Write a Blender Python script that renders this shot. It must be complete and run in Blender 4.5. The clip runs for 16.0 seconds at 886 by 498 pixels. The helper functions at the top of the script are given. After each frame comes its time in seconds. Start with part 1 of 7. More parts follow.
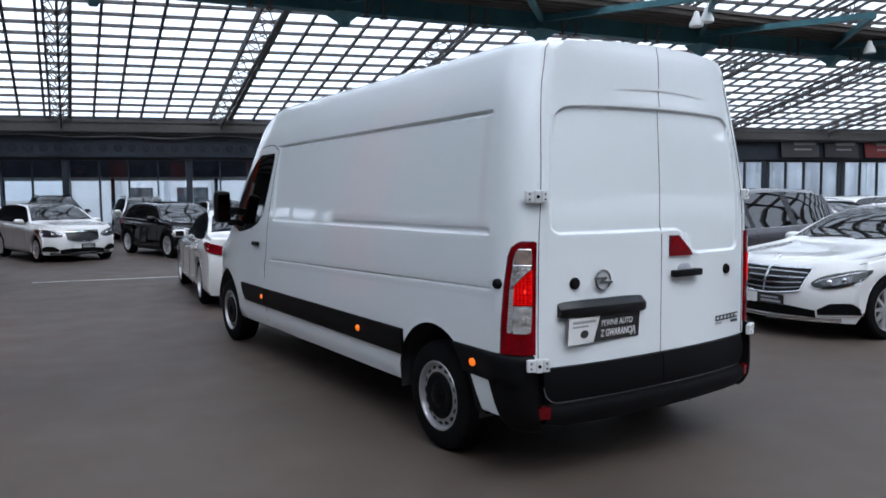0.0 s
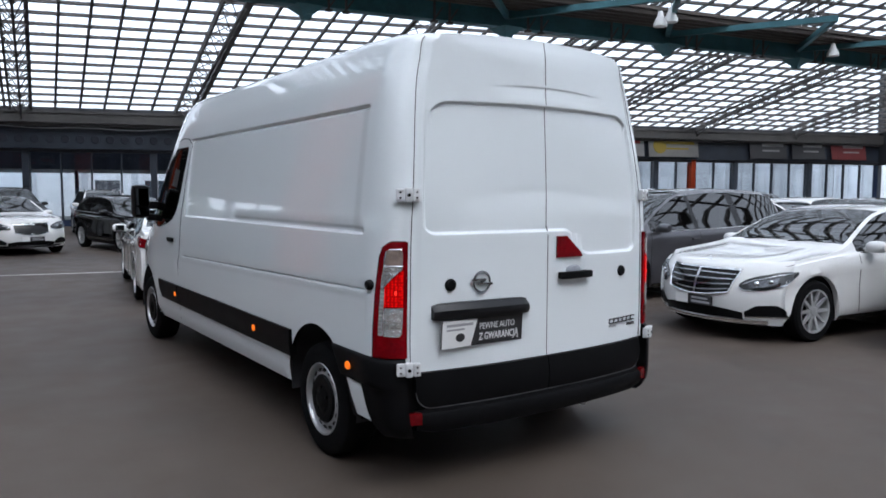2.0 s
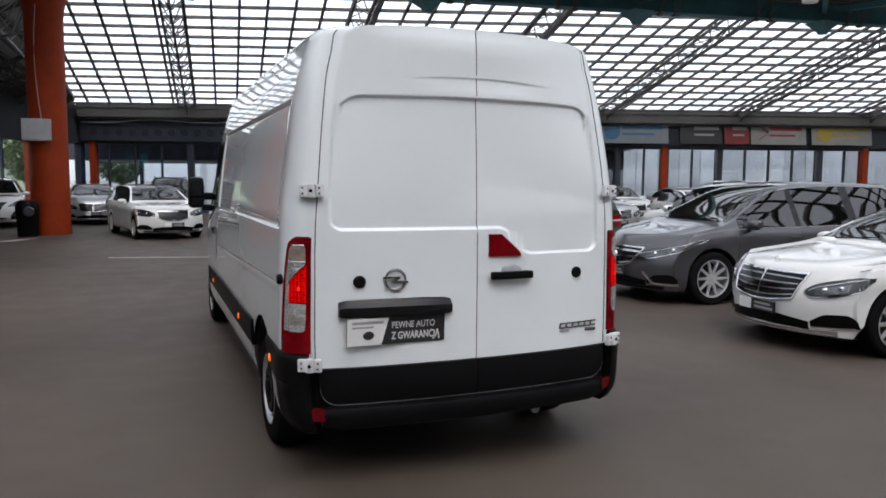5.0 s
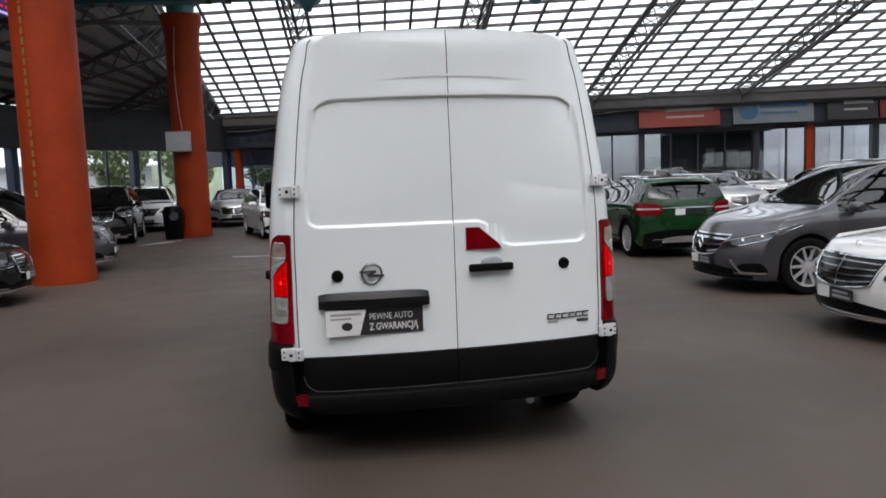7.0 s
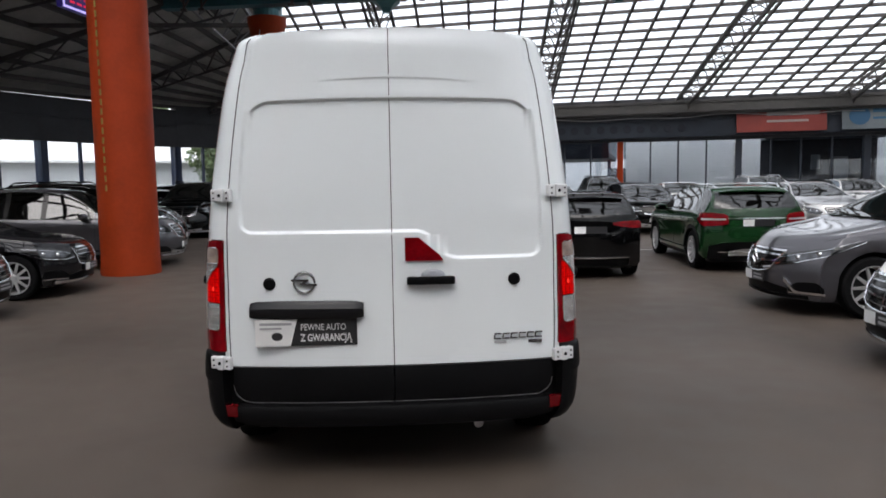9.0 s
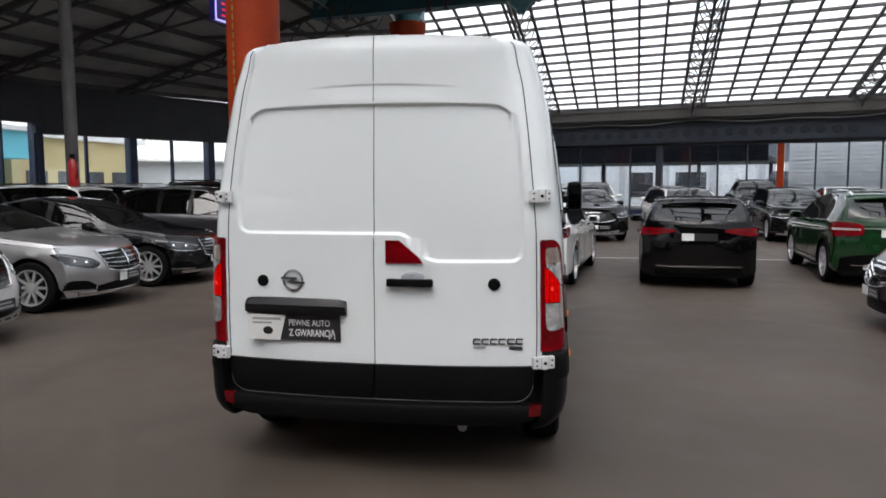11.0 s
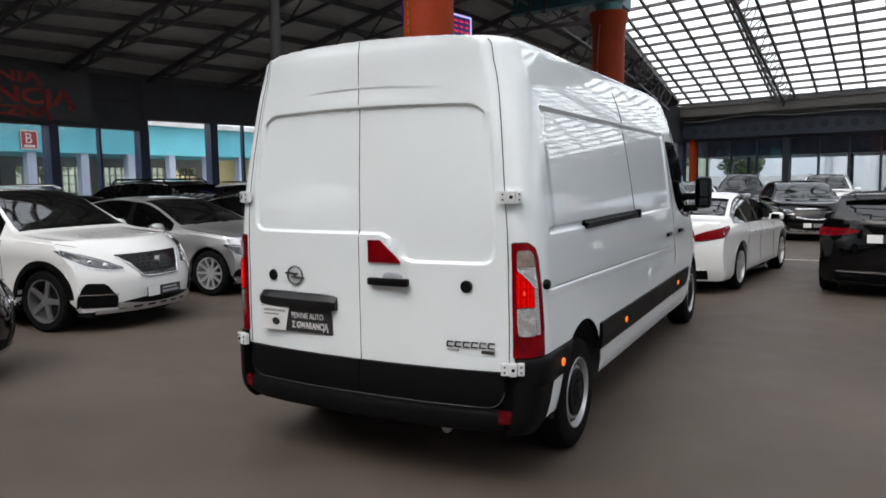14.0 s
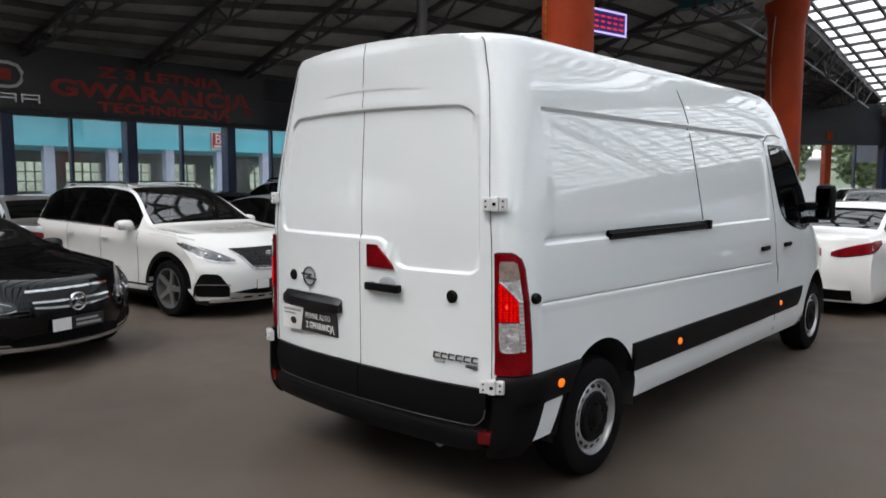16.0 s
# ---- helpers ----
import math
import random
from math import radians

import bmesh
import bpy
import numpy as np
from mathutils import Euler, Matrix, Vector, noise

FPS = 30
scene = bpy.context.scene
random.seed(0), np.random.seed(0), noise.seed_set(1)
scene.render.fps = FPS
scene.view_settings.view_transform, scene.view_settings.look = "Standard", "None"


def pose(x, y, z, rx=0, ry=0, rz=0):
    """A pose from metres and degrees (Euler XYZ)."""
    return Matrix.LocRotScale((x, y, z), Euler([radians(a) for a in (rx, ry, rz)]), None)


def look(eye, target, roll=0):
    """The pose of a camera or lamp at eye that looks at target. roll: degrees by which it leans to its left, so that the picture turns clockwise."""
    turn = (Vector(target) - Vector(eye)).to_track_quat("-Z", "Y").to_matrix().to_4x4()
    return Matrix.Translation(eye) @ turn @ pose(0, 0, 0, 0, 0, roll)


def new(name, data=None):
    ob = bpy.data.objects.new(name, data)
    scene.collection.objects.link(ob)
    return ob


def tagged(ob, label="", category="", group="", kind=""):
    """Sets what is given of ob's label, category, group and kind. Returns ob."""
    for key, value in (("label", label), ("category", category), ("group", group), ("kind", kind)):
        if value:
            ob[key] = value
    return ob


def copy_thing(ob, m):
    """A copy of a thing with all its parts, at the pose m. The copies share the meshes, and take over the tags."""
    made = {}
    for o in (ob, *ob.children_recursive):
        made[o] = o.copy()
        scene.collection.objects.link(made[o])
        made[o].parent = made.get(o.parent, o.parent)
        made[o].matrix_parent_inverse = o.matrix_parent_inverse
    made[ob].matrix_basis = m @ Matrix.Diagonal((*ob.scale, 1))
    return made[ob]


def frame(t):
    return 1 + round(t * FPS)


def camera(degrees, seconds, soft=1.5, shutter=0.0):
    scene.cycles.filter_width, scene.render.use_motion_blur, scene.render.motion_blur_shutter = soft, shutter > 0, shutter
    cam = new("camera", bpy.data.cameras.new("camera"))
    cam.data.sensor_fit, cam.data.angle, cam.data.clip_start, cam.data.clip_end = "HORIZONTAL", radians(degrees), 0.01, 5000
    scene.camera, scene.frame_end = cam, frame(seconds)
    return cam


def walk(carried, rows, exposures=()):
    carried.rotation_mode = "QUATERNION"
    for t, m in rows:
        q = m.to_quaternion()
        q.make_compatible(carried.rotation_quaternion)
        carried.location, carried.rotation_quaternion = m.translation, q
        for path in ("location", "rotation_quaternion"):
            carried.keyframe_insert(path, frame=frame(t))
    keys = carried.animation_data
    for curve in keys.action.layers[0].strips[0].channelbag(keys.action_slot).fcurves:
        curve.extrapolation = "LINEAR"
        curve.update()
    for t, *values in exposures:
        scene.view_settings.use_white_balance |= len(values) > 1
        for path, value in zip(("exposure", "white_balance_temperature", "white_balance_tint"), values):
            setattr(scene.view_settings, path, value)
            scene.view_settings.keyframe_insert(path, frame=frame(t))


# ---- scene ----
cam = camera(62.5, 16.0, soft=1.7)
METRES, EYE, TILT, LEAN, TURN = 7.27, 1.6, 0.3, -0.25, -33.2
ROWS = [
    (0.0, 0.0, 0.0, 0.0, -0.06, -4.5, 0.79),
    (0.5, 0.0058, 0.0025, -0.0006, -0.8, -4.91, 1.17),
    (1.0, 0.0288, 0.0122, 0.0007, -1.28, -4.93, 1.42),
    (1.5, 0.0575, 0.0215, 0.0018, -1.43, -4.93, 0.84),
    (2.0, 0.0788, 0.0176, 0.0001, -1.59, -4.77, 0.09),
    (2.5, 0.0997, 0.0081, 0.0025, -1.23, -4.85, 0.81),
    (3.0, 0.1278, 0.0124, 0.003, -0.92, -5.34, 1.3),
    (5.5, 0.2908, 0.0464, 0.004, 14.88, -5.31, 0.78),
    (6.0, 0.3235, 0.0417, 0.0035, 18.0, -5.18, 2.43),
    (6.5, 0.3497, 0.0462, 0.0041, 19.67, -5.99, 2.75),
    (7.0, 0.3834, 0.0661, 0.0034, 22.02, -5.83, 2.4),
    (7.5, 0.4099, 0.0812, 0.0032, 23.33, -5.5, 1.66),
    (8.0, 0.4344, 0.0969, 0.0029, 25.05, -5.17, 0.2),
    (8.5, 0.4535, 0.1181, 0.004, 27.21, -5.56, 1.37),
    (9.0, 0.4776, 0.1488, 0.0041, 29.95, -5.5, 1.25),
    (11.5, 0.6167, 0.243, 0.005, 45.79, -5.28, 1.15),
    (12.0, 0.6423, 0.2717, 0.0052, 48.92, -5.64, 1.61),
    (12.5, 0.6596, 0.3035, 0.0056, 51.74, -5.21, 0.93),
    (13.0, 0.6811, 0.3229, 0.0048, 54.99, -4.98, 0.7),
    (13.5, 0.6991, 0.3434, 0.0057, 57.82, -5.6, 0.81),
    (14.0, 0.7074, 0.3751, 0.0071, 61.01, -5.45, 1.14),
    (14.5, 0.7147, 0.4051, 0.0066, 65.12, -4.31, 0.89),
    (15.0, 0.7292, 0.4341, 0.0051, 68.83, -4.35, 0.87),
    (15.5, 0.7365, 0.4689, 0.0061, 72.1, -5.47, 0.44),
    (16.0, 0.7396, 0.5095, 0.008, 75.09, -5.19, 0.28),
]
walk(cam, [(t, pose(-3.44, -2.92, EYE, TILT, LEAN, TURN) @ pose(METRES * x, METRES * y, METRES * z, 90 + pitch, roll, yaw)) for t, x, y, z, yaw, pitch, roll in ROWS], exposures=[(0, 0.06, 5850, 10), (3, 0.04, 6150, 11), (5.5, 0, 6550, 12), (9, 0, 6650, 12), (12, 0.15, 6750, 11), (16, 0.2, 6750, 10)])

# world, sun and exposure
world = bpy.data.worlds.new("overcast_sky")
scene.world = world
world.use_nodes = True
wn = world.node_tree
sky = wn.nodes.new("ShaderNodeTexSky")
sky.sky_type = "NISHITA"
sky.sun_disc = False
sky.sun_elevation, sky.sun_rotation = radians(55), radians(194)
sky.dust_density = 4.0
pale = wn.nodes.new("ShaderNodeHueSaturation")
pale.inputs["Saturation"].default_value = 0.30
wn.links.new(sky.outputs["Color"], pale.inputs["Color"])
veil = wn.nodes.new("ShaderNodeMix")
veil.data_type = "RGBA"
veil.inputs["Factor"].default_value = 0.6
veil.inputs[7].default_value = (2.45, 2.6, 2.8, 1)
wn.links.new(pale.outputs["Color"], veil.inputs[6])
wn.links.new(veil.outputs[2], wn.nodes["Background"].inputs["Color"])
wn.nodes["Background"].inputs["Strength"].default_value = 0.68
sun = new("sun", bpy.data.lights.new("sun", "SUN"))
sun.data.energy, sun.data.angle, sun.data.color = 0.52, radians(25), (1.0, 0.97, 0.93)
sun.matrix_world = look((0, 0, 0), (-0.25, 0.50, -1.0))


# ---------------------------------------------------------------- materials
def material(name, color, rough=0.5, metal=0.0, spec=0.5, coat=0.0, vary=0.0, scale=6.0, bump=0.0, bump_scale=60.0, stretch=(1, 1, 1), emit=0.0, emit_color=None, dark=None):
    m = bpy.data.materials.new(name)
    m.use_nodes = True
    nt = m.node_tree
    b = nt.nodes["Principled BSDF"]
    b.inputs["Base Color"].default_value = (*color, 1)
    b.inputs["Roughness"].default_value = rough
    b.inputs["Metallic"].default_value = metal
    b.inputs["Specular IOR Level"].default_value = spec
    b.inputs["Coat Weight"].default_value = coat
    b.inputs["Coat Roughness"].default_value = 0.03
    if emit:
        b.inputs["Emission Color"].default_value = (*(emit_color or color), 1)
        b.inputs["Emission Strength"].default_value = emit
    if vary or bump:
        tc = nt.nodes.new("ShaderNodeTexCoord")
        mp = nt.nodes.new("ShaderNodeMapping")
        mp.inputs["Scale"].default_value = stretch
        nt.links.new(tc.outputs["Object"], mp.inputs["Vector"])
    if vary:
        n1 = nt.nodes.new("ShaderNodeTexNoise")
        n1.inputs["Scale"].default_value, n1.inputs["Detail"].default_value = scale, 6.0
        n2 = nt.nodes.new("ShaderNodeTexNoise")
        n2.inputs["Scale"].default_value, n2.inputs["Detail"].default_value = scale * 9.0, 3.0
        nt.links.new(mp.outputs["Vector"], n1.inputs["Vector"])
        nt.links.new(mp.outputs["Vector"], n2.inputs["Vector"])
        add = nt.nodes.new("ShaderNodeMath")
        add.operation = "MULTIPLY_ADD"
        add.inputs[1].default_value = 0.35
        nt.links.new(n2.outputs["Fac"], add.inputs[0])
        nt.links.new(n1.outputs["Fac"], add.inputs[2])
        ramp = nt.nodes.new("ShaderNodeValToRGB")
        lo = dark or tuple(c * (1 - vary) for c in color)
        hi = tuple(min(1.0, c * (1 + vary * 0.7)) for c in color)
        ramp.color_ramp.elements[0].position, ramp.color_ramp.elements[0].color = 0.42, (*lo, 1)
        ramp.color_ramp.elements[1].position, ramp.color_ramp.elements[1].color = 0.92, (*hi, 1)
        nt.links.new(add.outputs[0], ramp.inputs["Fac"])
        nt.links.new(ramp.outputs["Color"], b.inputs["Base Color"])
        rr = nt.nodes.new("ShaderNodeMapRange")
        rr.inputs["To Min"].default_value, rr.inputs["To Max"].default_value = max(0.02, rough * 0.85), min(1.0, rough * 1.15)
        nt.links.new(n1.outputs["Fac"], rr.inputs["Value"])
        nt.links.new(rr.outputs["Result"], b.inputs["Roughness"])
    if bump:
        nb = nt.nodes.new("ShaderNodeTexNoise")
        nb.inputs["Scale"].default_value, nb.inputs["Detail"].default_value = bump_scale, 4.0
        nt.links.new(mp.outputs["Vector"], nb.inputs["Vector"])
        bm_ = nt.nodes.new("ShaderNodeBump")
        bm_.inputs["Strength"].default_value, bm_.inputs["Distance"].default_value = bump, 0.01
        nt.links.new(nb.outputs["Fac"], bm_.inputs["Height"])
        nt.links.new(bm_.outputs["Normal"], b.inputs["Normal"])
    return m


def glass(name, tint, clear, rough=0.02, gloss=0.8):
    """A thin pane: part see-through, part mirror, more so at a slant."""
    m = bpy.data.materials.new(name)
    m.use_nodes = True
    nt = m.node_tree
    nt.nodes.clear()
    out = nt.nodes.new("ShaderNodeOutputMaterial")
    tr = nt.nodes.new("ShaderNodeBsdfTransparent")
    tr.inputs["Color"].default_value = (*tint, 1)
    body = nt.nodes.new("ShaderNodeBsdfDiffuse")
    body.inputs["Color"].default_value = (tint[0] * 0.05, tint[1] * 0.05, tint[2] * 0.05, 1)
    gl = nt.nodes.new("ShaderNodeBsdfGlossy")
    gl.inputs["Roughness"].default_value = rough
    lw = nt.nodes.new("ShaderNodeLayerWeight")
    lw.inputs["Blend"].default_value = 0.5
    pw = nt.nodes.new("ShaderNodeMath")
    pw.operation = "POWER"
    pw.inputs[1].default_value = 3.6
    fr = nt.nodes.new("ShaderNodeMath")
    fr.operation = "MULTIPLY_ADD"
    fr.inputs[1].default_value, fr.inputs[2].default_value = gloss, 0.075
    nt.links.new(lw.outputs["Facing"], pw.inputs[0])
    nt.links.new(pw.outputs[0], fr.inputs[0])
    mix1 = nt.nodes.new("ShaderNodeMixShader")
    mix1.inputs["Fac"].default_value = clear
    mix2 = nt.nodes.new("ShaderNodeMixShader")
    nt.links.new(body.outputs[0], mix1.inputs[1])
    nt.links.new(tr.outputs[0], mix1.inputs[2])
    nt.links.new(fr.outputs[0], mix2.inputs["Fac"])
    nt.links.new(mix1.outputs[0], mix2.inputs[1])
    nt.links.new(gl.outputs[0], mix2.inputs[2])
    nt.links.new(mix2.outputs[0], out.inputs["Surface"])
    return m


def floor_material():
    m = material("worn_asphalt", (0.16, 0.15, 0.142), 0.62, spec=0.4, bump=0.25, bump_scale=140)
    nt = m.node_tree
    b = nt.nodes["Principled BSDF"]
    tc = nt.nodes.new("ShaderNodeTexCoord")
    big = nt.nodes.new("ShaderNodeTexNoise")
    big.inputs["Scale"].default_value, big.inputs["Detail"].default_value = 0.35, 5
    mid = nt.nodes.new("ShaderNodeTexNoise")
    mid.inputs["Scale"].default_value, mid.inputs["Detail"].default_value = 2.2, 8
    fine = nt.nodes.new("ShaderNodeTexNoise")
    fine.inputs["Scale"].default_value, fine.inputs["Detail"].default_value = 60, 3
    for n in (big, mid, fine):
        nt.links.new(tc.outputs["Object"], n.inputs["Vector"])
    a = nt.nodes.new("ShaderNodeMath")
    a.operation = "MULTIPLY_ADD"
    a.inputs[1].default_value = 0.5
    nt.links.new(mid.outputs["Fac"], a.inputs[0])
    nt.links.new(big.outputs["Fac"], a.inputs[2])
    c = nt.nodes.new("ShaderNodeMath")
    c.operation = "MULTIPLY_ADD"
    c.inputs[1].default_value = 0.25
    nt.links.new(fine.outputs["Fac"], c.inputs[0])
    nt.links.new(a.outputs[0], c.inputs[2])
    ramp = nt.nodes.new("ShaderNodeValToRGB")
    e = ramp.color_ramp.elements
    e[0].position, e[0].color = 0.55, (0.040, 0.0305, 0.0240, 1)
    e[1].position, e[1].color = 1.0, (0.080, 0.062, 0.0495, 1)
    nt.links.new(c.outputs[0], ramp.inputs["Fac"])
    nt.links.new(ramp.outputs["Color"], b.inputs["Base Color"])
    rr = nt.nodes.new("ShaderNodeMapRange")
    rr.inputs["To Min"].default_value, rr.inputs["To Max"].default_value = 0.42, 0.8
    nt.links.new(mid.outputs["Fac"], rr.inputs["Value"])
    nt.links.new(rr.outputs["Result"], b.inputs["Roughness"])
    return m


def paint(name, color, metal=0.0, rough=0.14, coat=1.0):
    m = material(name, color, rough, metal=metal, spec=0.08, coat=coat)
    return m


M_FLOOR = floor_material()
M_VAN = material("white_van_paint", (0.755, 0.795, 0.81), 0.2, spec=0.12, coat=1.0, bump=0.02, bump_scale=4.0, stretch=(1, 0.5, 2.0))
vn = M_VAN.node_tree
vb = vn.nodes["Principled BSDF"]
vb.inputs["Coat IOR"].default_value = 1.75
vn.links.new(vn.nodes["Bump"].outputs["Normal"], vb.inputs["Coat Normal"])
M_WHITE = paint("white_car_paint", (0.70, 0.70, 0.69))
M_BLACK = paint("black_car_paint", (0.002, 0.002, 0.0023), rough=0.08, coat=0.6)
M_GREY = paint("grey_metallic_paint", (0.088, 0.086, 0.096), 0.6, 0.30)
M_SILVER = paint("silver_metallic_paint", (0.50, 0.50, 0.50), 0.8, 0.30)
M_GREEN = paint("green_metallic_paint", (0.006, 0.034, 0.010), 0.1)
M_DKGREY = paint("dark_grey_paint", (0.010, 0.010, 0.012), 0.3, coat=0.7)
M_PLASTIC = material("black_textured_plastic", (0.0042, 0.0042, 0.0047), 0.44, spec=0.09, vary=0.2, scale=5, bump=0.12, bump_scale=300)
M_GLOSSPLASTIC = material("black_smooth_plastic", (0.007, 0.007, 0.008), 0.28, spec=0.3)
M_GLOSSBLACK = material("gloss_black_trim", (0.006, 0.006, 0.0065), 0.15, spec=0.3)
M_RUBBER = material("tyre_rubber", (0.008, 0.008, 0.0085), 0.8, spec=0.04, vary=0.25, scale=8, bump=0.2, bump_scale=120)
M_UNDER = material("dark_underbody", (0.012, 0.012, 0.012), 0.9, vary=0.3, scale=3)
M_LINER = material("grey_wheel_liner", (0.022, 0.022, 0.024), 0.75, vary=0.35, scale=5, bump=0.2, bump_scale=30)
M_STEEL = material("silver_wheel_steel", (0.42, 0.42, 0.43), 0.36, metal=0.6, vary=0.12, scale=10)
M_ALLOY = material("alloy_wheel", (0.56, 0.56, 0.57), 0.32, metal=0.55, vary=0.1, scale=10)
M_DKALLOY = material("dark_alloy_wheel", (0.22, 0.22, 0.225), 0.32, metal=0.6)
M_BADGE = material("grey_chrome_badge", (0.26, 0.26, 0.27), 0.22, metal=0.95, vary=0.4, scale=30)
M_MIRROR = material("mirror_face", (0.07, 0.075, 0.08), 0.04, metal=1.0)
M_CHROME = material("chrome", (0.75, 0.75, 0.76), 0.12, metal=1.0)
M_LAMPRED = material("red_lamp_lens", (0.16, 0.001, 0.004), 0.16, spec=0.2, coat=0.12, vary=0.5, scale=11)
M_REFLECT = material("red_reflector", (0.10, 0.003, 0.005), 0.2, spec=0.25, vary=0.3, scale=20)
M_LAMPLIT = material("lit_red_lamp", (0.25, 0.002, 0.002), 0.3, spec=0.03, emit=0.5, emit_color=(1.0, 0.004, 0.003))
M_LAMPHOT = material("lit_red_bulb", (0.5, 0.02, 0.015), 0.2, spec=0.2, emit=1.0, emit_color=(1.0, 0.035, 0.02))
M_LAMPCLEAR = material("clear_lamp_lens", (0.82, 0.81, 0.79), 0.14, metal=0.75, coat=0.6, vary=0.8, scale=26, bump=0.7, bump_scale=75, dark=(0.36, 0.33, 0.31))
M_LAMPRIB = material("ribbed_clear_lens", (0.42, 0.41, 0.40), 0.3, metal=0.3, coat=0.4, vary=0.3, scale=20)
M_LAMPSMOKE = material("smoked_amber_lens", (0.36, 0.27, 0.23), 0.16, metal=0.3, coat=0.8, vary=0.45, scale=14, bump=0.25, bump_scale=60)
def dotted_light(m, lo, hi, scale):
    """Bright points in a lit lens."""
    nt = m.node_tree
    b = nt.nodes["Principled BSDF"]
    tc = nt.nodes.new("ShaderNodeTexCoord")
    vo = nt.nodes.new("ShaderNodeTexVoronoi")
    vo.inputs["Scale"].default_value, vo.inputs["Randomness"].default_value = scale, 0.35
    nt.links.new(tc.outputs["Object"], vo.inputs["Vector"])
    ramp = nt.nodes.new("ShaderNodeValToRGB")
    e = ramp.color_ramp.elements
    e[0].position, e[0].color = 0.20, (*hi, 1)
    e[1].position, e[1].color = 0.62, (*lo, 1)
    nt.links.new(vo.outputs["Distance"], ramp.inputs["Fac"])
    nt.links.new(ramp.outputs["Color"], b.inputs["Emission Color"])


dotted_light(M_LAMPLIT, (0.20, 0.0, 0.0), (1.35, 0.003, 0.002), 70.0)
M_HEAD = material("headlamp_lens", (0.018, 0.019, 0.02), 0.1, metal=0.2, coat=0.7, vary=0.7, scale=12)
M_REFLECTOR = material("lamp_reflector", (0.15, 0.155, 0.165), 0.18, metal=0.9, vary=0.6, scale=14)
M_BARS = material("grey_chrome_bars", (0.40, 0.40, 0.41), 0.2, metal=1.0)
M_AMBER = material("lit_amber_marker", (0.7, 0.14, 0.01), 0.25, emit=0.7, emit_color=(1.0, 0.19, 0.006))
M_GLASS_CAR = glass("tinted_car_glass", (0.34, 0.37, 0.36), 0.75)
M_GLASS_DARK = glass("dark_privacy_glass", (0.06, 0.06, 0.06), 0.6)
M_GLASS_WIN = glass("window_glass", (0.93, 0.95, 0.96), 0.97, 0.03)
M_GLASS_NORTH = glass("north_window_glass", (0.70, 0.74, 0.78), 0.96, 0.03)
M_GLASS_ROOF = glass("roof_glass", (0.90, 0.92, 0.94), 0.97, 0.3, 0.25)
M_SEAT = material("dark_car_interior", (0.03, 0.03, 0.032), 0.8, vary=0.3, scale=6)
M_ORANGE = material("orange_column_paint", (0.29, 0.033, 0.006), 0.55, spec=0.2, vary=0.22, scale=1.6, bump=0.08, bump_scale=30)
M_TEAL = material("teal_girder_paint", (0.045, 0.145, 0.17), 0.5, vary=0.35, scale=1.2, bump=0.05)
M_NAVY = material("navy_frame_paint", (0.015, 0.028, 0.075), 0.45, vary=0.25, scale=1.5)
M_BEAM = material("dark_blue_beam_paint", (0.020, 0.027, 0.040), 0.5, vary=0.3, scale=1.2)
M_FASCIA = material("dark_fascia_panel", (0.030, 0.032, 0.038), 0.55, vary=0.4, scale=0.8)
M_LATTICE = material("dark_roof_steel", (0.085, 0.080, 0.078), 0.6, vary=0.3, scale=3)
M_ROOFDARK = material("dark_corrugated_roof", (0.42, 0.41, 0.39), 0.75, vary=0.35, scale=0.7)
M_STRIP = material("brown_gutter_lining", (0.09, 0.076, 0.066), 0.7, vary=0.35, scale=0.9)
M_LINE = material("worn_white_marking", (0.42, 0.41, 0.39), 0.7, vary=0.55, scale=3, dark=(0.2, 0.19, 0.18))
M_PLATEWHITE = material("white_plate", (0.75, 0.75, 0.74), 0.35, vary=0.05)
M_PLATEBLACK = material("black_plate", (0.02, 0.02, 0.022), 0.35, vary=0.1)
M_TEXTWHITE = material("white_print", (0.72, 0.72, 0.72), 0.5)
M_TEXTGREY = material("grey_print", (0.33, 0.33, 0.34), 0.5)
M_BRACKET = material("white_hinge_paint", (0.66, 0.67, 0.68), 0.3, coat=0.6, vary=0.08)


# ---------------------------------------------------------------- mesh helpers
def mesh_object(name, verts, faces, mat, parent=None, label="", smooth=True, sharp=35):
    me = bpy.data.meshes.new(name)
    me.from_pydata([tuple(map(float, v)) for v in verts], [], faces)
    me.validate()
    me.materials.append(mat)
    bm = bmesh.new()
    bm.from_mesh(me)
    bmesh.ops.remove_doubles(bm, verts=bm.verts, dist=0.0004)
    bmesh.ops.recalc_face_normals(bm, faces=bm.faces)
    if smooth:
        lim = radians(sharp)
        for f in bm.faces:
            f.smooth = True
        for e in bm.edges:
            if len(e.link_faces) == 2 and e.calc_face_angle(0) > lim:
                e.smooth = False
    bm.to_mesh(me)
    bm.free()
    ob = new(name, me)
    if parent:
        ob.parent = parent
    if label:
        ob["label"] = label
    return ob


def part(name, geo, mat, parent, label="", smooth=True, sharp=35):
    return mesh_object(name, geo[0], geo[1], mat, parent, label, smooth, sharp)


def join(*geos):
    v, f = [], []
    for gv, gf in geos:
        o = len(v)
        v += [tuple(p) for p in gv]
        f += [tuple(i + o for i in q) for q in gf]
    return v, f


def moved(geo, m):
    return [tuple(m @ Vector(p)) for p in geo[0]], geo[1]


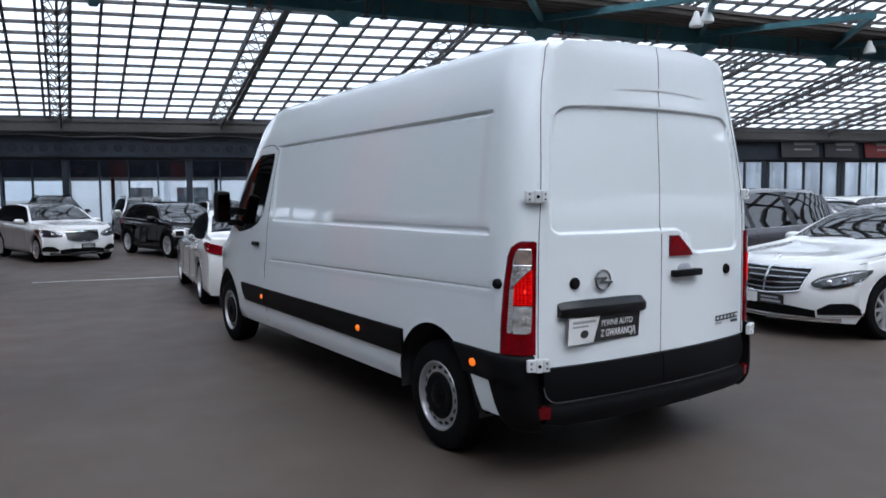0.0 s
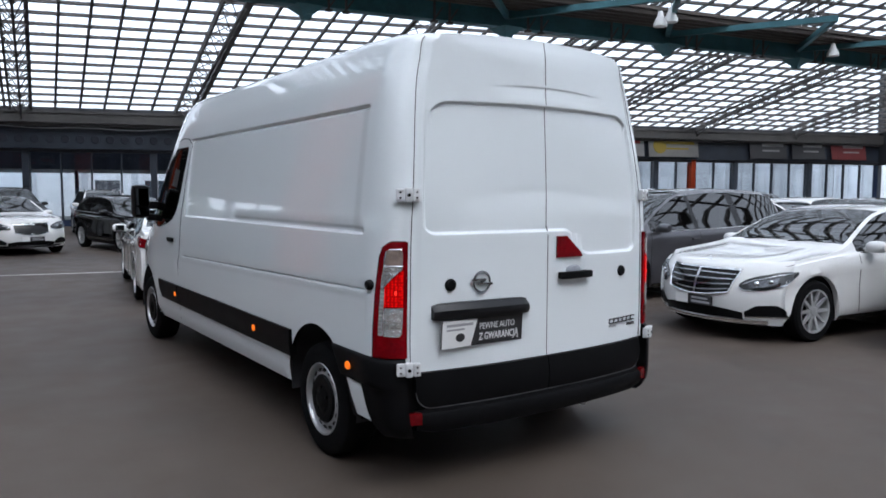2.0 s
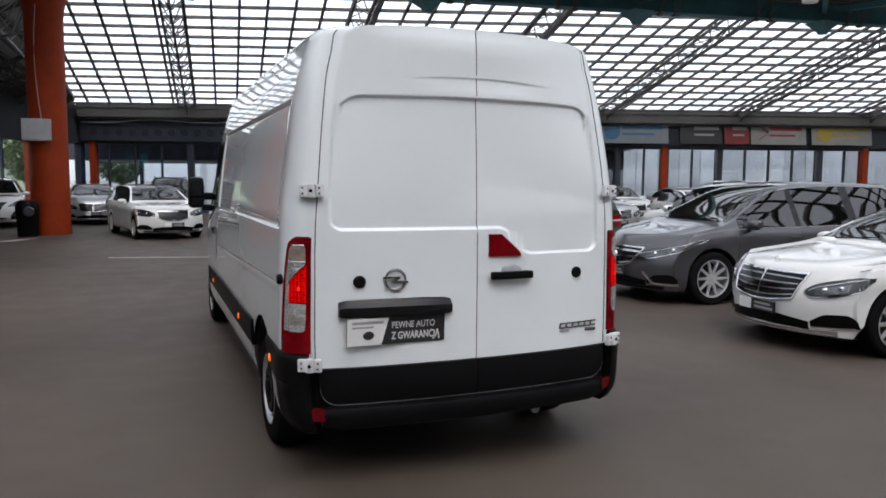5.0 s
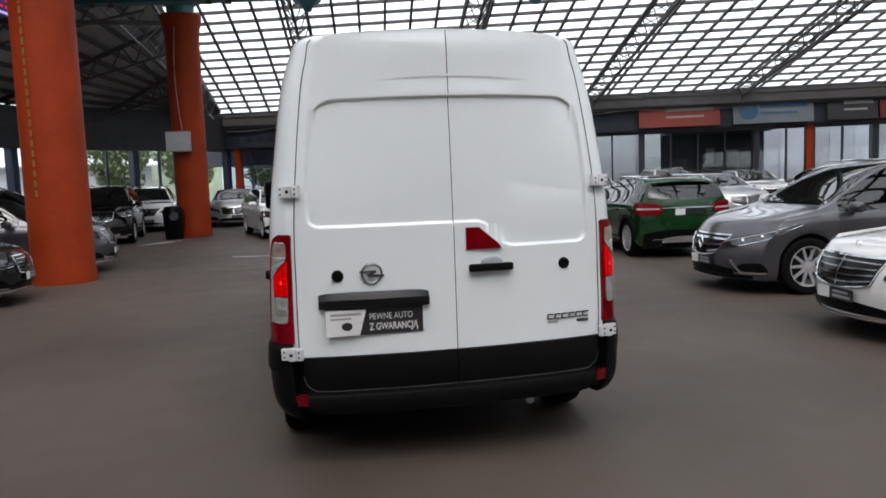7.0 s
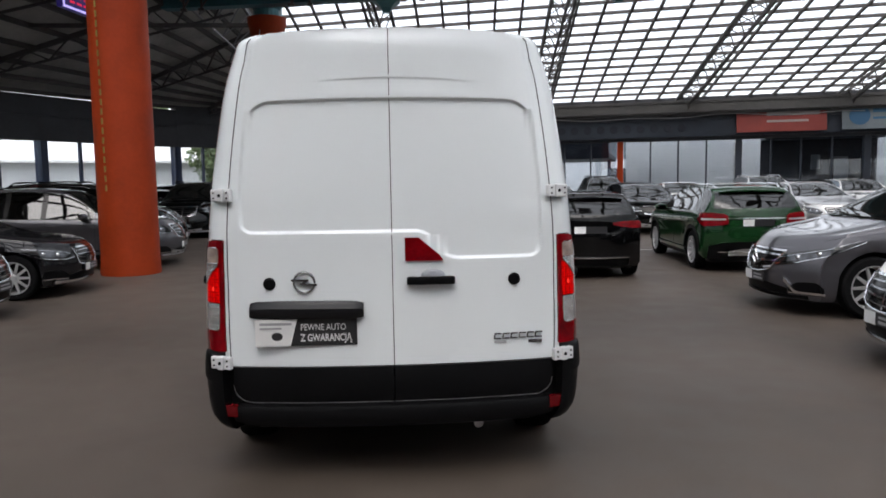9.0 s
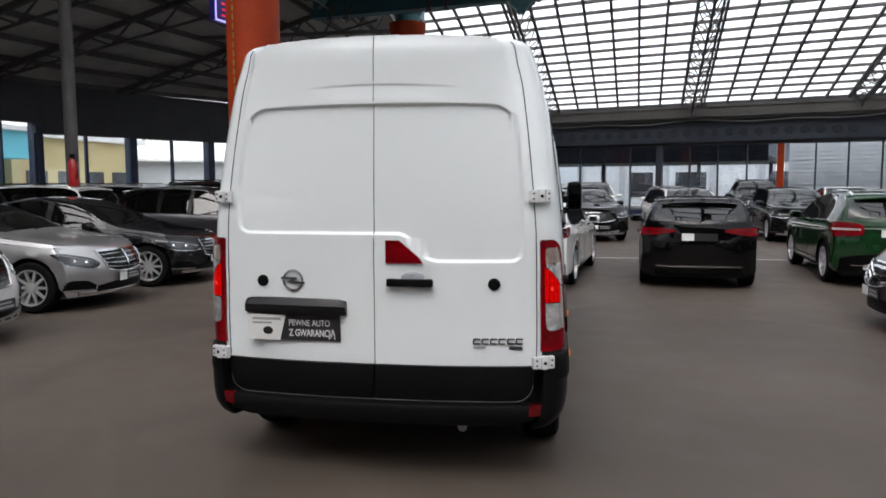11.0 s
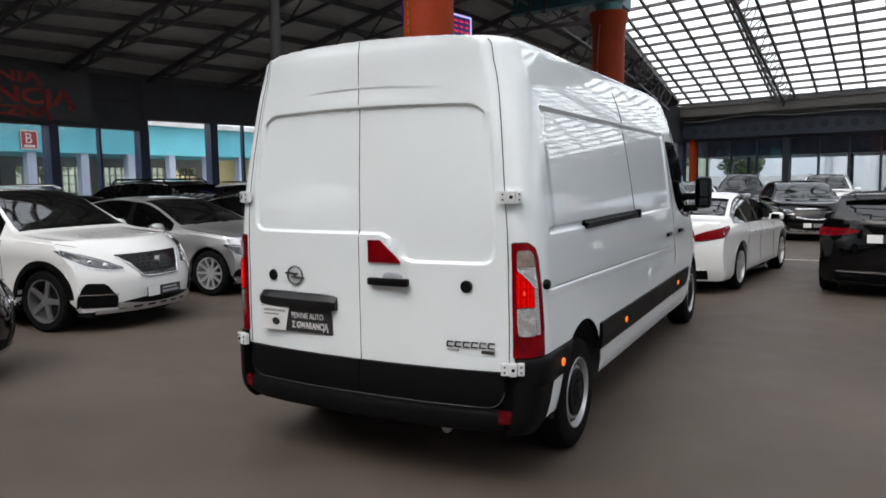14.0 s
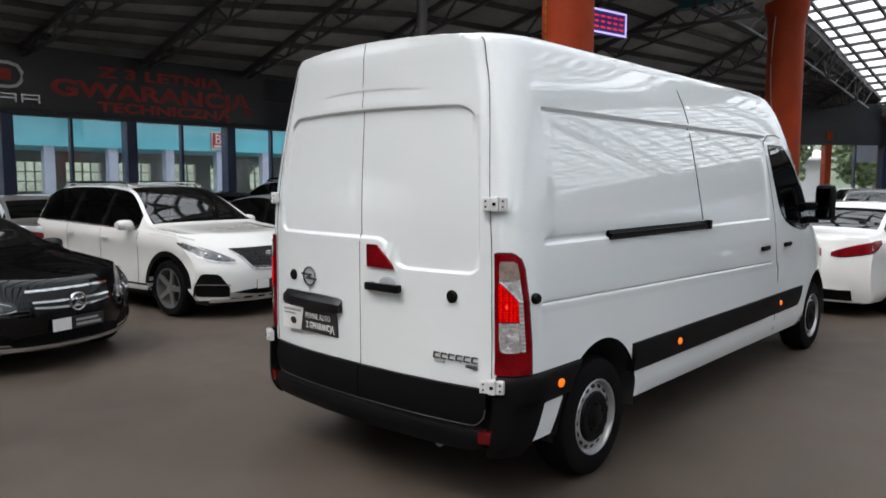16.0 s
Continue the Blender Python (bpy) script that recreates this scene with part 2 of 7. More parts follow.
def box(x0, x1, y0, y1, z0, z1, r=0.0):
    """A box, with chamfered edges where r is given."""
    if r <= 0:
        v = [(x, y, z) for x in (x0, x1) for y in (y0, y1) for z in (z0, z1)]
        return v, [(0, 1, 3, 2), (4, 6, 7, 5), (0, 4, 5, 1), (2, 3, 7, 6), (0, 2, 6, 4), (1, 5, 7, 3)]
    bm = bmesh.new()
    bmesh.ops.create_cube(bm, size=1)
    for w in bm.verts:
        w.co = Vector(((x0 + x1) / 2 + w.co.x * (x1 - x0), (y0 + y1) / 2 + w.co.y * (y1 - y0), (z0 + z1) / 2 + w.co.z * (z1 - z0)))
    bmesh.ops.bevel(bm, geom=list(bm.edges), offset=r, segments=2, affect="EDGES", profile=0.6)
    out = grab(bm)
    return out


def grab(bm):
    bm.verts.index_update()
    v = [tuple(w.co) for w in bm.verts]
    f = [tuple(w.index for w in q.verts) for q in bm.faces]
    bm.free()
    return v, f


def lathe(profile, n=32, axis="y"):
    """Turn (radius, along) pairs about the axis."""
    v, f = [], []
    k = len(profile)
    for i in range(n):
        a = 2 * math.pi * i / n
        for r, s in profile:
            p = (r * math.cos(a), s, r * math.sin(a))
            v.append(p if axis == "y" else (p[0], p[2], s) if axis == "z" else (s, p[0], p[2]))
    for i in range(n):
        for j in range(k - 1):
            a, b = i * k + j, ((i + 1) % n) * k + j
            f.append((a, b, b + 1, a + 1))
    return v, f


def grid(fn, us, vs):
    """Quads over fn(u, v)."""
    v = [fn(a, b) for a in us for b in vs]
    k = len(vs)
    f = [(i * k + j, (i + 1) * k + j, (i + 1) * k + j + 1, i * k + j + 1) for i in range(len(us) - 1) for j in range(k - 1)]
    return v, f


def slab(fn, us, vs, depth):
    """A sheet over fn(u, v) -> (point, outward normal) with thickness, its edges closed."""
    top, low = [], []
    for a in us:
        for b in vs:
            p, n = fn(a, b)
            top.append(tuple(p))
            low.append(tuple(Vector(p) - Vector(n) * depth))
    k, n_ = len(vs), len(us)
    o = len(top)
    f = []
    for i in range(n_ - 1):
        for j in range(k - 1):
            q = (i * k + j, (i + 1) * k + j, (i + 1) * k + j + 1, i * k + j + 1)
            f.append(q)
    rim = [i * k for i in range(n_)] + [(n_ - 1) * k + j for j in range(1, k)] + [i * k + k - 1 for i in range(n_ - 2, -1, -1)] + [j for j in range(k - 2, 0, -1)]
    for a, b in zip(rim, rim[1:] + rim[:1]):
        f.append((a, b, b + o, a + o))
    return top + low, f


def bar(a, b, w, h=None, up=(0, 0, 1)):
    """A straight bar of section w by h from a to b."""
    a, b = Vector(a), Vector(b)
    d = (b - a).normalized()
    s = d.cross(Vector(up))
    if s.length < 1e-4:
        s = d.cross(Vector((1, 0, 0)))
    s.normalize()
    u = s.cross(d)
    h = h or w
    v = [tuple(p + s * (i * w / 2) + u * (j * h / 2)) for p in (a, b) for i, j in ((-1, -1), (1, -1), (1, 1), (-1, 1))]
    return v, [(0, 1, 5, 4), (1, 2, 6, 5), (2, 3, 7, 6), (3, 0, 4, 7), (3, 2, 1, 0), (4, 5, 6, 7)]


def tube(points, r, n=8):
    """A round pipe along points."""
    v, f = [], []
    pts = [Vector(p) for p in points]
    for i, p in enumerate(pts):
        d = (pts[min(i + 1, len(pts) - 1)] - pts[max(i - 1, 0)]).normalized()
        s = d.cross(Vector((0, 0, 1)))
        if s.length < 1e-3:
            s = d.cross(Vector((1, 0, 0)))
        s.normalize()
        u = s.cross(d)
        for k in range(n):
            a = 2 * math.pi * k / n
            v.append(tuple(p + s * (r * math.cos(a)) + u * (r * math.sin(a))))
    for i in range(len(pts) - 1):
        for k in range(n):
            f.append((i * n + k, i * n + (k + 1) % n, (i + 1) * n + (k + 1) % n, (i + 1) * n + k))
    f.append(tuple(range(n))[::-1])
    f.append(tuple((len(pts) - 1) * n + k for k in range(n)))
    return v, f


def empty(name, m, label, category, group="", kind=""):
    ob = new(name)
    ob.matrix_basis = m
    ob.empty_display_size = 0.2
    return tagged(ob, label, category, group, kind)


def text_part(name, body, size, mat, parent, m, depth=0.002, width=None, bold=0.0):
    cu = bpy.data.curves.new(name, "FONT")
    cu.body, cu.size, cu.extrude = body, size, depth
    cu.offset = size * bold
    cu.align_x, cu.align_y = "LEFT", "BOTTOM_BASELINE"
    tmp = new(name, cu)
    dep = bpy.context.evaluated_depsgraph_get()
    me = bpy.data.meshes.new_from_object(tmp.evaluated_get(dep))
    bpy.data.objects.remove(tmp)
    bpy.data.curves.remove(cu)
    me.name = name
    if width:
        xs = [v.co.x for v in me.vertices]
        k = width / (max(xs) - min(xs))
        for v in me.vertices:
            v.co.x *= k
    me.materials.clear()
    me.materials.append(mat)
    ob = new(name, me)
    ob.parent = parent
    ob.matrix_basis = m
    return ob


def lerp(pts, x):
    """Straight interpolation in a table of pairs."""
    if x <= pts[0][0]:
        return pts[0][1]
    for (a, p), (b, q) in zip(pts, pts[1:]):
        if x <= b:
            return p + (q - p) * (x - a) / (b - a)
    return pts[-1][1]


def ease(pts, x):
    """Rounded interpolation in a table of pairs (monotone cubic)."""
    n = len(pts)
    if x <= pts[0][0]:
        return pts[0][1]
    if x >= pts[-1][0]:
        return pts[-1][1]
    d = [(pts[i + 1][1] - pts[i][1]) / (pts[i + 1][0] - pts[i][0]) for i in range(n - 1)]
    m = [d[0]] + [0 if d[i - 1] * d[i] <= 0 else 2 * d[i - 1] * d[i] / (d[i - 1] + d[i]) for i in range(1, n - 1)] + [d[-1]]
    for i in range(n - 1):
        if x <= pts[i + 1][0]:
            h = pts[i + 1][0] - pts[i][0]
            t = (x - pts[i][0]) / h
            return (2 * t ** 3 - 3 * t * t + 1) * pts[i][1] + (t ** 3 - 2 * t * t + t) * h * m[i] + (-2 * t ** 3 + 3 * t * t) * pts[i + 1][1] + (t ** 3 - t * t) * h * m[i + 1]


def smooth(a, b, x):
    t = min(1.0, max(0.0, (x - a) / (b - a)))
    return t * t * (3 - 2 * t)


def span(a, b, n):
    return [a + (b - a) * i / n for i in range(n + 1)]


def lines(*marks, fine=0.012, coarse=0.12):
    """Grid lines from the first mark to the last, close together round each mark."""
    out = set()
    marks = sorted(marks)
    for a, b in zip(marks, marks[1:]):
        n = max(1, round((b - a) / coarse))
        out.update(round(v, 5) for v in span(a, b, n))
    for q in marks:
        for k in (-1.5, -0.75, 0, 0.75, 1.5):
            v = q + k * fine
            if marks[0] <= v <= marks[-1]:
                out.add(round(v, 5))
    return sorted(out)


# ---------------------------------------------------------------- the hall
W4 = Vector((-4.5, 36.2, 0))
E_ = Vector((0.948, -0.318, 0))
S_ = Vector((-0.10, -0.995, 0))
EAVE, PITCH = 5.3, 0.27


def roof_point(u, v, lift=0.0):
    p = W4 + E_ * u + S_ * v
    p.z = EAVE + PITCH * v + lift
    return p


def south_point(u, v, lift=0.0):
    p = W4 + E_ * u + S_ * v
    p.z = 9.6 - 0.06 * (v - 19) + lift
    return p


ground = mesh_object("ground", *grid(lambda x, y: (x, y, -0.012), [-900, -200, -60, -18, 0, 20, 46, 200, 900], [-900, -200, -60, -30, 0, 20, 38, 200, 900]), material("outdoor_paving", (0.30, 0.29, 0.27), 0.85, vary=0.2, scale=0.5), smooth=False)
tagged(ground, "grey paved yard outside the hall", "ground", kind="structure")
floor = mesh_object("floor", *grid(lambda x, y: (x, y, 0), span(-18.2, 47, 16), span(-30, 36.5, 16)), M_FLOOR, smooth=False)
tagged(floor, "worn dark grey asphalt hall floor", "floor", kind="structure")
for i, (x0, x1, y0, y1, turn) in enumerate(((0.0, 9.2, 12.40, 12.50, 0), (6.6, 6.7, -2.0, 9.0, 0))):
    ln = mesh_object("floor_marking", *box(x0, x1, y0, y1, 0.0, 0.004), M_LINE, smooth=False)
    tagged(ln, "worn white painted line on the floor", "floor marking", kind="structure")


for a, b, w in (((-2.4, 13.08), (-0.005, 12.46), 0.10), ((-5.35, 18.0), (-4.6, 18.75), 0.16), ((-5.1, 18.55), (-4.45, 19.2), 0.12)):
    ln = mesh_object("floor_marking", *bar((*a, 0.002), (*b, 0.002), w, 0.004), M_LINE, smooth=False)
    tagged(ln, "worn white paint patch on the floor", "floor marking", kind="structure")


def wall_run(name, p0, p1, head, bay, panes, top, orange=(), doors=(), label="", skip=()):
    """A glazed wall from p0 to p1: plinth, fascia, posts, mullions and panes."""
    p0, p1 = Vector((*p0, 0)), Vector((*p1, 0))
    d = (p1 - p0).normalized()
    length = (p1 - p0).length
    n = max(1, round(length / bay))
    step = length / n
    rot = Matrix.Translation(p0) @ Matrix.Rotation(math.atan2(d.y, d.x), 4, "Z")
    fascia = join(box(0, length, -0.16, 0.16, head, top), box(0, length, -0.22, -0.16, head + 0.02, head + 0.22), box(0, length, -0.20, -0.16, top - 0.75, top - 0.62))
    w = mesh_object(name, *fascia, M_FASCIA, smooth=False)
    w.matrix_basis = rot
    tagged(w, label, "wall", kind="structure")
    for i in range(n):
        if i not in doors:
            part("plinth", box(i * step + 0.14, (i + 1) * step - 0.14, -0.08, 0.08, 0.0, 0.28), M_NAVY, w, smooth=False)
    for i in range(n + 1):
        part("post", box(i * step - 0.14, i * step + 0.14, -0.2, 0.18, 0, head + (0.6 if i in orange else 0)), M_ORANGE if i in orange else M_BEAM if name == "wall_north" else M_NAVY, w, smooth=False)
    for i in range(n):
        if i in doors:
            continue
        for j in range(panes):
            a, b = i * step + 0.14 + (step - 0.28) * j / panes, i * step + 0.14 + (step - 0.28) * (j + 1) / panes
            if j:
                part("mullion", box(a - 0.035, a + 0.035, -0.08, 0.08, 0.28, head), M_BEAM if name == "wall_north" else M_NAVY, w, smooth=False)
            pane = part("pane", box(a + 0.03, b - 0.03, -0.008, 0.008, 0.28, head), M_GLASS_NORTH if name == "wall_north" else M_GLASS_WIN, w, smooth=False)
            pane.visible_shadow = False
    return w


north = wall_run("wall_north", (W4.x, W4.y), (46.0, 19.26), 3.35, 5.31, 4, EAVE + 0.05, orange=(3,), label="glazed hall wall under a dark fascia with window posts")
for u in (0.69, 29.05, 39.7):
    part("post", box(u - 0.14, u + 0.14, -0.24, 0.2, 0, 3.95), M_ORANGE, north, "orange painted steel post", smooth=False)
wall_run("wall_west_1", (-17.6, -28.0), (-17.5, 13.2), 3.35, 3.2, 2, 5.0, label="glazed wall with navy posts and dark banner fascia")
wall_run("wall_west_2", (-17.5, 13.2), (-16.4, 18.2), 3.7, 2.55, 2, 5.0, doors=(0,), label="glazed wall with an open doorway to the yard")
wall_run("wall_west_3", (-16.4, 18.2), (-10.2, 30.3), 3.35, 3.2, 2, 5.0, label="glazed wall with navy posts and dark fascia")
wall_run("wall_west_4", (-10.2, 30.3), (W4.x, W4.y), 3.35, 3.2, 2, 5.2, orange=(2,), label="glazed wall with navy posts and dark fascia")
for nm, a, b in (("wall_east", (46.0, 19.26), (40.0, -29.0)), ("wall_south_east", (40.0, -29.0), (12.0, -28.5))):
    wall_run(nm, a, b, 3.35, 5.3, 4, 9.0, label="glazed hall wall with posts under a dark fascia")

# wall out of view, mirrored in the van's rear doors
sw = mesh_object("wall_south", *join(box(-17.6, 12.0, -28.6, -28.3, 0, 0.9), box(-17.6, 12.0, -28.6, -28.3, 2.7, 9.2), *[box(x, x + 1.8, -28.6, -28.3, 0.9, 2.7) for x in (-17.6, -13.6, -9.6, -5.6, -1.6, 2.4, 6.4, 10.2)]), M_FASCIA, smooth=False)
tagged(sw, "unseen dark south wall with panes tinted to dim its reflection", "wall", kind="structure")
# dark panes added to dim the wall's reflection in the van doors
M_GLASS_SOUTH = glass("reflection_dimming_glass", (0.24, 0.26, 0.28), 0.9, 0.03)
for x in (-15.8, -11.8, -7.8, -3.8, 0.2, 4.2, 8.2):
    part("pane", box(x, x + (2.0 if x > 8 else 2.2), -28.46, -28.44, 0.9, 2.7), M_GLASS_SOUTH, sw, smooth=False).visible_shadow = False

# banners on the north fascia: place along the wall, length, height, ground colour and accent
BANNERS = ((21.15, 3.75, (0.42, 0.05, 0.035), (0.6, 0.5, 0.48)), (25.5, 3.6, (0.42, 0.50, 0.55), (0.06, 0.22, 0.42)), (29.7, 2.2, (0.03, 0.03, 0.035), (0.5, 0.5, 0.5)), (32.0, 1.3, (0.32, 0.03, 0.03), (0.5, 0.45, 0.44)), (33.4, 2.9, (0.55, 0.55, 0.54), (0.5, 0.04, 0.04)), (36.6, 3.2, (0.50, 0.49, 0.46), (0.5, 0.36, 0.03)), (43.3, 2.6, (0.05, 0.05, 0.055), (0.4, 0.4, 0.4)), (46.3, 2.4, (0.05, 0.05, 0.055), (0.4, 0.4, 0.4)), (49.2, 2.6, (0.24, 0.03, 0.03), (0.45, 0.4, 0.4)))
for i, (u, ln, col, acc) in enumerate(BANNERS):
    mb, ma = material("banner_print", tuple((0.34 if col[1] > 0.3 else 0.5) * c for c in col), 0.6, vary=0.15, scale=1.5), material("banner_accent", tuple(0.5 * c for c in acc), 0.6)
    rot = Matrix.Translation(W4) @ Matrix.Rotation(math.atan2(E_.y, E_.x), 4, "Z") @ pose(u, -0.55, 3.62)
    tone = "red" if col[0] > 2.5 * col[1] else "black" if col[0] < 0.1 else "pale"
    bn = empty("banner", rot, tone + " advertising banner hung on the dark fascia", "banner", "fascia banners")
    lean = Matrix.Rotation(radians(-9), 4, "X")
    part("sheet", moved(box(0, ln, 0, 0.03, 0, 1.25), lean), mb, bn, smooth=False)
    if tone == "pale":
        part("emblem", moved(join(bar((0.9, -0.012, 0.62), (0.45, -0.012, 0.95), 0.02, 0.16, (0, 1, 0)), bar((0.9, -0.012, 0.62), (0.45, -0.012, 0.3), 0.02, 0.16, (0, 1, 0))) if i == 4 else lathe([(0.0, -0.02), (0.42, -0.02), (0.42, -0.004)], 20), lean @ (Matrix() if i == 4 else Matrix.Translation((0.7, 0, 0.6)))), ma, bn, smooth=False)
    for k, (a, b, z) in enumerate(((0.34, 0.92, 0.72), (0.34, 0.8, 0.42))):
        part("lettering_bar", moved(box(ln * a, ln * b, -0.012, 0.0, z, z + (0.2 if k == 0 else 0.1)), lean), ma, bn, smooth=False)

# dark banner with red letters on the west fascia
wb = empty("fascia_banner", pose(-17.26, 3.0, 3.5, 0, 0, 0), "black fascia banner with dull red letters", "banner")
M_REDTEXT = material("dull_red_letters", (0.42, 0.035, 0.03), 0.6, vary=0.35, scale=3)
part("sheet", box(0, 0.04, -3.0, 8.2, 0.0, 1.6), M_PLATEBLACK, wb, smooth=False)
for body, y, z, size, width in (("Z 3 LETNI\u0104", 2.95, 0.98, 0.38, 3.8), ("GWARANCJ\u0104", 1.7, 0.42, 0.58, 6.0), ("TECHNICZN\u0104", 2.9, 0.06, 0.36, 4.1)):
    text_part("lettering", body, size, M_REDTEXT, wb, Matrix.Translation((0.05, y, z)) @ Matrix.Rotation(radians(90), 4, "Z") @ Matrix.Rotation(radians(90), 4, "X"), 0.004, width, 0.035)
part("emblem_frame", tube([(0.05, -1.2, 1.1), (0.05, 0.75, 1.1), (0.05, 0.95, 1.04), (0.05, 1.05, 0.88), (0.05, 1.03, 0.68), (0.05, 0.92, 0.55), (0.05, 0.75, 0.51), (0.05, -1.2, 0.51)], 0.045, 6), M_PLATEWHITE, wb, smooth=False)
part("emblem_fill", box(0.04, 0.06, -1.2, 0.8, 0.66, 0.95, 0.008), M_REDTEXT, wb, smooth=False)
for k in range(5):
    part("lettering_bar", join(box(0.04, 0.06, -1.2 + k * 0.55, -0.75 + k * 0.55, 0.32, 0.36), box(0.04, 0.06, -1.2 + k * 0.55, -1.15 + k * 0.55, 0.14, 0.32), box(0.04, 0.06, -0.8 + k * 0.55, -0.75 + k * 0.55, 0.14, 0.32), box(0.04, 0.06, -1.15 + k * 0.55, -0.8 + k * 0.55, 0.22, 0.26)), M_BARS, wb, smooth=False)

fr = Matrix.Translation(W4) @ Matrix.Rotation(math.atan2(E_.y, E_.x), 4, "Z")
gutter = mesh_object("eaves_gutter", *join(box(0.2, 53, -0.62, -0.17, 4.62, 5.1), box(0.2, 53, -0.5, -0.17, 4.5, 4.62), box(0.2, 53, -0.66, -0.6, 5.04, 5.16)), material("grey_gutter_steel", (0.075, 0.072, 0.07), 0.6, vary=0.3, scale=0.6), smooth=False)
gutter.matrix_basis = fr
tagged(gutter, "dark grey steel gutter box along the eaves", "gutter", kind="structure")
M_HOLE = material("blue_beam_openings", (0.008, 0.012, 0.022), 0.6, vary=0.3)
beam = empty("castellated_beam", fr, "navy castellated beam with round openings", "beam", kind="structure")
part("web", box(0.2, 53, -0.30, -0.24, 3.55, 4.3), M_BEAM, beam, smooth=False)
part("flange", box(0.2, 53, -0.36, -0.18, 4.3, 4.36), M_BEAM, beam, smooth=False)
part("flange", box(0.2, 53, -0.36, -0.18, 3.5, 3.55), M_BEAM, beam, smooth=False)
for k in range(30):
    part("opening", moved(lathe([(0.0, -0.312), (0.17, -0.312), (0.19, -0.30)], 12), Matrix.Translation((0.8 + k * 0.62, 0, 3.93))), M_HOLE, beam, smooth=False)
cb = mesh_object("cable", *tube([(0.3 + k * 0.9, -0.45, 4.42 - 0.05 * math.sin(k * 1.3) - 0.04 * math.cos(k * 0.7)) for k in range(30)], 0.022, 6), M_TEXTGREY)
cb.matrix_basis = fr
tagged(cb, "pale cable slung along the eaves beam", "cable", kind="structure")

# the small red and white hall sign on a post
sg = empty("hall_sign", pose(-24.5, 13.9, 2.98), "red hall sign with a white letter B and white rim", "sign")
M_SIGNRED = material("sign_red", (0.42, 0.03, 0.03), 0.45)
part("board", box(0, 0.05, -0.34, 0.34, 0.0, 0.72, 0.01), M_SIGNRED, sg)
part("border", join(box(0.05, 0.056, -0.34, -0.30, 0.0, 0.72), box(0.05, 0.056, 0.30, 0.34, 0.0, 0.72), box(0.05, 0.056, -0.30, 0.30, 0.68, 0.72), box(0.05, 0.056, -0.30, 0.30, 0.0, 0.04)), M_PLATEWHITE, sg, smooth=False)
text_part("letter", "B", 0.55, M_PLATEWHITE, sg, Matrix.Translation((0.052, -0.18, 0.24)) @ Matrix.Rotation(radians(90), 4, "Z") @ Matrix.Rotation(radians(90), 4, "X"))
part("lettering_bar", box(0.05, 0.057, -0.22, 0.22, 0.08, 0.18), M_PLATEWHITE, sg, smooth=False)

# north glass roof: sheets, bars, trusses
ROWS_V = span(0.0, 14.3, 18)
COLS_U = span(-1.5, 53.0, 54)
bars = []
for v in ROWS_V:
    bars.append(bar(roof_point(-1.6, v), roof_point(53.2, v), 0.13, 0.11))
for u in COLS_U:
    bars.append(bar(roof_point(u, 0, 0.01), roof_point(u, 14.3, 0.01), 0.10, 0.09))
lat = mesh_object("roof_lattice", *join(*bars), M_LATTICE, smooth=False)
tagged(lat, "dark steel lattice of glazing bars under the glass roof", "roof lattice", kind="structure")
gl = mesh_object("roof_glazing", *grid(lambda u, v: tuple(roof_point(u, v, 0.08)), COLS_U, ROWS_V), M_GLASS_ROOF, smooth=False)
tagged(gl, "sloping overcast-lit glass roof", "glass roof", kind="structure")
gl.visible_shadow = False
# added glass roof out of view, which lets daylight onto the aisle
bars = []
SV = span(14.4, 46.0, 37)
SU = span(-14, 50.0, 58)
for v in SV:
    bars.append(bar(south_point(-14, v), south_point(50, v), 0.13, 0.14))
for u in SU:
    bars.append(bar(south_point(u, 14.4, 0.01), south_point(u, 46.0, 0.01), 0.10, 0.12))
lat = mesh_object("roof_lattice", *join(*bars), M_LATTICE, smooth=False)
tagged(lat, "added unseen lattice of glazing bars over the aisle", "roof lattice", kind="structure")
gl = mesh_object("roof_glazing", *grid(lambda u, v: tuple(south_point(u, v, 0.08)), SU, SV), M_GLASS_ROOF, smooth=False)
tagged(gl, "added unseen glass roof that lights the parking aisle", "glass roof", kind="structure")
gl.visible_shadow = False


def truss(u, v1=14.3, half=0.42, drop=0.85):
    ob = empty("roof_truss", Matrix(), "dark triangular lattice truss below the glass roof", "truss", "roof trusses", "structure")
    for s in (-half, half):
        part("chord", bar(roof_point(u + s, 0.05, -0.12), roof_point(u + s, v1, -0.12), 0.09), M_LATTICE, ob, smooth=False)
    part("chord", bar(roof_point(u, 0.5, -0.5), roof_point(u, v1, -drop), 0.09), M_LATTICE, ob, smooth=False)
    lac = []
    n = 14
    for i in range(n):
        a, b = v1 * i / n, v1 * (i + 1) / n
        m = (a + b) / 2
        low = roof_point(u, m, -0.5 - (drop - 0.5) * m / v1)
        for s in (-half, half):
            lac += [bar(roof_point(u + s, a, -0.12), low, 0.035), bar(roof_point(u + s, b, -0.12), low, 0.035)]
        lac += [bar(roof_point(u - half, a, -0.12), roof_point(u + half, b, -0.12), 0.03)]
    lac.append(bar(roof_point(u, 0.3, -0.9), roof_point(u, 0.9, -0.5), 0.06))
    lac.append(bar(roof_point(u - 0.4, 0.1, -0.8), roof_point(u + 0.4, 0.1, -0.8), 0.1))
    lc = part("lacing", join(*lac), M_LATTICE, ob, smooth=False)
    lc["kind"] = "stuff"
    return ob


TRUSS_U = [-1.65 + 6.85 * k for k in range(8)]
for u in TRUSS_U:
    truss(u)

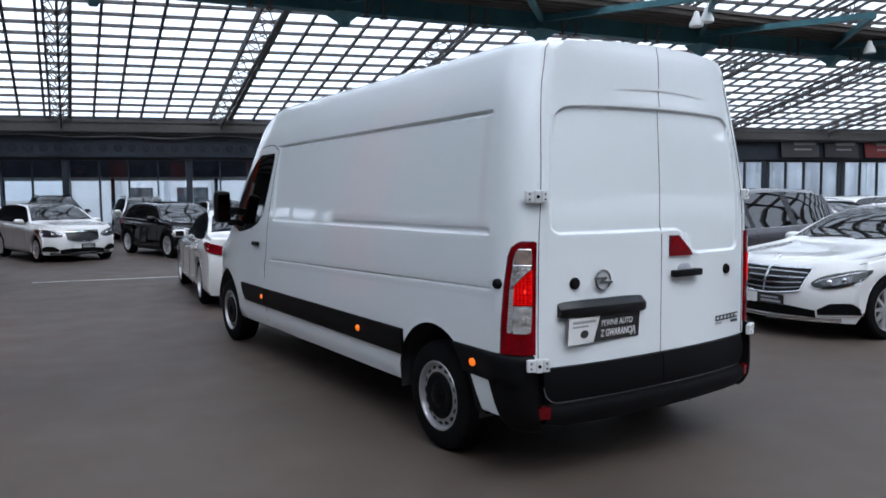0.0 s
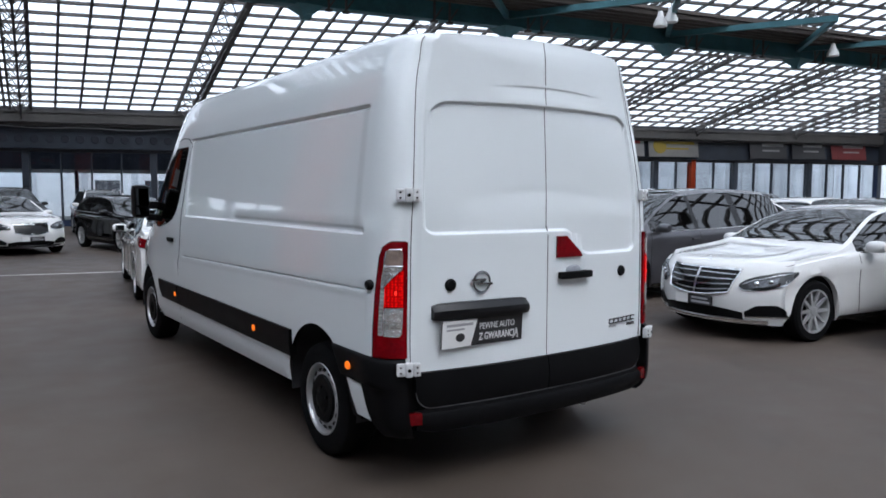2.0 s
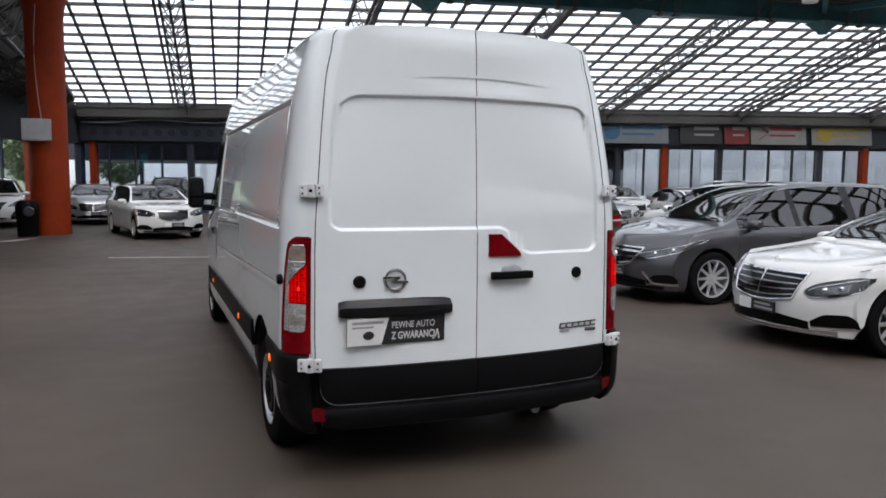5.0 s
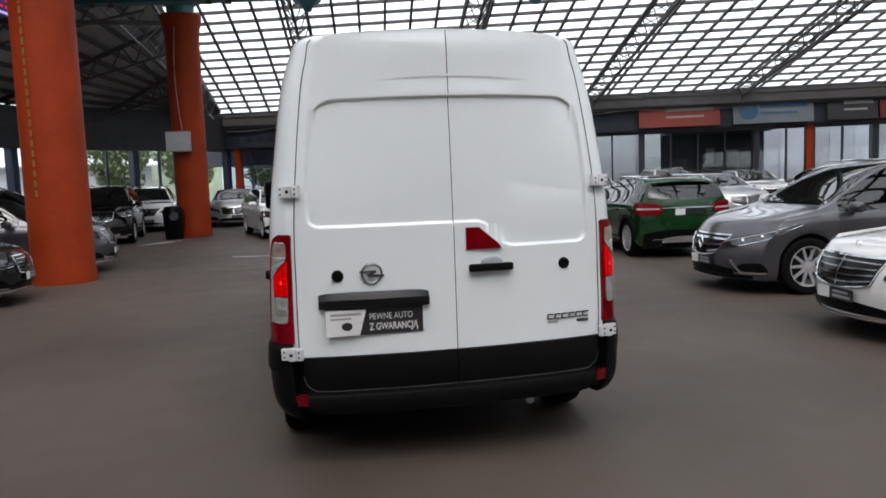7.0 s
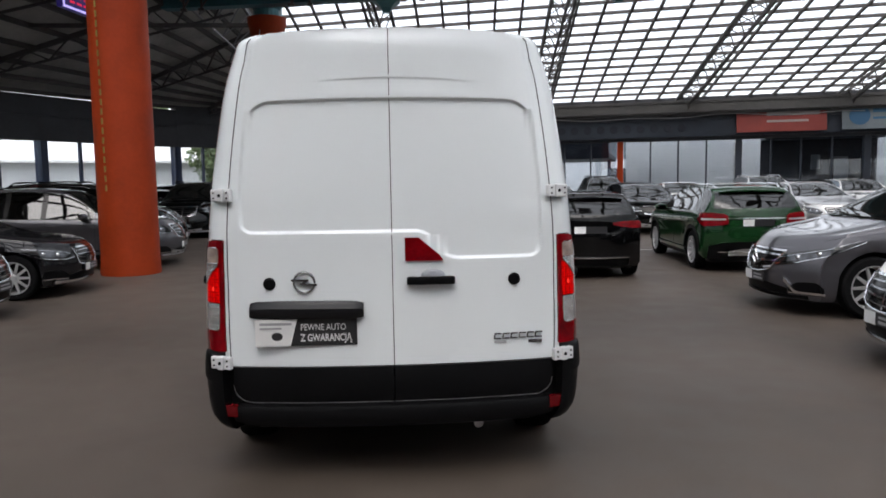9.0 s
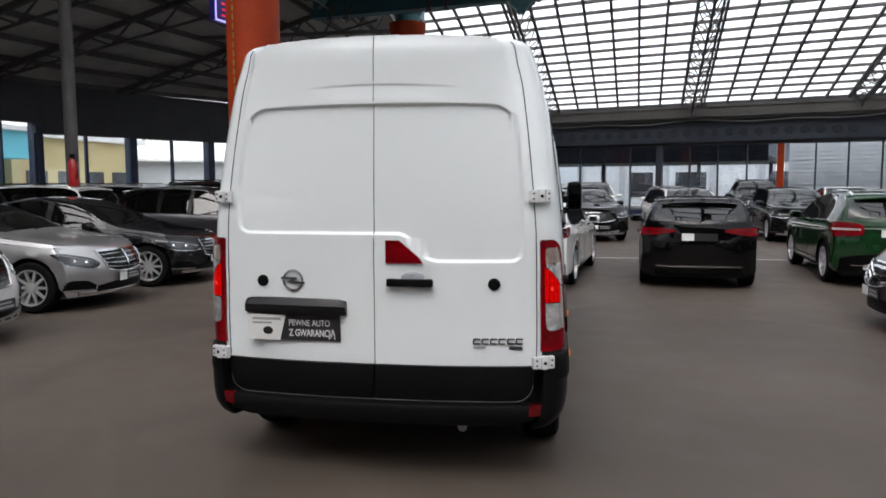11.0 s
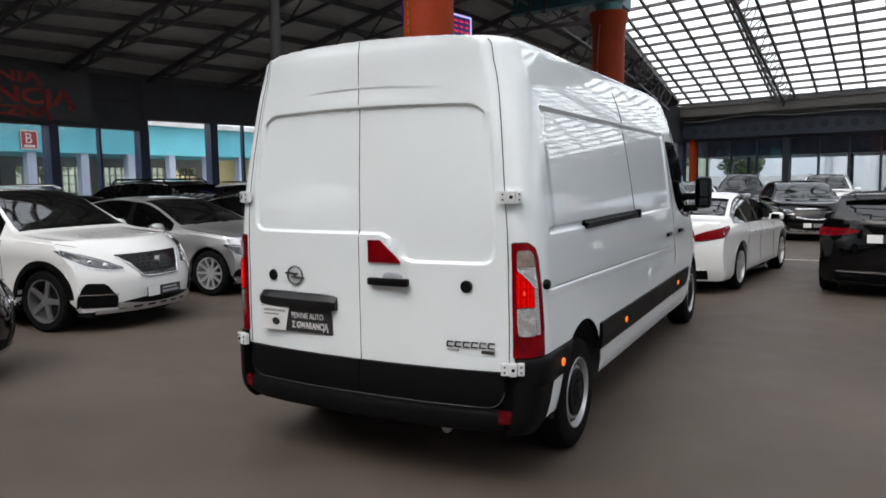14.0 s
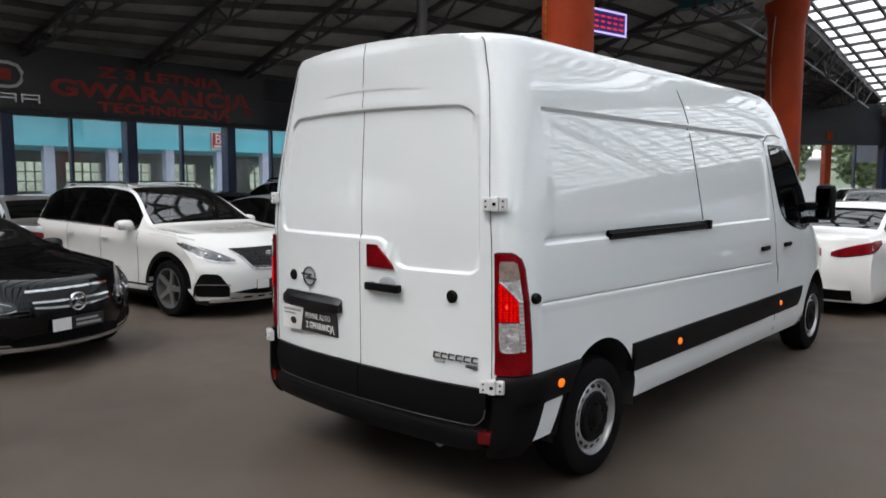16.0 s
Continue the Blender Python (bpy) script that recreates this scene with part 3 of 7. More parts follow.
G0, GE, GS = Vector((-4.22, 19.5, 0)), Vector((0.983, -0.182, 0)), Vector((-0.182, -0.983, 0))


def girder_point(u, v):
    """A place in plan along the girder line, v metres south of the eaves wall's line."""
    return G0 + GE * (u - 1.2) + GS * (v - 14.35)


# girders, node hoppers and the opaque gutter strip between the two glass roofs
for v, nm in ((14.35, "girder"),):
    g = empty("girder", Matrix(), "teal painted steel plate girder across the hall", "girder", "teal girders", "structure")
    a, b = girder_point(-1.9, v), girder_point(53, v)
    for nm2, z, w, h in (("web", 7.62, 0.08, 0.9), ("flange", 7.14, 0.42, 0.07), ("flange", 8.1, 0.42, 0.07)):
        part(nm2, bar((a.x, a.y, z), (b.x, b.y, z), w, h), M_TEAL, g, smooth=False)
for k, u in enumerate(TRUSS_U):
    for v in (14.35,):
        p = girder_point(u, v)
        if k:
            hp = []
            for s0, s1, z0, z1 in ((0.10, 0.16, 6.72, 6.86), (0.16, 0.42, 6.86, 7.1)):
                vv = [(sx * s, sy * s, z) for s, z in ((s0, z0), (s1, z1)) for sx, sy in ((-1, -1), (1, -1), (1, 1), (-1, 1))]
                hp.append((vv, [(0, 1, 5, 4), (1, 2, 6, 5), (2, 3, 7, 6), (3, 0, 4, 7), (3, 2, 1, 0)]))
            nd = mesh_object("girder_node", *join(*hp), M_TEAL, smooth=False)
            nd.location = (p.x, p.y, 0)
            tagged(nd, "teal tapered steel node under the girder", "steel node", "girder nodes", "structure")
    a, b = girder_point(u, 14.4), girder_point(u + 3.4, 18.8)
    c = girder_point(u + 6.85, 14.4)
    br = empty("roof_brace", Matrix(), "teal diagonal steel brace below the gutter", "brace", "roof braces", "structure")
    part("strut", bar((a.x, a.y, 7.5), (b.x, b.y, 7.5), 0.16, 0.2), M_TEAL, br, smooth=False)
    part("strut", bar((b.x, b.y, 7.5), (c.x, c.y, 7.5), 0.16, 0.2), M_TEAL, br, smooth=False)
    for f in (0.0, 0.5):
        q = girder_point(u + 6.85 * f + 0.6, 14.75)
        hg = []
        for dx in (0.0, 0.55):
            x, y = q.x + dx, q.y - 0.1 * dx
            hg += [bar((x, y, 6.98), (x, y, 8.1), 0.055), bar((x, y, 7.05), (x + 0.28, y - 0.05, 7.45), 0.04), bar((x - 0.09, y, 6.98), (x + 0.09, y, 6.98), 0.16, 0.07)]
        part("hanger", join(*hg), M_LATTICE, br, smooth=False)
corner = [girder_point(u, v) for u, v in ((-2, 14.42), (53, 14.42), (53, 16.3), (-2, 16.3))]
strip = mesh_object("gutter_strip", [(p.x, p.y, z) for z in (7.78, 7.9) for p in corner] , [(0, 1, 2, 3), (7, 6, 5, 4), (0, 4, 5, 1), (1, 5, 6, 2), (2, 6, 7, 3), (3, 7, 4, 0)], M_STRIP, smooth=False)
tagged(strip, "dark brown lining below the roof gutter", "ceiling strip", kind="structure")
rails = []
for v in (14.75, 15.05, 15.4, 15.8, 16.15):
    a, b = girder_point(-2, v), girder_point(53, v)
    rails.append(bar((a.x, a.y, 7.70), (b.x, b.y, 7.70), 0.12, 0.14))
tagged(mesh_object("gutter_purlin", *join(*rails), M_STRIP, smooth=False), "dark purlins below the gutter strip", "purlins", kind="structure")

# added opaque roof out of view, to hold back light from the south
sc = [south_point(u, v, 0.05) for u, v in ((-14, 46.0), (54, 46.0), (54, 70.0), (-14, 70.0))]
so = mesh_object("ceiling", [(p.x, p.y, p.z + h) for h in (0, 0.1) for p in sc], [(0, 1, 2, 3), (7, 6, 5, 4), (0, 4, 5, 1), (1, 5, 6, 2), (2, 6, 7, 3), (3, 7, 4, 0)], M_ROOFDARK, smooth=False)
tagged(so, "added unseen sheet roof that cuts the light from the south", "ceiling", kind="structure")

# dark lean-to roof over the west aisle
# the unseen southern inner edge is set back to let light onto the cars
INNER = [(-11.8, -29.0, 6.9), (-11.0, 5.0, 7.0), (-5.3, 12.0, 8.3), (-5.4, 19.5, 8.6), (-5.2, 28.0, 7.4), (-4.6, 36.1, 5.35)]
OUTER = [(-17.7, -28.0, 5.0), (-17.6, 4.0, 5.0), (-17.6, 13.2, 5.0), (-16.4, 18.3, 5.0), (-10.3, 30.4, 5.1), (-4.7, 36.2, 5.3)]


def lean_to(s, t, lift=0.0):
    """s from south to north, t from the columns to the wall."""
    k = min(int(s), 4)
    f = s - k
    a = [INNER[k][i] + (INNER[k + 1][i] - INNER[k][i]) * f for i in range(3)]
    b = [OUTER[k][i] + (OUTER[k + 1][i] - OUTER[k][i]) * f for i in range(3)]
    return (a[0] + (b[0] - a[0]) * t, a[1] + (b[1] - a[1]) * t, a[2] + (b[2] - a[2]) * t + lift)


ceil = mesh_object("ceiling", *grid(lambda s, t: lean_to(s, t, 0.12), span(0, 5, 40), span(0, 1, 8)), M_ROOFDARK, smooth=False)
tagged(ceil, "dark corrugated lean-to roof over the west aisle", "ceiling", kind="structure")
for t in span(0.02, 0.98, 9):
    pu = mesh_object("ceiling_purlin", *join(*[bar(lean_to(s0, t), lean_to(s1, t), 0.1, 0.16) for s0, s1 in ((0, 1), (1, 2), (2, 3), (3, 4), (4, 4.96))]), M_LATTICE, smooth=False)
    tagged(pu, "dark steel purlin below the lean-to roof", "purlin", "ceiling purlins", "structure")
for s in [0.6, 0.8, 1.0, 1.35, 1.7, 2.05, 2.6, 3.2, 3.7, 4.2, 4.6]:
    rt = empty("rafter_truss", Matrix(), "dark steel rafter truss below the lean-to roof", "truss", "rafter trusses", "structure")
    part("chord", bar(lean_to(s, 0.0, -0.12), lean_to(s, 1.0, -0.12), 0.12, 0.16), M_LATTICE, rt, smooth=False)
    part("chord", bar(lean_to(s, 0.0, -1.1), lean_to(s, 0.93, -0.35), 0.07, 0.07), M_LATTICE, rt, smooth=False)
    lac = []
    for k in range(7):
        t0, t1, t2 = k / 7.5, (k + 0.5) / 7.5, (k + 1) / 7.5
        lac += [bar(lean_to(s, t0, -0.12), lean_to(s, t1, -1.1 + 0.8 * t1), 0.05), bar(lean_to(s, t1, -1.1 + 0.8 * t1), lean_to(s, t2, -0.12), 0.05)]
    part("lacing", join(*lac), M_LATTICE, rt, smooth=False)["kind"] = "stuff"


M_EDGE = material("grey_truss_paint", (0.24, 0.25, 0.26), 0.55, vary=0.3, scale=3)
et = empty("edge_truss", Matrix(), "grey lattice truss along the edge of the lean-to roof", "truss", kind="structure")
for t, lift, nm in ((0.015, -0.10, "chord"), (0.12, -0.75, "chord")):
    for s0, s1 in zip(span(2.0, 4.8, 14), span(2.0, 4.8, 14)[1:]):
        part(nm, bar(lean_to(s0, t, lift), lean_to(s1, t, lift), 0.06), M_EDGE, et, smooth=False)
zig = []
for k in range(22):
    s0 = 2.0 + 2.8 * k / 22
    zig += [bar(lean_to(s0, 0.015, -0.10), lean_to(s0 + 1.4 / 22, 0.12, -0.75), 0.035), bar(lean_to(s0 + 1.4 / 22, 0.12, -0.75), lean_to(s0 + 2.8 / 22, 0.015, -0.10), 0.035)]
part("lacing", join(*zig), M_EDGE, et, smooth=False)["kind"] = "stuff"
tie = mesh_object("tie_bar", *join(bar((-4.3, 20.75, 6.78), (-11.2, 19.6, 6.55), 0.12), bar((-5.1, 10.1, 6.85), (-11.6, 9.0, 6.3), 0.12)), M_LATTICE, smooth=False)
tagged(tie, "dark steel tie bars from the columns to the lean-to roof", "tie bar", kind="structure")


# columns
def column(x, y, top, label):
    ob = empty("column", pose(x, y, 0), label, "column", "orange columns", "structure")
    prof = [(0.0, 0.0), (0.53, 0.0), (0.535, 0.06), (0.52, 0.3), (0.515, top - 1.1), (0.52, top - 0.7), (0.56, top - 0.4), (0.62, top - 0.2), (0.62, top), (0.0, top)]
    part("shaft", lathe(prof, 40, "z"), M_ORANGE, ob)
    part("head", join(lathe([(0.0, top), (0.42, top), (0.42, top + 0.25), (0.75, top + 0.75), (0.75, top + 0.95), (0.0, top + 0.95)], 20, "z"), box(-2.6, 2.6, -0.14, 0.14, top + 0.5, top + 0.95), box(-0.14, 0.14, -2.4, 2.4, top + 0.5, top + 0.95)), M_TEAL, ob, "teal steel column head with bracket arms", smooth=False)
    return ob


COL_A = column(-5.05, 10.05, 7.0, "round orange painted column with a dashed yellow tape")
COL_B = column(-4.22, 20.8, 7.0, "round orange painted column with a grey box")
column(-5.6, -9.0, 7.0, "round orange painted column")
M_TAPE = material("yellow_tape", (0.22, 0.16, 0.035), 0.6)
tape = []
for k in range(30):
    z = 1.55 + k * 0.17
    a = radians(-110 - 3 * k / 30)
    x, y = 0.535 * math.cos(a), 0.535 * math.sin(a)
    tape.append(moved(box(-0.017, 0.017, -0.006, 0.006, 0, 0.11), Matrix.Translation((x, y, z)) @ Matrix.Rotation(a + radians(90), 4, "Z")))
part("dashed_tape", join(*tape), M_TAPE, COL_A, "dashed yellow tape", smooth=False)
part("cable", tube([(-0.1 - 0.12 * math.sin(k / 3.2), -0.55, 3.3 + k * 0.36) for k in range(10)], 0.012), M_TEXTGREY, COL_B)
jb = empty("junction_box", pose(-4.45, 20.18, 2.72), "flat light grey metal box fixed to the column", "junction box")
part("case", box(-0.37, 0.37, -0.1, 0.08, 0, 0.62, 0.015), material("light_grey_enamel", (0.34, 0.35, 0.36), 0.5, vary=0.1), jb)
part("door", box(-0.34, 0.34, -0.112, -0.1, 0.03, 0.59), material("grey_enamel_door", (0.36, 0.37, 0.38), 0.45, vary=0.1), jb, smooth=False)
bn = empty("litter_bin", pose(-4.75, 20.05, 0, 0, 0, 12), "black litter bin with a round mouth beside the column", "bin")
part("body", lathe([(0.0, 0.0), (0.27, 0.0), (0.30, 0.7), (0.31, 0.72), (0.31, 0.9), (0.24, 1.02), (0.0, 1.04)], 24, "z"), M_PLASTIC, bn)
part("mouth", moved(lathe([(0.0, -0.02), (0.12, -0.02), (0.14, 0.0), (0.15, 0.03)], 20), Matrix.Translation((0, -0.31, 0.72))), M_GREY, bn)

pole = empty("steel_pole", pose(-9.36, 10.35, 0), "dark grey round steel pole up to the roof", "pole", kind="structure")
part("shaft", lathe([(0.0, 0), (0.13, 0), (0.13, 7.2), (0.0, 7.2)], 20, "z"), M_LATTICE, pole)
part("base_plate", box(-0.22, 0.22, -0.22, 0.22, 0, 0.03), M_LATTICE, pole, smooth=False)
fx = empty("fire_extinguisher", pose(-9.22, 10.17, 1.62), "red fire extinguisher hung on the pole", "extinguisher")
part("cylinder", lathe([(0.0, 0), (0.09, 0.0), (0.1, 0.03), (0.1, 0.48), (0.06, 0.56), (0.03, 0.6), (0.0, 0.6)], 18, "z"), material("extinguisher_red", (0.45, 0.02, 0.02), 0.3, coat=0.5), fx)
part("valve", box(-0.03, 0.03, -0.05, 0.05, 0.59, 0.68, 0.008), M_PLASTIC, fx)
part("hose", tube([(0.02, -0.04, 0.63), (0.12, -0.06, 0.55), (0.13, -0.05, 0.3), (0.11, -0.06, 0.15)], 0.014), M_RUBBER, fx)

led = empty("led_sign", pose(-7.02, 14.2, 5.55, 0, 0, 80), "hanging LED sign with a blue rim and red figures", "sign")
part("case", box(-1.4, 1.4, -0.06, 0.1, 0, 0.62, 0.02), material("dark_blue_led_panel", (0.02, 0.015, 0.09), 0.4, emit=0.10, emit_color=(0.08, 0.05, 0.5)), led)
M_LEDBLUE = material("blue_led_rim", (0.4, 0.35, 0.9), 0.4, emit=0.85, emit_color=(0.55, 0.48, 1.0))
M_LEDRED = material("red_led_figures", (0.6, 0.02, 0.05), 0.4, emit=0.55, emit_color=(1.0, 0.02, 0.08))
part("rim", join(box(-1.4, 1.4, -0.075, -0.061, 0.57, 0.62), box(-1.4, 1.4, -0.075, -0.061, 0.0, 0.05), box(-1.4, -1.35, -0.075, -0.061, 0.05, 0.57), box(1.35, 1.4, -0.075, -0.061, 0.05, 0.57)), M_LEDBLUE, led, smooth=False)
for x0 in (-1.15, -0.9, -0.65, -0.4, -0.15, 0.1, 0.35, 0.6, 0.85, 1.1):
    for a, b, z in ((0.0, 0.17, 0.42), (0.0, 0.17, 0.14), (0.02, 0.15, 0.28)):
        part("figure_bar", box(x0 + a, x0 + b, -0.072, -0.061, z, z + 0.05), M_LEDRED, led, smooth=False)
for x0 in (-0.5, 0.5):
    part("hanger", bar((x0, 0, 0.78), (x0, 0, 2.0), 0.03), M_LATTICE, led, smooth=False)

# pendant lamps below the gutter strip
for x, y, z in ((16.6, 12.65, 6.95), (17.0, 12.55, 7.12), (26.5, 12.2, 7.0)):
    pl = empty("pendant_lamp", pose(x, y, z), "white unlit pendant lamp below the gutter strip", "lamp", "pendant lamps")
    part("shade", lathe([(0.02, 0.5), (0.08, 0.46), (0.1, 0.35), (0.22, 0.1), (0.22, 0.0), (0.0, 0.05)], 18, "z"), M_PLATEWHITE, pl)
    part("cord", bar((0, 0, 0.48), (0, 0, 1.3), 0.02), M_LATTICE, pl, smooth=False)

# outside: neighbour buildings and trees
M_TURQ = material("turquoise_render", (0.18, 0.66, 0.80), 0.8, vary=0.12, scale=0.6)
M_YELLOW = material("cream_render", (0.62, 0.52, 0.28), 0.8, vary=0.12, scale=0.6)
M_PALE = material("pale_grey_cladding", (0.52, 0.54, 0.56), 0.7, vary=0.12, scale=0.5)
M_ROOFW = material("white_metal_roof", (0.75, 0.76, 0.77), 0.5, vary=0.1, scale=0.7)
M_DKWIN = material("dark_window", (0.05, 0.06, 0.07), 0.1, vary=0.4, scale=0.8)
M_LILAC = material("pale_blue_column", (0.50, 0.56, 0.70), 0.7, vary=0.1)
bd = empty("market_building", pose(-24.5, -20, 0), "turquoise low building with white roof and window bays", "building")
part("wall", box(-6, 0, 0, 48.5, 2.9, 4.2), M_TURQ, bd, smooth=False)
M_BACKWALL = material("brown_grey_render", (0.34, 0.32, 0.30), 0.8, vary=0.3, scale=0.7)
part("rear_wall", join(box(-5.2, -5.0, 0, 48.5, 0, 1.25), box(-5.2, -5.0, 0, 48.5, 2.45, 2.9), *[box(-5.2, -5.0, k * 2.25 - 0.35, k * 2.25 + 0.45, 1.25, 2.45) for k in range(22)]), M_BACKWALL, bd, smooth=False)
part("roof", join(box(-6.5, 0.35, -0.5, 49, 4.2, 4.42), ([(0.35, -0.5, 4.42), (0.35, 49, 4.42), (-6.5, 49, 6.0), (-6.5, -0.5, 6.0), (-6.5, 49, 4.42), (-6.5, -0.5, 4.42)], [(0, 1, 2, 3), (1, 4, 2), (0, 3, 5), (0, 5, 4, 1)])), M_ROOFW, bd, smooth=False)
for k in range(21):
    part("glazing_bar", join(*[box(-5.14, -5.06, y + k * 2.25 - 0.025, y + k * 2.25 + 0.025, 1.25, 2.45) for y in (0.8, 1.15, 1.5)], *[box(-5.14, -5.06, 0.45 + k * 2.25, 1.9 + k * 2.25, z - 0.02, z + 0.02) for z in (1.65, 2.05)]), M_DKWIN, bd, smooth=False)
    part("column", box(-0.35, -0.05, 0.1 + k * 2.25, 0.45 + k * 2.25, 0, 2.9), M_LILAC, bd, smooth=False)
bd2 = empty("cream_building", pose(-27, 29.8, 0), "cream rendered building beyond the doorway", "building")
part("wall", box(-8, 0, 0, 11, 0, 4.2), M_YELLOW, bd2, smooth=False)
part("roof", box(-8.4, 0.6, -0.4, 11.4, 4.2, 4.5), M_ROOFW, bd2, smooth=False)
for k in range(4):
    part("window", box(0.0, 0.05, 1.0 + k * 2.5, 2.6 + k * 2.5, 0.9, 2.4), M_DKWIN, bd2, smooth=False)
bd3 = empty("market_stalls", pose(-23, 47, 0, 0, 0, 35), "long low market hall with a sloping white sheet roof", "building")
part("roof", ([(-13, -3.4, 3.3), (13, -3.4, 3.3), (13, 4, 4.9), (-13, 4, 4.9), (-13, -3.4, 3.15), (13, -3.4, 3.15), (13, 4, 4.75), (-13, 4, 4.75)], [(0, 1, 2, 3), (4, 7, 6, 5), (0, 4, 5, 1), (1, 5, 6, 2), (2, 6, 7, 3), (3, 7, 4, 0)]), M_ROOFW, bd3, smooth=False)
part("wall", box(-12.6, 12.6, -2.6, 3.6, 0, 3.3), M_PALE, bd3, smooth=False)
bd4 = empty("warehouse", Matrix.Translation((2, 50, 0)) @ Matrix.Rotation(radians(-18.5), 4, "Z"), "pale clad warehouse with window strips beyond the hall", "building")
part("wall", box(0, 60, 0, 12, 0, 2.9), M_ROOFW, bd4, smooth=False)
part("upper_wall", box(0, 60, -0.1, 12, 2.9, 5.5), material("slate_cladding", (0.16, 0.18, 0.20), 0.6, vary=0.3, scale=0.6), bd4, smooth=False)
part("roof", box(-0.5, 60.5, -0.5, 12.5, 5.5, 5.7), M_ROOFW, bd4, smooth=False)
for k in range(20):
    if k % 3:
        part("window", box(0.9 + k * 3, (2.4 if k % 2 else 2.9) + k * 3, -0.05, 0.0, 0.6, 2.3), M_GREY if k % 3 == 1 else M_DKWIN, bd4, smooth=False)
    part("wall_panel", box(0.1 + k * 3, 0.5 + k * 3, -0.16, -0.1, 0, 5.4), M_PALE, bd4, smooth=False)

# wooded bank beyond the yards to the north-west
M_BANK = material("wooded_bank_green", (0.20, 0.24, 0.18), 0.9, vary=0.55, scale=0.22, bump=0.8, bump_scale=1.5)
rb = random.Random(5)
bump_h = [rb.uniform(0.75, 1.25) for _ in range(61)]
bank = mesh_object("wooded_bank", *grid(lambda a, r: (r * math.cos(a) * 1.0 - 6, r * math.sin(a) + 20, -0.1 + (0 if r < 58 else (5.4 if r < 66 else 6.6) * bump_h[int((a - 1.6) * 40) % 61])), span(1.62, 3.3, 68), [57, 60, 68, 95]), M_BANK)
tagged(bank, "green wooded bank beyond the yards", "wooded bank", kind="structure")

# canopy over the yard beyond the north windows
cn = empty("yard_canopy", fr, "dark flat canopy over the yard outside", "canopy")
part("deck", box(-2, 15.4, 1.0, 11.0, 2.66, 2.9), M_FASCIA, cn, smooth=False)
# uneven slate colour covers the canopy edge and reflections in the panes
part("fascia", box(-2, 15.4, 0.9, 1.0, 2.62, 4.6), material("slate_fascia_and_reflections", (0.085, 0.095, 0.125), 0.5, vary=0.45, scale=1.1, stretch=(1.6, 1, 0.4)), cn, smooth=False)
for u in (1, 6.3, 11.6, 15.2):
    for v in (5.8,):
        part("canopy_post", box(u - 0.09, u + 0.09, v - 0.09, v + 0.09, -0.012, 2.72), M_NAVY, cn, smooth=False)

# corrugated shutters standing behind some panes of the north wall
M_SHUT = material("pale_slatted_shutter", (0.74, 0.75, 0.76), 0.6, vary=0.1, scale=1.0)
for u in (16.15, 17.42, 18.69, 19.96, 21.10):
    m = Matrix.Translation(W4) @ Matrix.Rotation(math.atan2(E_.y, E_.x), 4, "Z") @ pose(u * 1.06 - 0.95, 3.2, 0)
    sh = empty("slatted_shutter", m, "pale slatted shutter behind the window pane", "shutter", "slatted shutters", "structure")
    for k in range(18):
        part("slat", moved(box(0, 1.345, 0, 0.02, 0, 0.2), Matrix.Translation((0, 0, 0.3 + k * 0.2)) @ Matrix.Rotation(radians(-14), 4, "X")), M_SHUT, sh, smooth=False)

# shop front and pale boarding close behind the eastern panes of the north wall
shop = mesh_object("shop_front", *join(box(22.5, 27.5, 1.6, 1.75, 0, 3.4), box(22.5, 27.5, 0.4, 1.6, 3.3, 3.4)), material("dark_shop_wall", (0.11, 0.11, 0.12), 0.5, vary=0.5, scale=0.7), smooth=False)
shop.matrix_basis = fr
tagged(shop, "dark shop front seen through the window panes", "shop front", kind="structure")
for u0, u1, z0, z1 in ((24.7, 25.1, 1.9, 2.6), (25.7, 26.3, 0.4, 2.5)):
    part("poster", box(u0, u1, 1.56, 1.6, z0, z1), M_PALE, shop, smooth=False)
boards = mesh_object("boarding", *box(27.7, 58.5, 4.02, 4.10, 0, 4.6), M_PALE, smooth=False)
boards.matrix_basis = fr
tagged(boards, "pale grey boarding close behind the north windows", "boarding", kind="structure")
M_BOARD = [material("pale_board", (c, c * 1.04, c * 1.08), 0.55, vary=0.18, scale=0.9) for c in (0.70, 0.78, 0.62)]
for k in range(25):
    part("board", box(27.75 + k * 1.24, 28.95 + k * 1.24, 3.985 - 0.02 * (k % 2), 4.015, 0.05, 4.55), M_BOARD[(k * 7) % 3], boards, smooth=False)

M_LEAF = material("leaf_green", (0.12, 0.17, 0.075), 0.6, vary=0.5, scale=4)
M_BARK = material("bark", (0.10, 0.08, 0.06), 0.9, vary=0.4, scale=5)


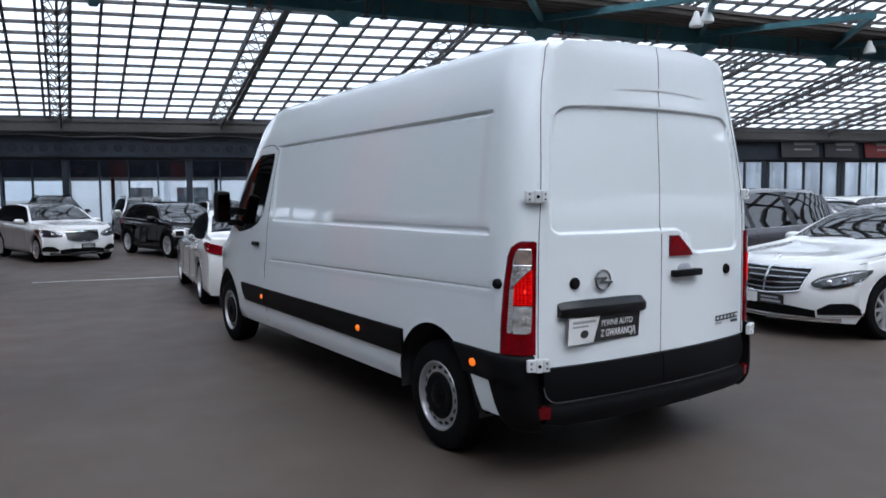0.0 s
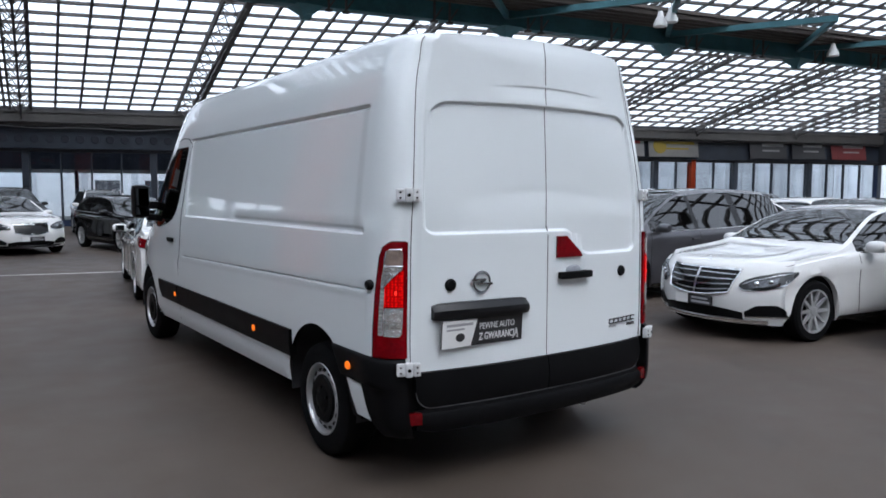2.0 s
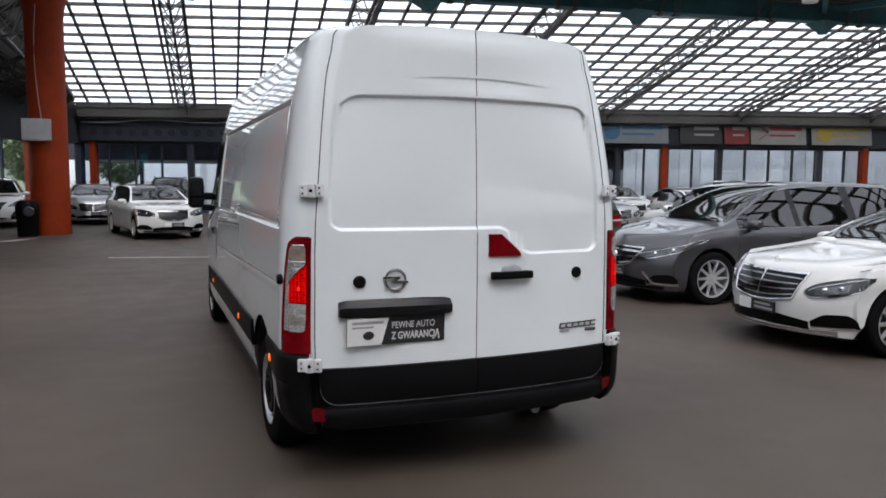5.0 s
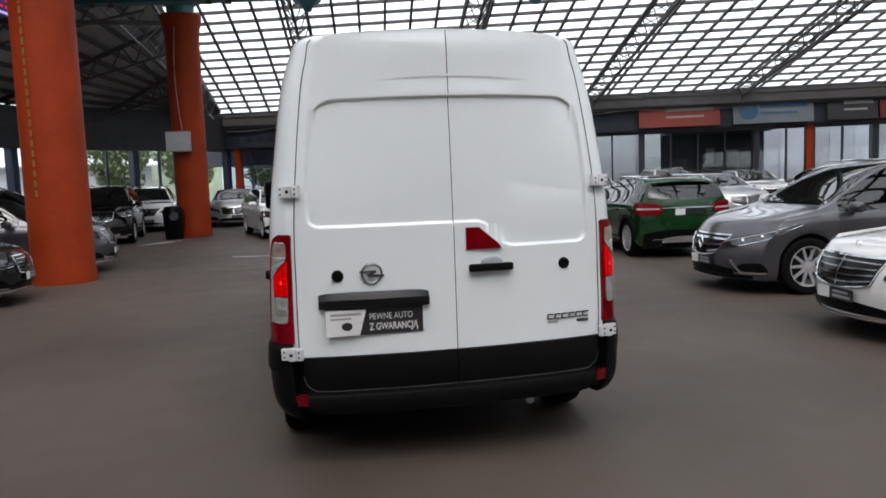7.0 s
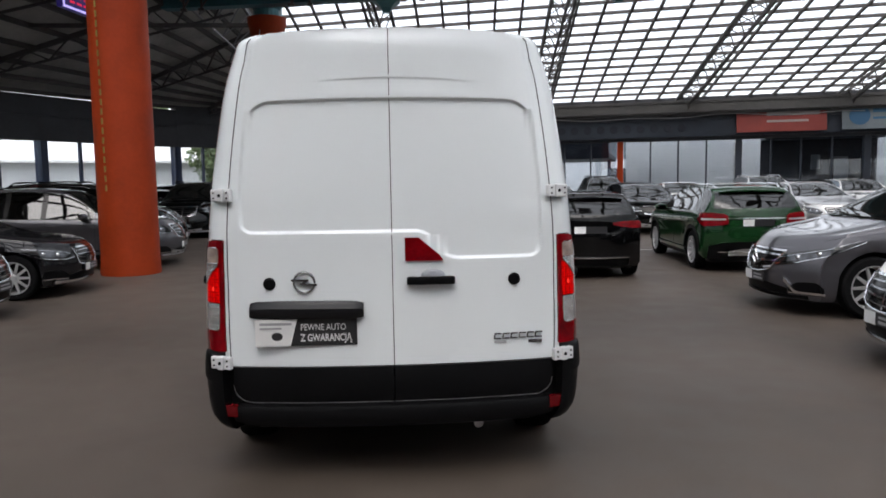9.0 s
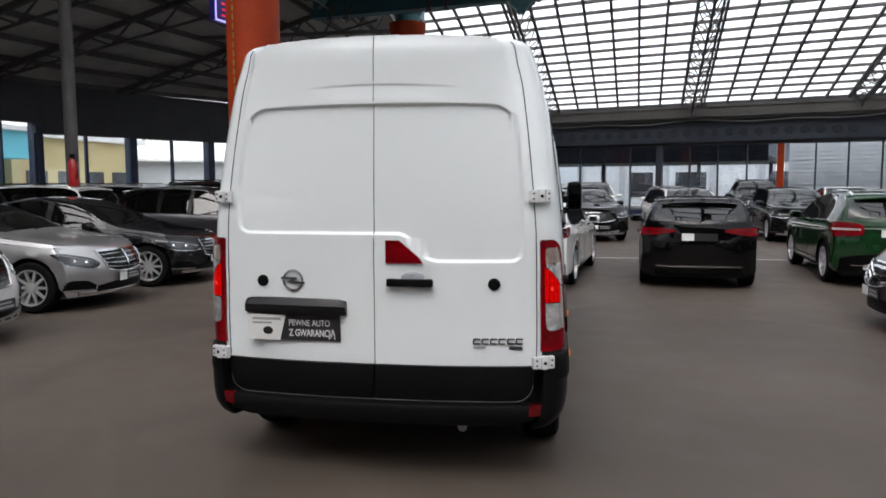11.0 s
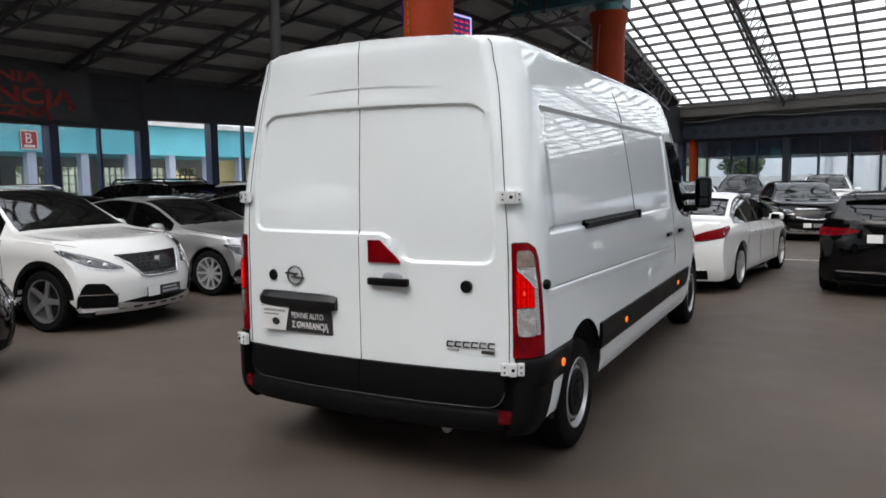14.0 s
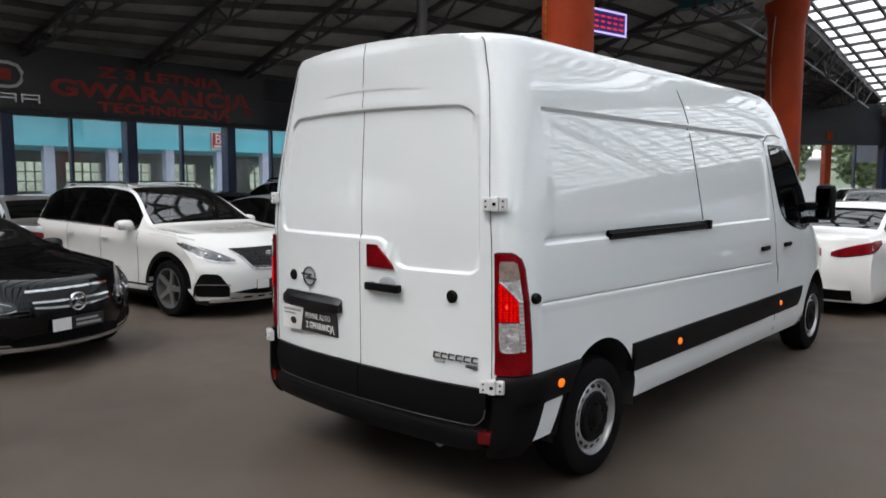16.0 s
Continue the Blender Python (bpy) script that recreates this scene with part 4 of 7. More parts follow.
def tree(x, y, h, seed):
    rnd = random.Random(seed)
    ob = empty("tree", pose(x, y, 0), "leafy green tree in the yard outside", "tree", "yard trees")
    part("trunk", join(tube([(0, 0, 0), (0.05, 0.03, h * 0.3), (0.0, 0.1, h * 0.75)], 0.16), *[tube([(0, 0, h * 0.3), (math.cos(a) * h * 0.12, math.sin(a) * h * 0.12, h * 0.5), (math.cos(a) * h * 0.2, math.sin(a) * h * 0.2, h * 0.7)], 0.06) for a in (0.3, 2.2, 4.1)]), M_BARK, ob)
    v, f = [], []
    for _ in range(2600):
        a, b = rnd.uniform(0, 6.283), rnd.uniform(-1, 1)
        lobe = 1 + 0.25 * math.sin(3 * a + seed) + 0.2 * math.sin(5 * b + 2 * a)
        r = h * 0.32 * lobe * rnd.uniform(0.55, 1.0)
        q = Vector((r * math.cos(a) * math.sqrt(1 - b * b), r * math.sin(a) * math.sqrt(1 - b * b), h * 0.62 + b * h * 0.36))
        s = rnd.uniform(0.12, 0.26)
        e1 = Vector((rnd.uniform(-1, 1), rnd.uniform(-1, 1), rnd.uniform(-1, 1))).normalized() * s
        e2 = e1.cross(Vector((rnd.uniform(-1, 1), rnd.uniform(-1, 1), 1))).normalized() * s * 0.6
        o = len(v)
        v += [tuple(q - e1), tuple(q + e2), tuple(q + e1), tuple(q - e2)]
        f.append((o, o + 1, o + 2, o + 3))
    me = bpy.data.meshes.new("crown")
    me.from_pydata(v, [], f)
    me.materials.append(M_LEAF)
    cr = new("crown", me)
    cr.parent = ob


for i, (x, y, h) in enumerate(((-12, 46, 5.2), (-8, 49, 5.6), (-3, 52, 5.4), (-33, 30, 8), (-36, 22, 8), (-34, 60, 9), (-22, 64, 9), (-10, 62, 7.5))):
    tree(x, y, h, i + 3)


# ---------------------------------------------------------------- the van
SEC = [(0.28, 0.975), (0.36, 1.008), (0.45, 1.028), (0.8, 1.042), (1.1, 1.037), (1.37, 1.024), (1.6, 1.0), (2.07, 0.935), (2.22, 0.904), (2.32, 0.872)]
ROOF = [(0.849, 2.385), (0.840, 2.412), (0.824, 2.436), (0.800, 2.455), (0.765, 2.468), (0.69, 2.478), (0.55, 2.485), (0.37, 2.490), (0.18, 2.494), (0.0, 2.495)]
AX_R, AX_F, WR = 0.88, 5.175, 0.345
RR, FR = (AX_R, 0.435), (AX_F, 0.445)
ARCH_Z = 0.375


def van_bottom(y):
    b = lerp([(0.0, 0.66), (0.38, 0.66), (0.44, 0.37), (4.6, 0.34), (5.7, 0.30), (6.1, 0.34)], y)
    for c, r in (RR, FR):
        if abs(y - c) < r:
            b = max(b, ARCH_Z + math.sqrt(r * r - (y - c) ** 2))
    return b


def van_top(y):
    return ease([(3.7, 2.492), (4.0, 2.475), (4.3, 2.37), (4.6, 2.13), (4.9, 1.82), (5.15, 1.52), (5.35, 1.31), (5.7, 1.13), (5.9, 1.0), (6.02, 0.86)], y)


def van_z(y, z):
    """Height of a body line z at y, pressed down ahead of the windscreen and at the rear edge."""
    if y < 0.6:
        z -= 0.34 * ((0.6 - y) / 0.55) ** 1.6 * max(0.0, z - 2.39)
    t = van_top(y)
    z0 = 1.0 if t > 1.2 else 0.6
    if y > 3.7 and z > z0:
        z = z0 + (z - z0) * (t - z0) / (2.492 - z0)
    return z


def van_inset(y, z):
    s = min(1.0, max(0.0, (y - 0.05) / 0.24))
    k = 1 - math.sqrt(max(0.0, 1 - (1 - s) ** 2.4))
    return k * lerp([(0.7, 0.152), (1.1, 0.15), (1.6, 0.133), (2.07, 0.118), (2.3, 0.106), (2.4, 0.088)], z)


def van_taper(y):
    return 1.0 - 0.20 * max(0.0, (y - 4.7) / 1.3) ** 2.2


def press(y, z):
    """How far the side is pressed in at (y, z)."""
    d = 0.0
    if 0.2 < y < 3.78:
        soft = smooth(0.34, 0.46, y) * (1 - smooth(3.655, 3.69, y))
        top = 1 - smooth(2.055, 2.068, z)
        low = smooth(1.372, 1.392, z)
        d += 0.011 * soft * top * low
        d += 0.012 * smooth(0.34, 0.38, y) * (1 - smooth(3.72, 3.74, y)) * smooth(2.045, 2.062, z) * (1 - smooth(2.064, 2.082, z))
        d += 0.010 * smooth(0.30, 0.33, y) * (1 - smooth(2.35, 2.4, y)) * smooth(1.375, 1.388, z) * (1 - smooth(1.40, 1.425, z))
    zc = 1.09 - 0.0215 * y
    if 0.25 < y < 3.9:
        d += 0.010 * smooth(0.25, 0.3, y) * (1 - smooth(3.70, 3.76, y)) * max(0.0, 1 - abs(z - zc) / 0.0085)
        d += 0.004 * (1 - smooth(zc - 0.06, zc, z)) * smooth(zc - 0.3, zc - 0.06, z)
    return d


def van_side(y, z, out=0.0):
    """The place on the right side at a body line z."""
    zx = max(z, van_bottom(y) - 0.012) if z < 1.0 else z
    x = (ease(SEC, zx) - van_inset(y, zx)) * van_taper(y) - press(y, z) + out
    return (x, y, max(van_z(y, z), van_bottom(y)))


def van_x(y, z, out=0.0):
    """The same for a true height z."""
    t = van_top(y)
    zz = z
    if y > 3.7 and z > 1.0 and t > 1.2:
        zz = 1.0 + (z - 1.0) * 1.492 / (t - 1.0)
    return ((ease(SEC, min(zz, 2.32)) - van_inset(y, zz)) * van_taper(y) - press(y, z) + out, y, z)


YS = lines(0.05, 0.30, 0.36, 0.44, 2.38, 3.67, 3.73, 3.85, 5.95, fine=0.012, coarse=0.11)
YS = sorted(set(YS + span(0.05, 0.30, 14) + span(AX_R - 0.45, AX_R + 0.45, 36) + span(AX_F - 0.45, AX_F + 0.45, 30) + [6.0, 6.02]))
ZS = lines(0.28, 0.46, 0.66, 0.9, 1.04, 1.09, 1.22, 1.38, 1.41, 2.06, 2.07, 2.19, 2.32, fine=0.010, coarse=0.07)
ZS = sorted(set([round(v, 4) for v in ZS + span(2.165, 2.21, 12) + span(1.215, 1.26, 9) + span(1.36, 1.41, 10) + span(2.03, 2.13, 21) + span(2.17, 2.215, 10) + span(2.30, 2.32, 3)]))
NS, NR = len(ZS), len(ROOF)


def lean(z):
    return 0.098 * smooth(1.45, 2.5, z)


def ring(y):
    pts = [van_side(y, z - 0.0215 * y * smooth(0.75, 1.0, z) * (1 - smooth(1.18, 1.35, z))) for z in ZS]
    for rx, rz in ROOF:
        k = van_taper(y)
        pts.append((max(0.0, rx - van_inset(y, rz) * smooth(0.3, 0.7, rx)) * k, y, max(van_z(y, rz), van_bottom(y))))
    if y < 0.6:
        f = 1 - smooth(0.05, 0.6, y)
        pts = [(p[0], p[1] + f * lean(p[2]) * (0.45 + 0.55 * (min(abs(p[0]), 0.76) / 0.76) ** 2), p[2]) for p in pts]
    return pts


van = empty("panel_van", Matrix(), "white high-roof panel van with black bumper and lit tail lamps", "van")
rings = [ring(y) for y in YS]
NP = NS + NR
vv, ff = [], []
for side in (1, -1):
    o = len(vv)
    for rg in rings:
        vv += [(side * p[0], p[1], p[2]) for p in rg]
    for i in range(len(YS) - 1):
        for j in range(NP - 1):
            a, b = o + i * NP + j, o + (i + 1) * NP + j
            ff.append((a, b, b + 1, a + 1))
o = len(vv)
last = rings[-1]
vv += [(0, p[1] + 0.02, p[2]) for p in last]
for k, base in ((1, (len(YS) - 1) * NP), (-1, len(YS) * NP + (len(YS) - 1) * NP)):
    for j in range(NP - 1):
        ff.append((base + j, o + j, o + j + 1, base + j + 1))
part("body", (vv, ff), M_VAN, van, sharp=50)


# rear doors
def rear_press(x, z):
    d = 0.0
    xe = lerp([(1.2, 0.815), (1.6, 0.81), (2.07, 0.768)], z)
    zl = ease([(-1.0, 1.385), (0.13, 1.385), (0.19, 1.365), (0.30, 1.25), (0.36, 1.235), (1.0, 1.235)], x)
    zt = 2.086 - 0.010 * (abs(x) / 0.75) ** 2
    r = 0.135
    a, b, c = zt - z, z - zl, xe - abs(x)
    q = min(a, b, c)
    if a < r and c < r:
        q = r - math.hypot(r - a, r - c)
    if b < 0.07 and c < 0.07:
        q = 0.07 - math.hypot(0.07 - b, 0.07 - c)
    d += 0.018 * smooth(-0.007, 0.009, q)
    zc = 2.195 - 0.02 * (x / 0.45) ** 2
    d += 0.005 * (1 - smooth(zc - 0.007, zc + 0.005, z)) * smooth(zc - 0.09, zc - 0.01, z) * (1 - smooth(0.2, 0.46, abs(x - 0.04)))
    d += 0.010 * max(0.0, 1 - (math.hypot((x - 0.215) / 0.10, (z - 1.15) / 0.05)) ** 2) if abs(x - 0.215) < 0.1 and z > 1.1 else 0.0
    return d


def rear_y(x, z):
    return -0.026 + 0.076 * (min(abs(x), 0.9) / 0.885) ** 2.4 + rear_press(x, z) + lean(z) * (0.45 + 0.55 * (min(abs(x), 0.76) / 0.76) ** 2) + 0.014 * smooth(2.36, 2.46, z) * (1 - (min(abs(x), 0.76) / 0.76) ** 2)


XS = sorted(set(lines(0.0, 0.13, 0.20, 0.36, 0.63, 0.745, 0.80, 0.90, fine=0.012, coarse=0.05) + [round(v, 4) for v in span(0.13, 0.36, 20) + span(0.62, 0.83, 28)]))
first = rings[0]
for name, sgn in (("rear_door", -1), ("rear_door", 1)):
    zr = [p for p in first if p[2] > 0.64]
    vs, fs = [], []
    for p in zr:
        for x in XS:
            xx = min(x, p[0])
            y = rear_y(sgn * xx, p[2])
            e = smooth(p[0] - 0.05, p[0], xx)
            y = y * (1 - e) + p[1] * e
            vs.append((sgn * xx, y, p[2]))
    k = len(XS)
    for i in range(len(zr) - 1):
        for j in range(k - 1):
            fs.append((i * k + j, i * k + j + 1, (i + 1) * k + j + 1, (i + 1) * k + j))
    door = part(name, (vs, fs), M_VAN, van, "white pressed steel rear door", sharp=50)
    if sgn < 0:
        DOOR_L = door
    else:
        DOOR_R = door
# grey for the reflection along the cladding's lower edge
M_EDGEGLINT = material("grey_edge_glint", (0.16, 0.16, 0.165), 0.45)
M_SEAM = material("dark_panel_gap", (0.02, 0.021, 0.023), 0.8)


def seam(pts, w, name="panel_gap", parent=None):
    """A thin dark strip along (point, normal) pairs."""
    geo = []
    for (p, n), (q, _) in zip(pts, pts[1:]):
        geo.append(bar(p, q, w, 0.004, n))
    return part(name, join(*geo), M_SEAM, parent or van, smooth=False)


zs = span(0.66, 2.452, 62)
seam([((0.0, rear_y(0, z) + 0.0008, z), (0, -1, 0)) for z in zs], 0.0045)
for s in (-1, 1):
    seam([((s * p[0], p[1] - 0.0005, p[2]), (s * 0.6, -0.8, 0)) for p in first if 0.66 < p[2] < 2.43], 0.0042)

# lower door cladding
for s in (-1, 1):
    xs = [s * v for v in span(0.004, 0.76, 10) + span(0.775, 0.872, 10)]

    def clad_low(x):
        """The lower edge of the cladding, rounded up at the outer corner."""
        d = max(0.0, abs(x) - 0.772)
        return 0.468 + 0.10 - math.sqrt(max(0.0, 0.10 ** 2 - min(d, 0.0999) ** 2))

    def clad(x, f):
        z = clad_low(x) + (0.657 - clad_low(x)) * f
        return Vector((x, rear_y(x, 0.7) - 0.016 - 0.014 * math.sin(math.pi * min(1.0, max(0.0, (z - 0.45) / 0.21))), z)), Vector((0, -1, 0))

    cl = part("door_cladding", slab(clad, xs, [0, 0.04, 0.2, 0.45, 0.7, 0.93, 1.0], 0.05), M_PLASTIC, van, "black textured door cladding")
    # thin grey tube that paints the edge reflection below the cladding
    part("edge_glint", tube([clad(x, 0.0)[0] + Vector((0, 0.004, -0.004)) for x in xs], 0.0028, 5), M_EDGEGLINT, cl, "grey line drawn for the glint on the cladding edge")
    part("bumper_riser", slab(lambda x, z: (Vector((s * x, rear_y(x, 0.7) + 0.004 + 0.02 * smooth(0.86, 0.93, x), z)), Vector((0, -1, 0))), [0.74, 0.80, 0.84, 0.87, 0.90, 0.925], [0.42, 0.5, 0.58, 0.655], 0.05), M_PLASTIC, van)

BASE = [(1.022, 0.44), (1.022, 0.34), (1.016, 0.26), (0.995, 0.18), (0.962, 0.12), (0.915, 0.075), (0.865, 0.05), (0.75, 0.028), (0.55, 0.003), (0.3, -0.018), (0.0, -0.026)]
PATH_B = [(-x, y) for x, y in BASE] + [(x, y) for x, y in BASE[::-1][1:]]


def along(path, prof):
    """Sweep a profile of (height, outward) pairs along a plan path."""
    v, f = [], []
    k = len(prof)
    for i, p in enumerate(path):
        a, b = Vector(path[max(0, i - 1)]), Vector(path[min(len(path) - 1, i + 1)])
        d = (b - a).normalized()
        n = Vector((d.y, -d.x))
        for z, o in prof:
            rise = 0.055 * smooth(0.72, 0.98, abs(p[0])) * max(0.0, (0.42 - z) / 0.11)
            v.append((p[0] + n.x * o, p[1] + n.y * o, z + rise))
    for i in range(len(path) - 1):
        for j in range(k - 1):
            a, b = i * k + j, (i + 1) * k + j
            f.append((a, b, b + 1, a + 1))
    f.append(tuple(range(k)))
    f.append(tuple((len(path) - 1) * k + j for j in range(k))[::-1])
    return v, f


def corner_patch(s, t, z, ymax, out):
    y = 0.054 + t * (ymax - 0.054)
    x = ease(SEC, z) - van_inset(y, z)
    e = 0.004
    dx = (ease(SEC, z) - van_inset(y + e, z)) - x
    n = Vector((e, -dx, 0)).normalized()
    return Vector((s * (x + n.x * out), y + n.y * out, z)), Vector((s * n.x, n.y, 0))


bump = part("bumper", along([p for p in PATH_B if abs(p[0]) < 0.9], [(0.44, -0.12), (0.455, -0.03), (0.455, 0.018), (0.446, 0.044), (0.425, 0.054), (0.37, 0.050), (0.335, 0.034), (0.315, -0.02), (0.31, -0.12)]), M_PLASTIC, van, "black plastic rear bumper")


def corner_end(z):
    """How far forward the black corner piece reaches: to the arch above, to a slanted white panel below."""
    if z > 0.585:
        return AX_R - math.sqrt(max(0.0, RR[1] ** 2 - (z - ARCH_Z) ** 2)) + 0.012
    return lerp([(0.31, 0.165), (0.40, 0.205), (0.585, 0.272)], z)


def corner_out(t, z):
    o = lerp([(0.31, 0.012), (0.335, 0.036), (0.38, 0.052), (0.46, 0.052), (0.62, 0.044), (0.70, 0.034), (0.728, 0.024), (0.738, 0.008)], z)
    return o * (1 - 0.45 * smooth(0.0, 0.8, t))


for s in (-1, 1):
    part("bumper_corner", slab(lambda t, z: corner_patch(s, t, z, corner_end(z), corner_out(t, z)), [(k / 16) ** 1.7 for k in range(17)], [0.31, 0.318, 0.335, 0.38, 0.42, 0.47, 0.53, 0.58, 0.589, 0.62, 0.66, 0.70, 0.718, 0.73, 0.738], 0.10), M_PLASTIC, van, "black plastic bumper corner wrapping to the wheel arch", sharp=60)
    part("rear_reflector", slab(lambda x, z: (Vector((s * x, -0.0095 + 0.33 * (x - 0.855), z)), Vector((0, -1, 0))), [0.852, 0.858, 0.922, 0.928], [0.392, 0.398, 0.448, 0.454], 0.03), M_REFLECT, van, "dark red bumper reflector")
    patch = lambda a, z: (Vector((s * (ease(SEC, z) + 0.018), lerp([(0.39, 0.21), (0.575, 0.272)], z) + a * lerp([(0.39, 0.15), (0.575, 0.175)], z), z)), Vector((s, 0, 0)))
    part("side_panel_patch", slab(patch, span(0, 1, 3), [0.39, 0.40, 0.48, 0.57, 0.578], 0.05), M_VAN, van, "white panel behind the rear wheel")
    part("arch_lip", slab(lambda a, z: (Vector((s * (ease(SEC, z) + 0.006), lerp([(0.36, 0.35), (0.59, 0.44)], z) + a * max(0.01, AX_R - math.sqrt(max(0.0, RR[1] ** 2 - (z - ARCH_Z) ** 2)) - lerp([(0.36, 0.35), (0.59, 0.44)], z)), z)), Vector((s, 0, 0))), span(0, 1, 3), [0.36, 0.42, 0.50, 0.59], 0.05), M_PLASTIC, van)

    # wheel liners
    for ax in (AX_R, AX_F):
        k = van_taper(ax)
        part("wheel_liner", grid(lambda a, x: (s * x, ax + 0.45 * math.cos(a), 0.375 + 0.44 * math.sin(a)), span(-0.15, math.pi + 0.15, 20), [0.62, 0.8, 1.005 * k]), M_LINER, van)
        part("liner_wall", (lambda g: g)(grid(lambda r, a: (s * 0.63, ax + r * math.cos(a), 0.37 + r * math.sin(a)), [0.0, 0.46], span(-0.15, math.pi + 0.15, 20))), M_UNDER, van)

    # black rubbing strips
    for y0, y1 in ((1.236, 3.872), (3.892, 4.54)):
        def strip_pt(y, z):
            tip = 0.10 * (z - 0.54) / 0.16 if y1 > 4 else 0.0
            yy = y if not (y1 > 4 and y > 4.4) else y + tip - 0.07
            p = van_x(yy, z, 0.026 - 0.010 * (abs(z - 0.635) / 0.087) ** 3)
            return Vector((s * p[0], p[1], p[2])), Vector((s, 0, 0))
        part("rubbing_strip", slab(strip_pt, span(y0, y1, 16), [0.548, 0.558, 0.635, 0.708, 0.722], 0.05), M_PLASTIC, van, "black plastic rubbing strip")
    for y in (0.412, 1.86, 3.93):
        p = van_x(y, 0.655 if y < 1 else 0.638, 0.030)
        part("marker_lamp", moved(lathe([(0.0, 0.016), (0.014, 0.013), (0.024, 0.006), (0.026, -0.008)], 14, "x"), Matrix.Translation((s * p[0], y, p[2])) @ Matrix.Diagonal((s * 0.35, 1.15, 0.9, 1))), M_AMBER, van, "lit amber side marker lamp")

    # side caps and locks
    p = van_x(0.215, 1.118, 0.004)
    part("side_cap", moved(lathe([(0.0, 0.022), (0.021, 0.02), (0.027, 0.012), (0.029, -0.01)], 18, "x"), Matrix.Translation((s * p[0], 0.215, 1.118)) @ Matrix.Diagonal((s, 1, 1, 1))), M_PLASTIC, van, "round black cap")
    part("door_lock", moved(lathe([(0.0, -0.016), (0.026, -0.015), (0.033, -0.008), (0.035, 0.012)], 20, "y"), Matrix.Translation((s * 0.66, rear_y(s * 0.66, 1.112), 1.112))), M_PLASTIC, van, "round black lock cover")

    # hinges
    for z in (1.588, 0.692):
        xh = lerp([(0.68, 0.885), (1.588, 0.872)], z)
        m = Matrix.Translation((s * (xh + (0.028 if z > 1 else 0.040)), 0.052 - (0.042 if z < 1 else 0.0), z)) @ Matrix.Rotation(s * radians(24), 4, "Z")
        h = part("hinge", moved(join(box(-0.062, -0.016, -0.020, 0.01, -0.033, 0.033, 0.007), box(-0.018, 0.022, -0.030, 0.01, -0.037, 0.037, 0.010), box(0.024, 0.062, -0.022, 0.01, -0.034, 0.034, 0.007)), m), M_BRACKET, van, "white painted door hinge", smooth=False)
        for bx, by, bz, r in ((0.002, -0.0305, 0.0, 0.0085), (-0.042, -0.0205, 0.014, 0.005), (-0.042, -0.0205, -0.014, 0.005), (0.044, -0.0225, 0.014, 0.005), (0.044, -0.0225, -0.014, 0.005)):
            part("hinge_bolt", moved(lathe([(0.0, -0.004), (r, -0.004), (r * 1.2, 0.002)], 10), m @ Matrix.Translation((bx, by, bz))), M_PLASTIC if r > 0.006 else M_BADGE, h, smooth=False)



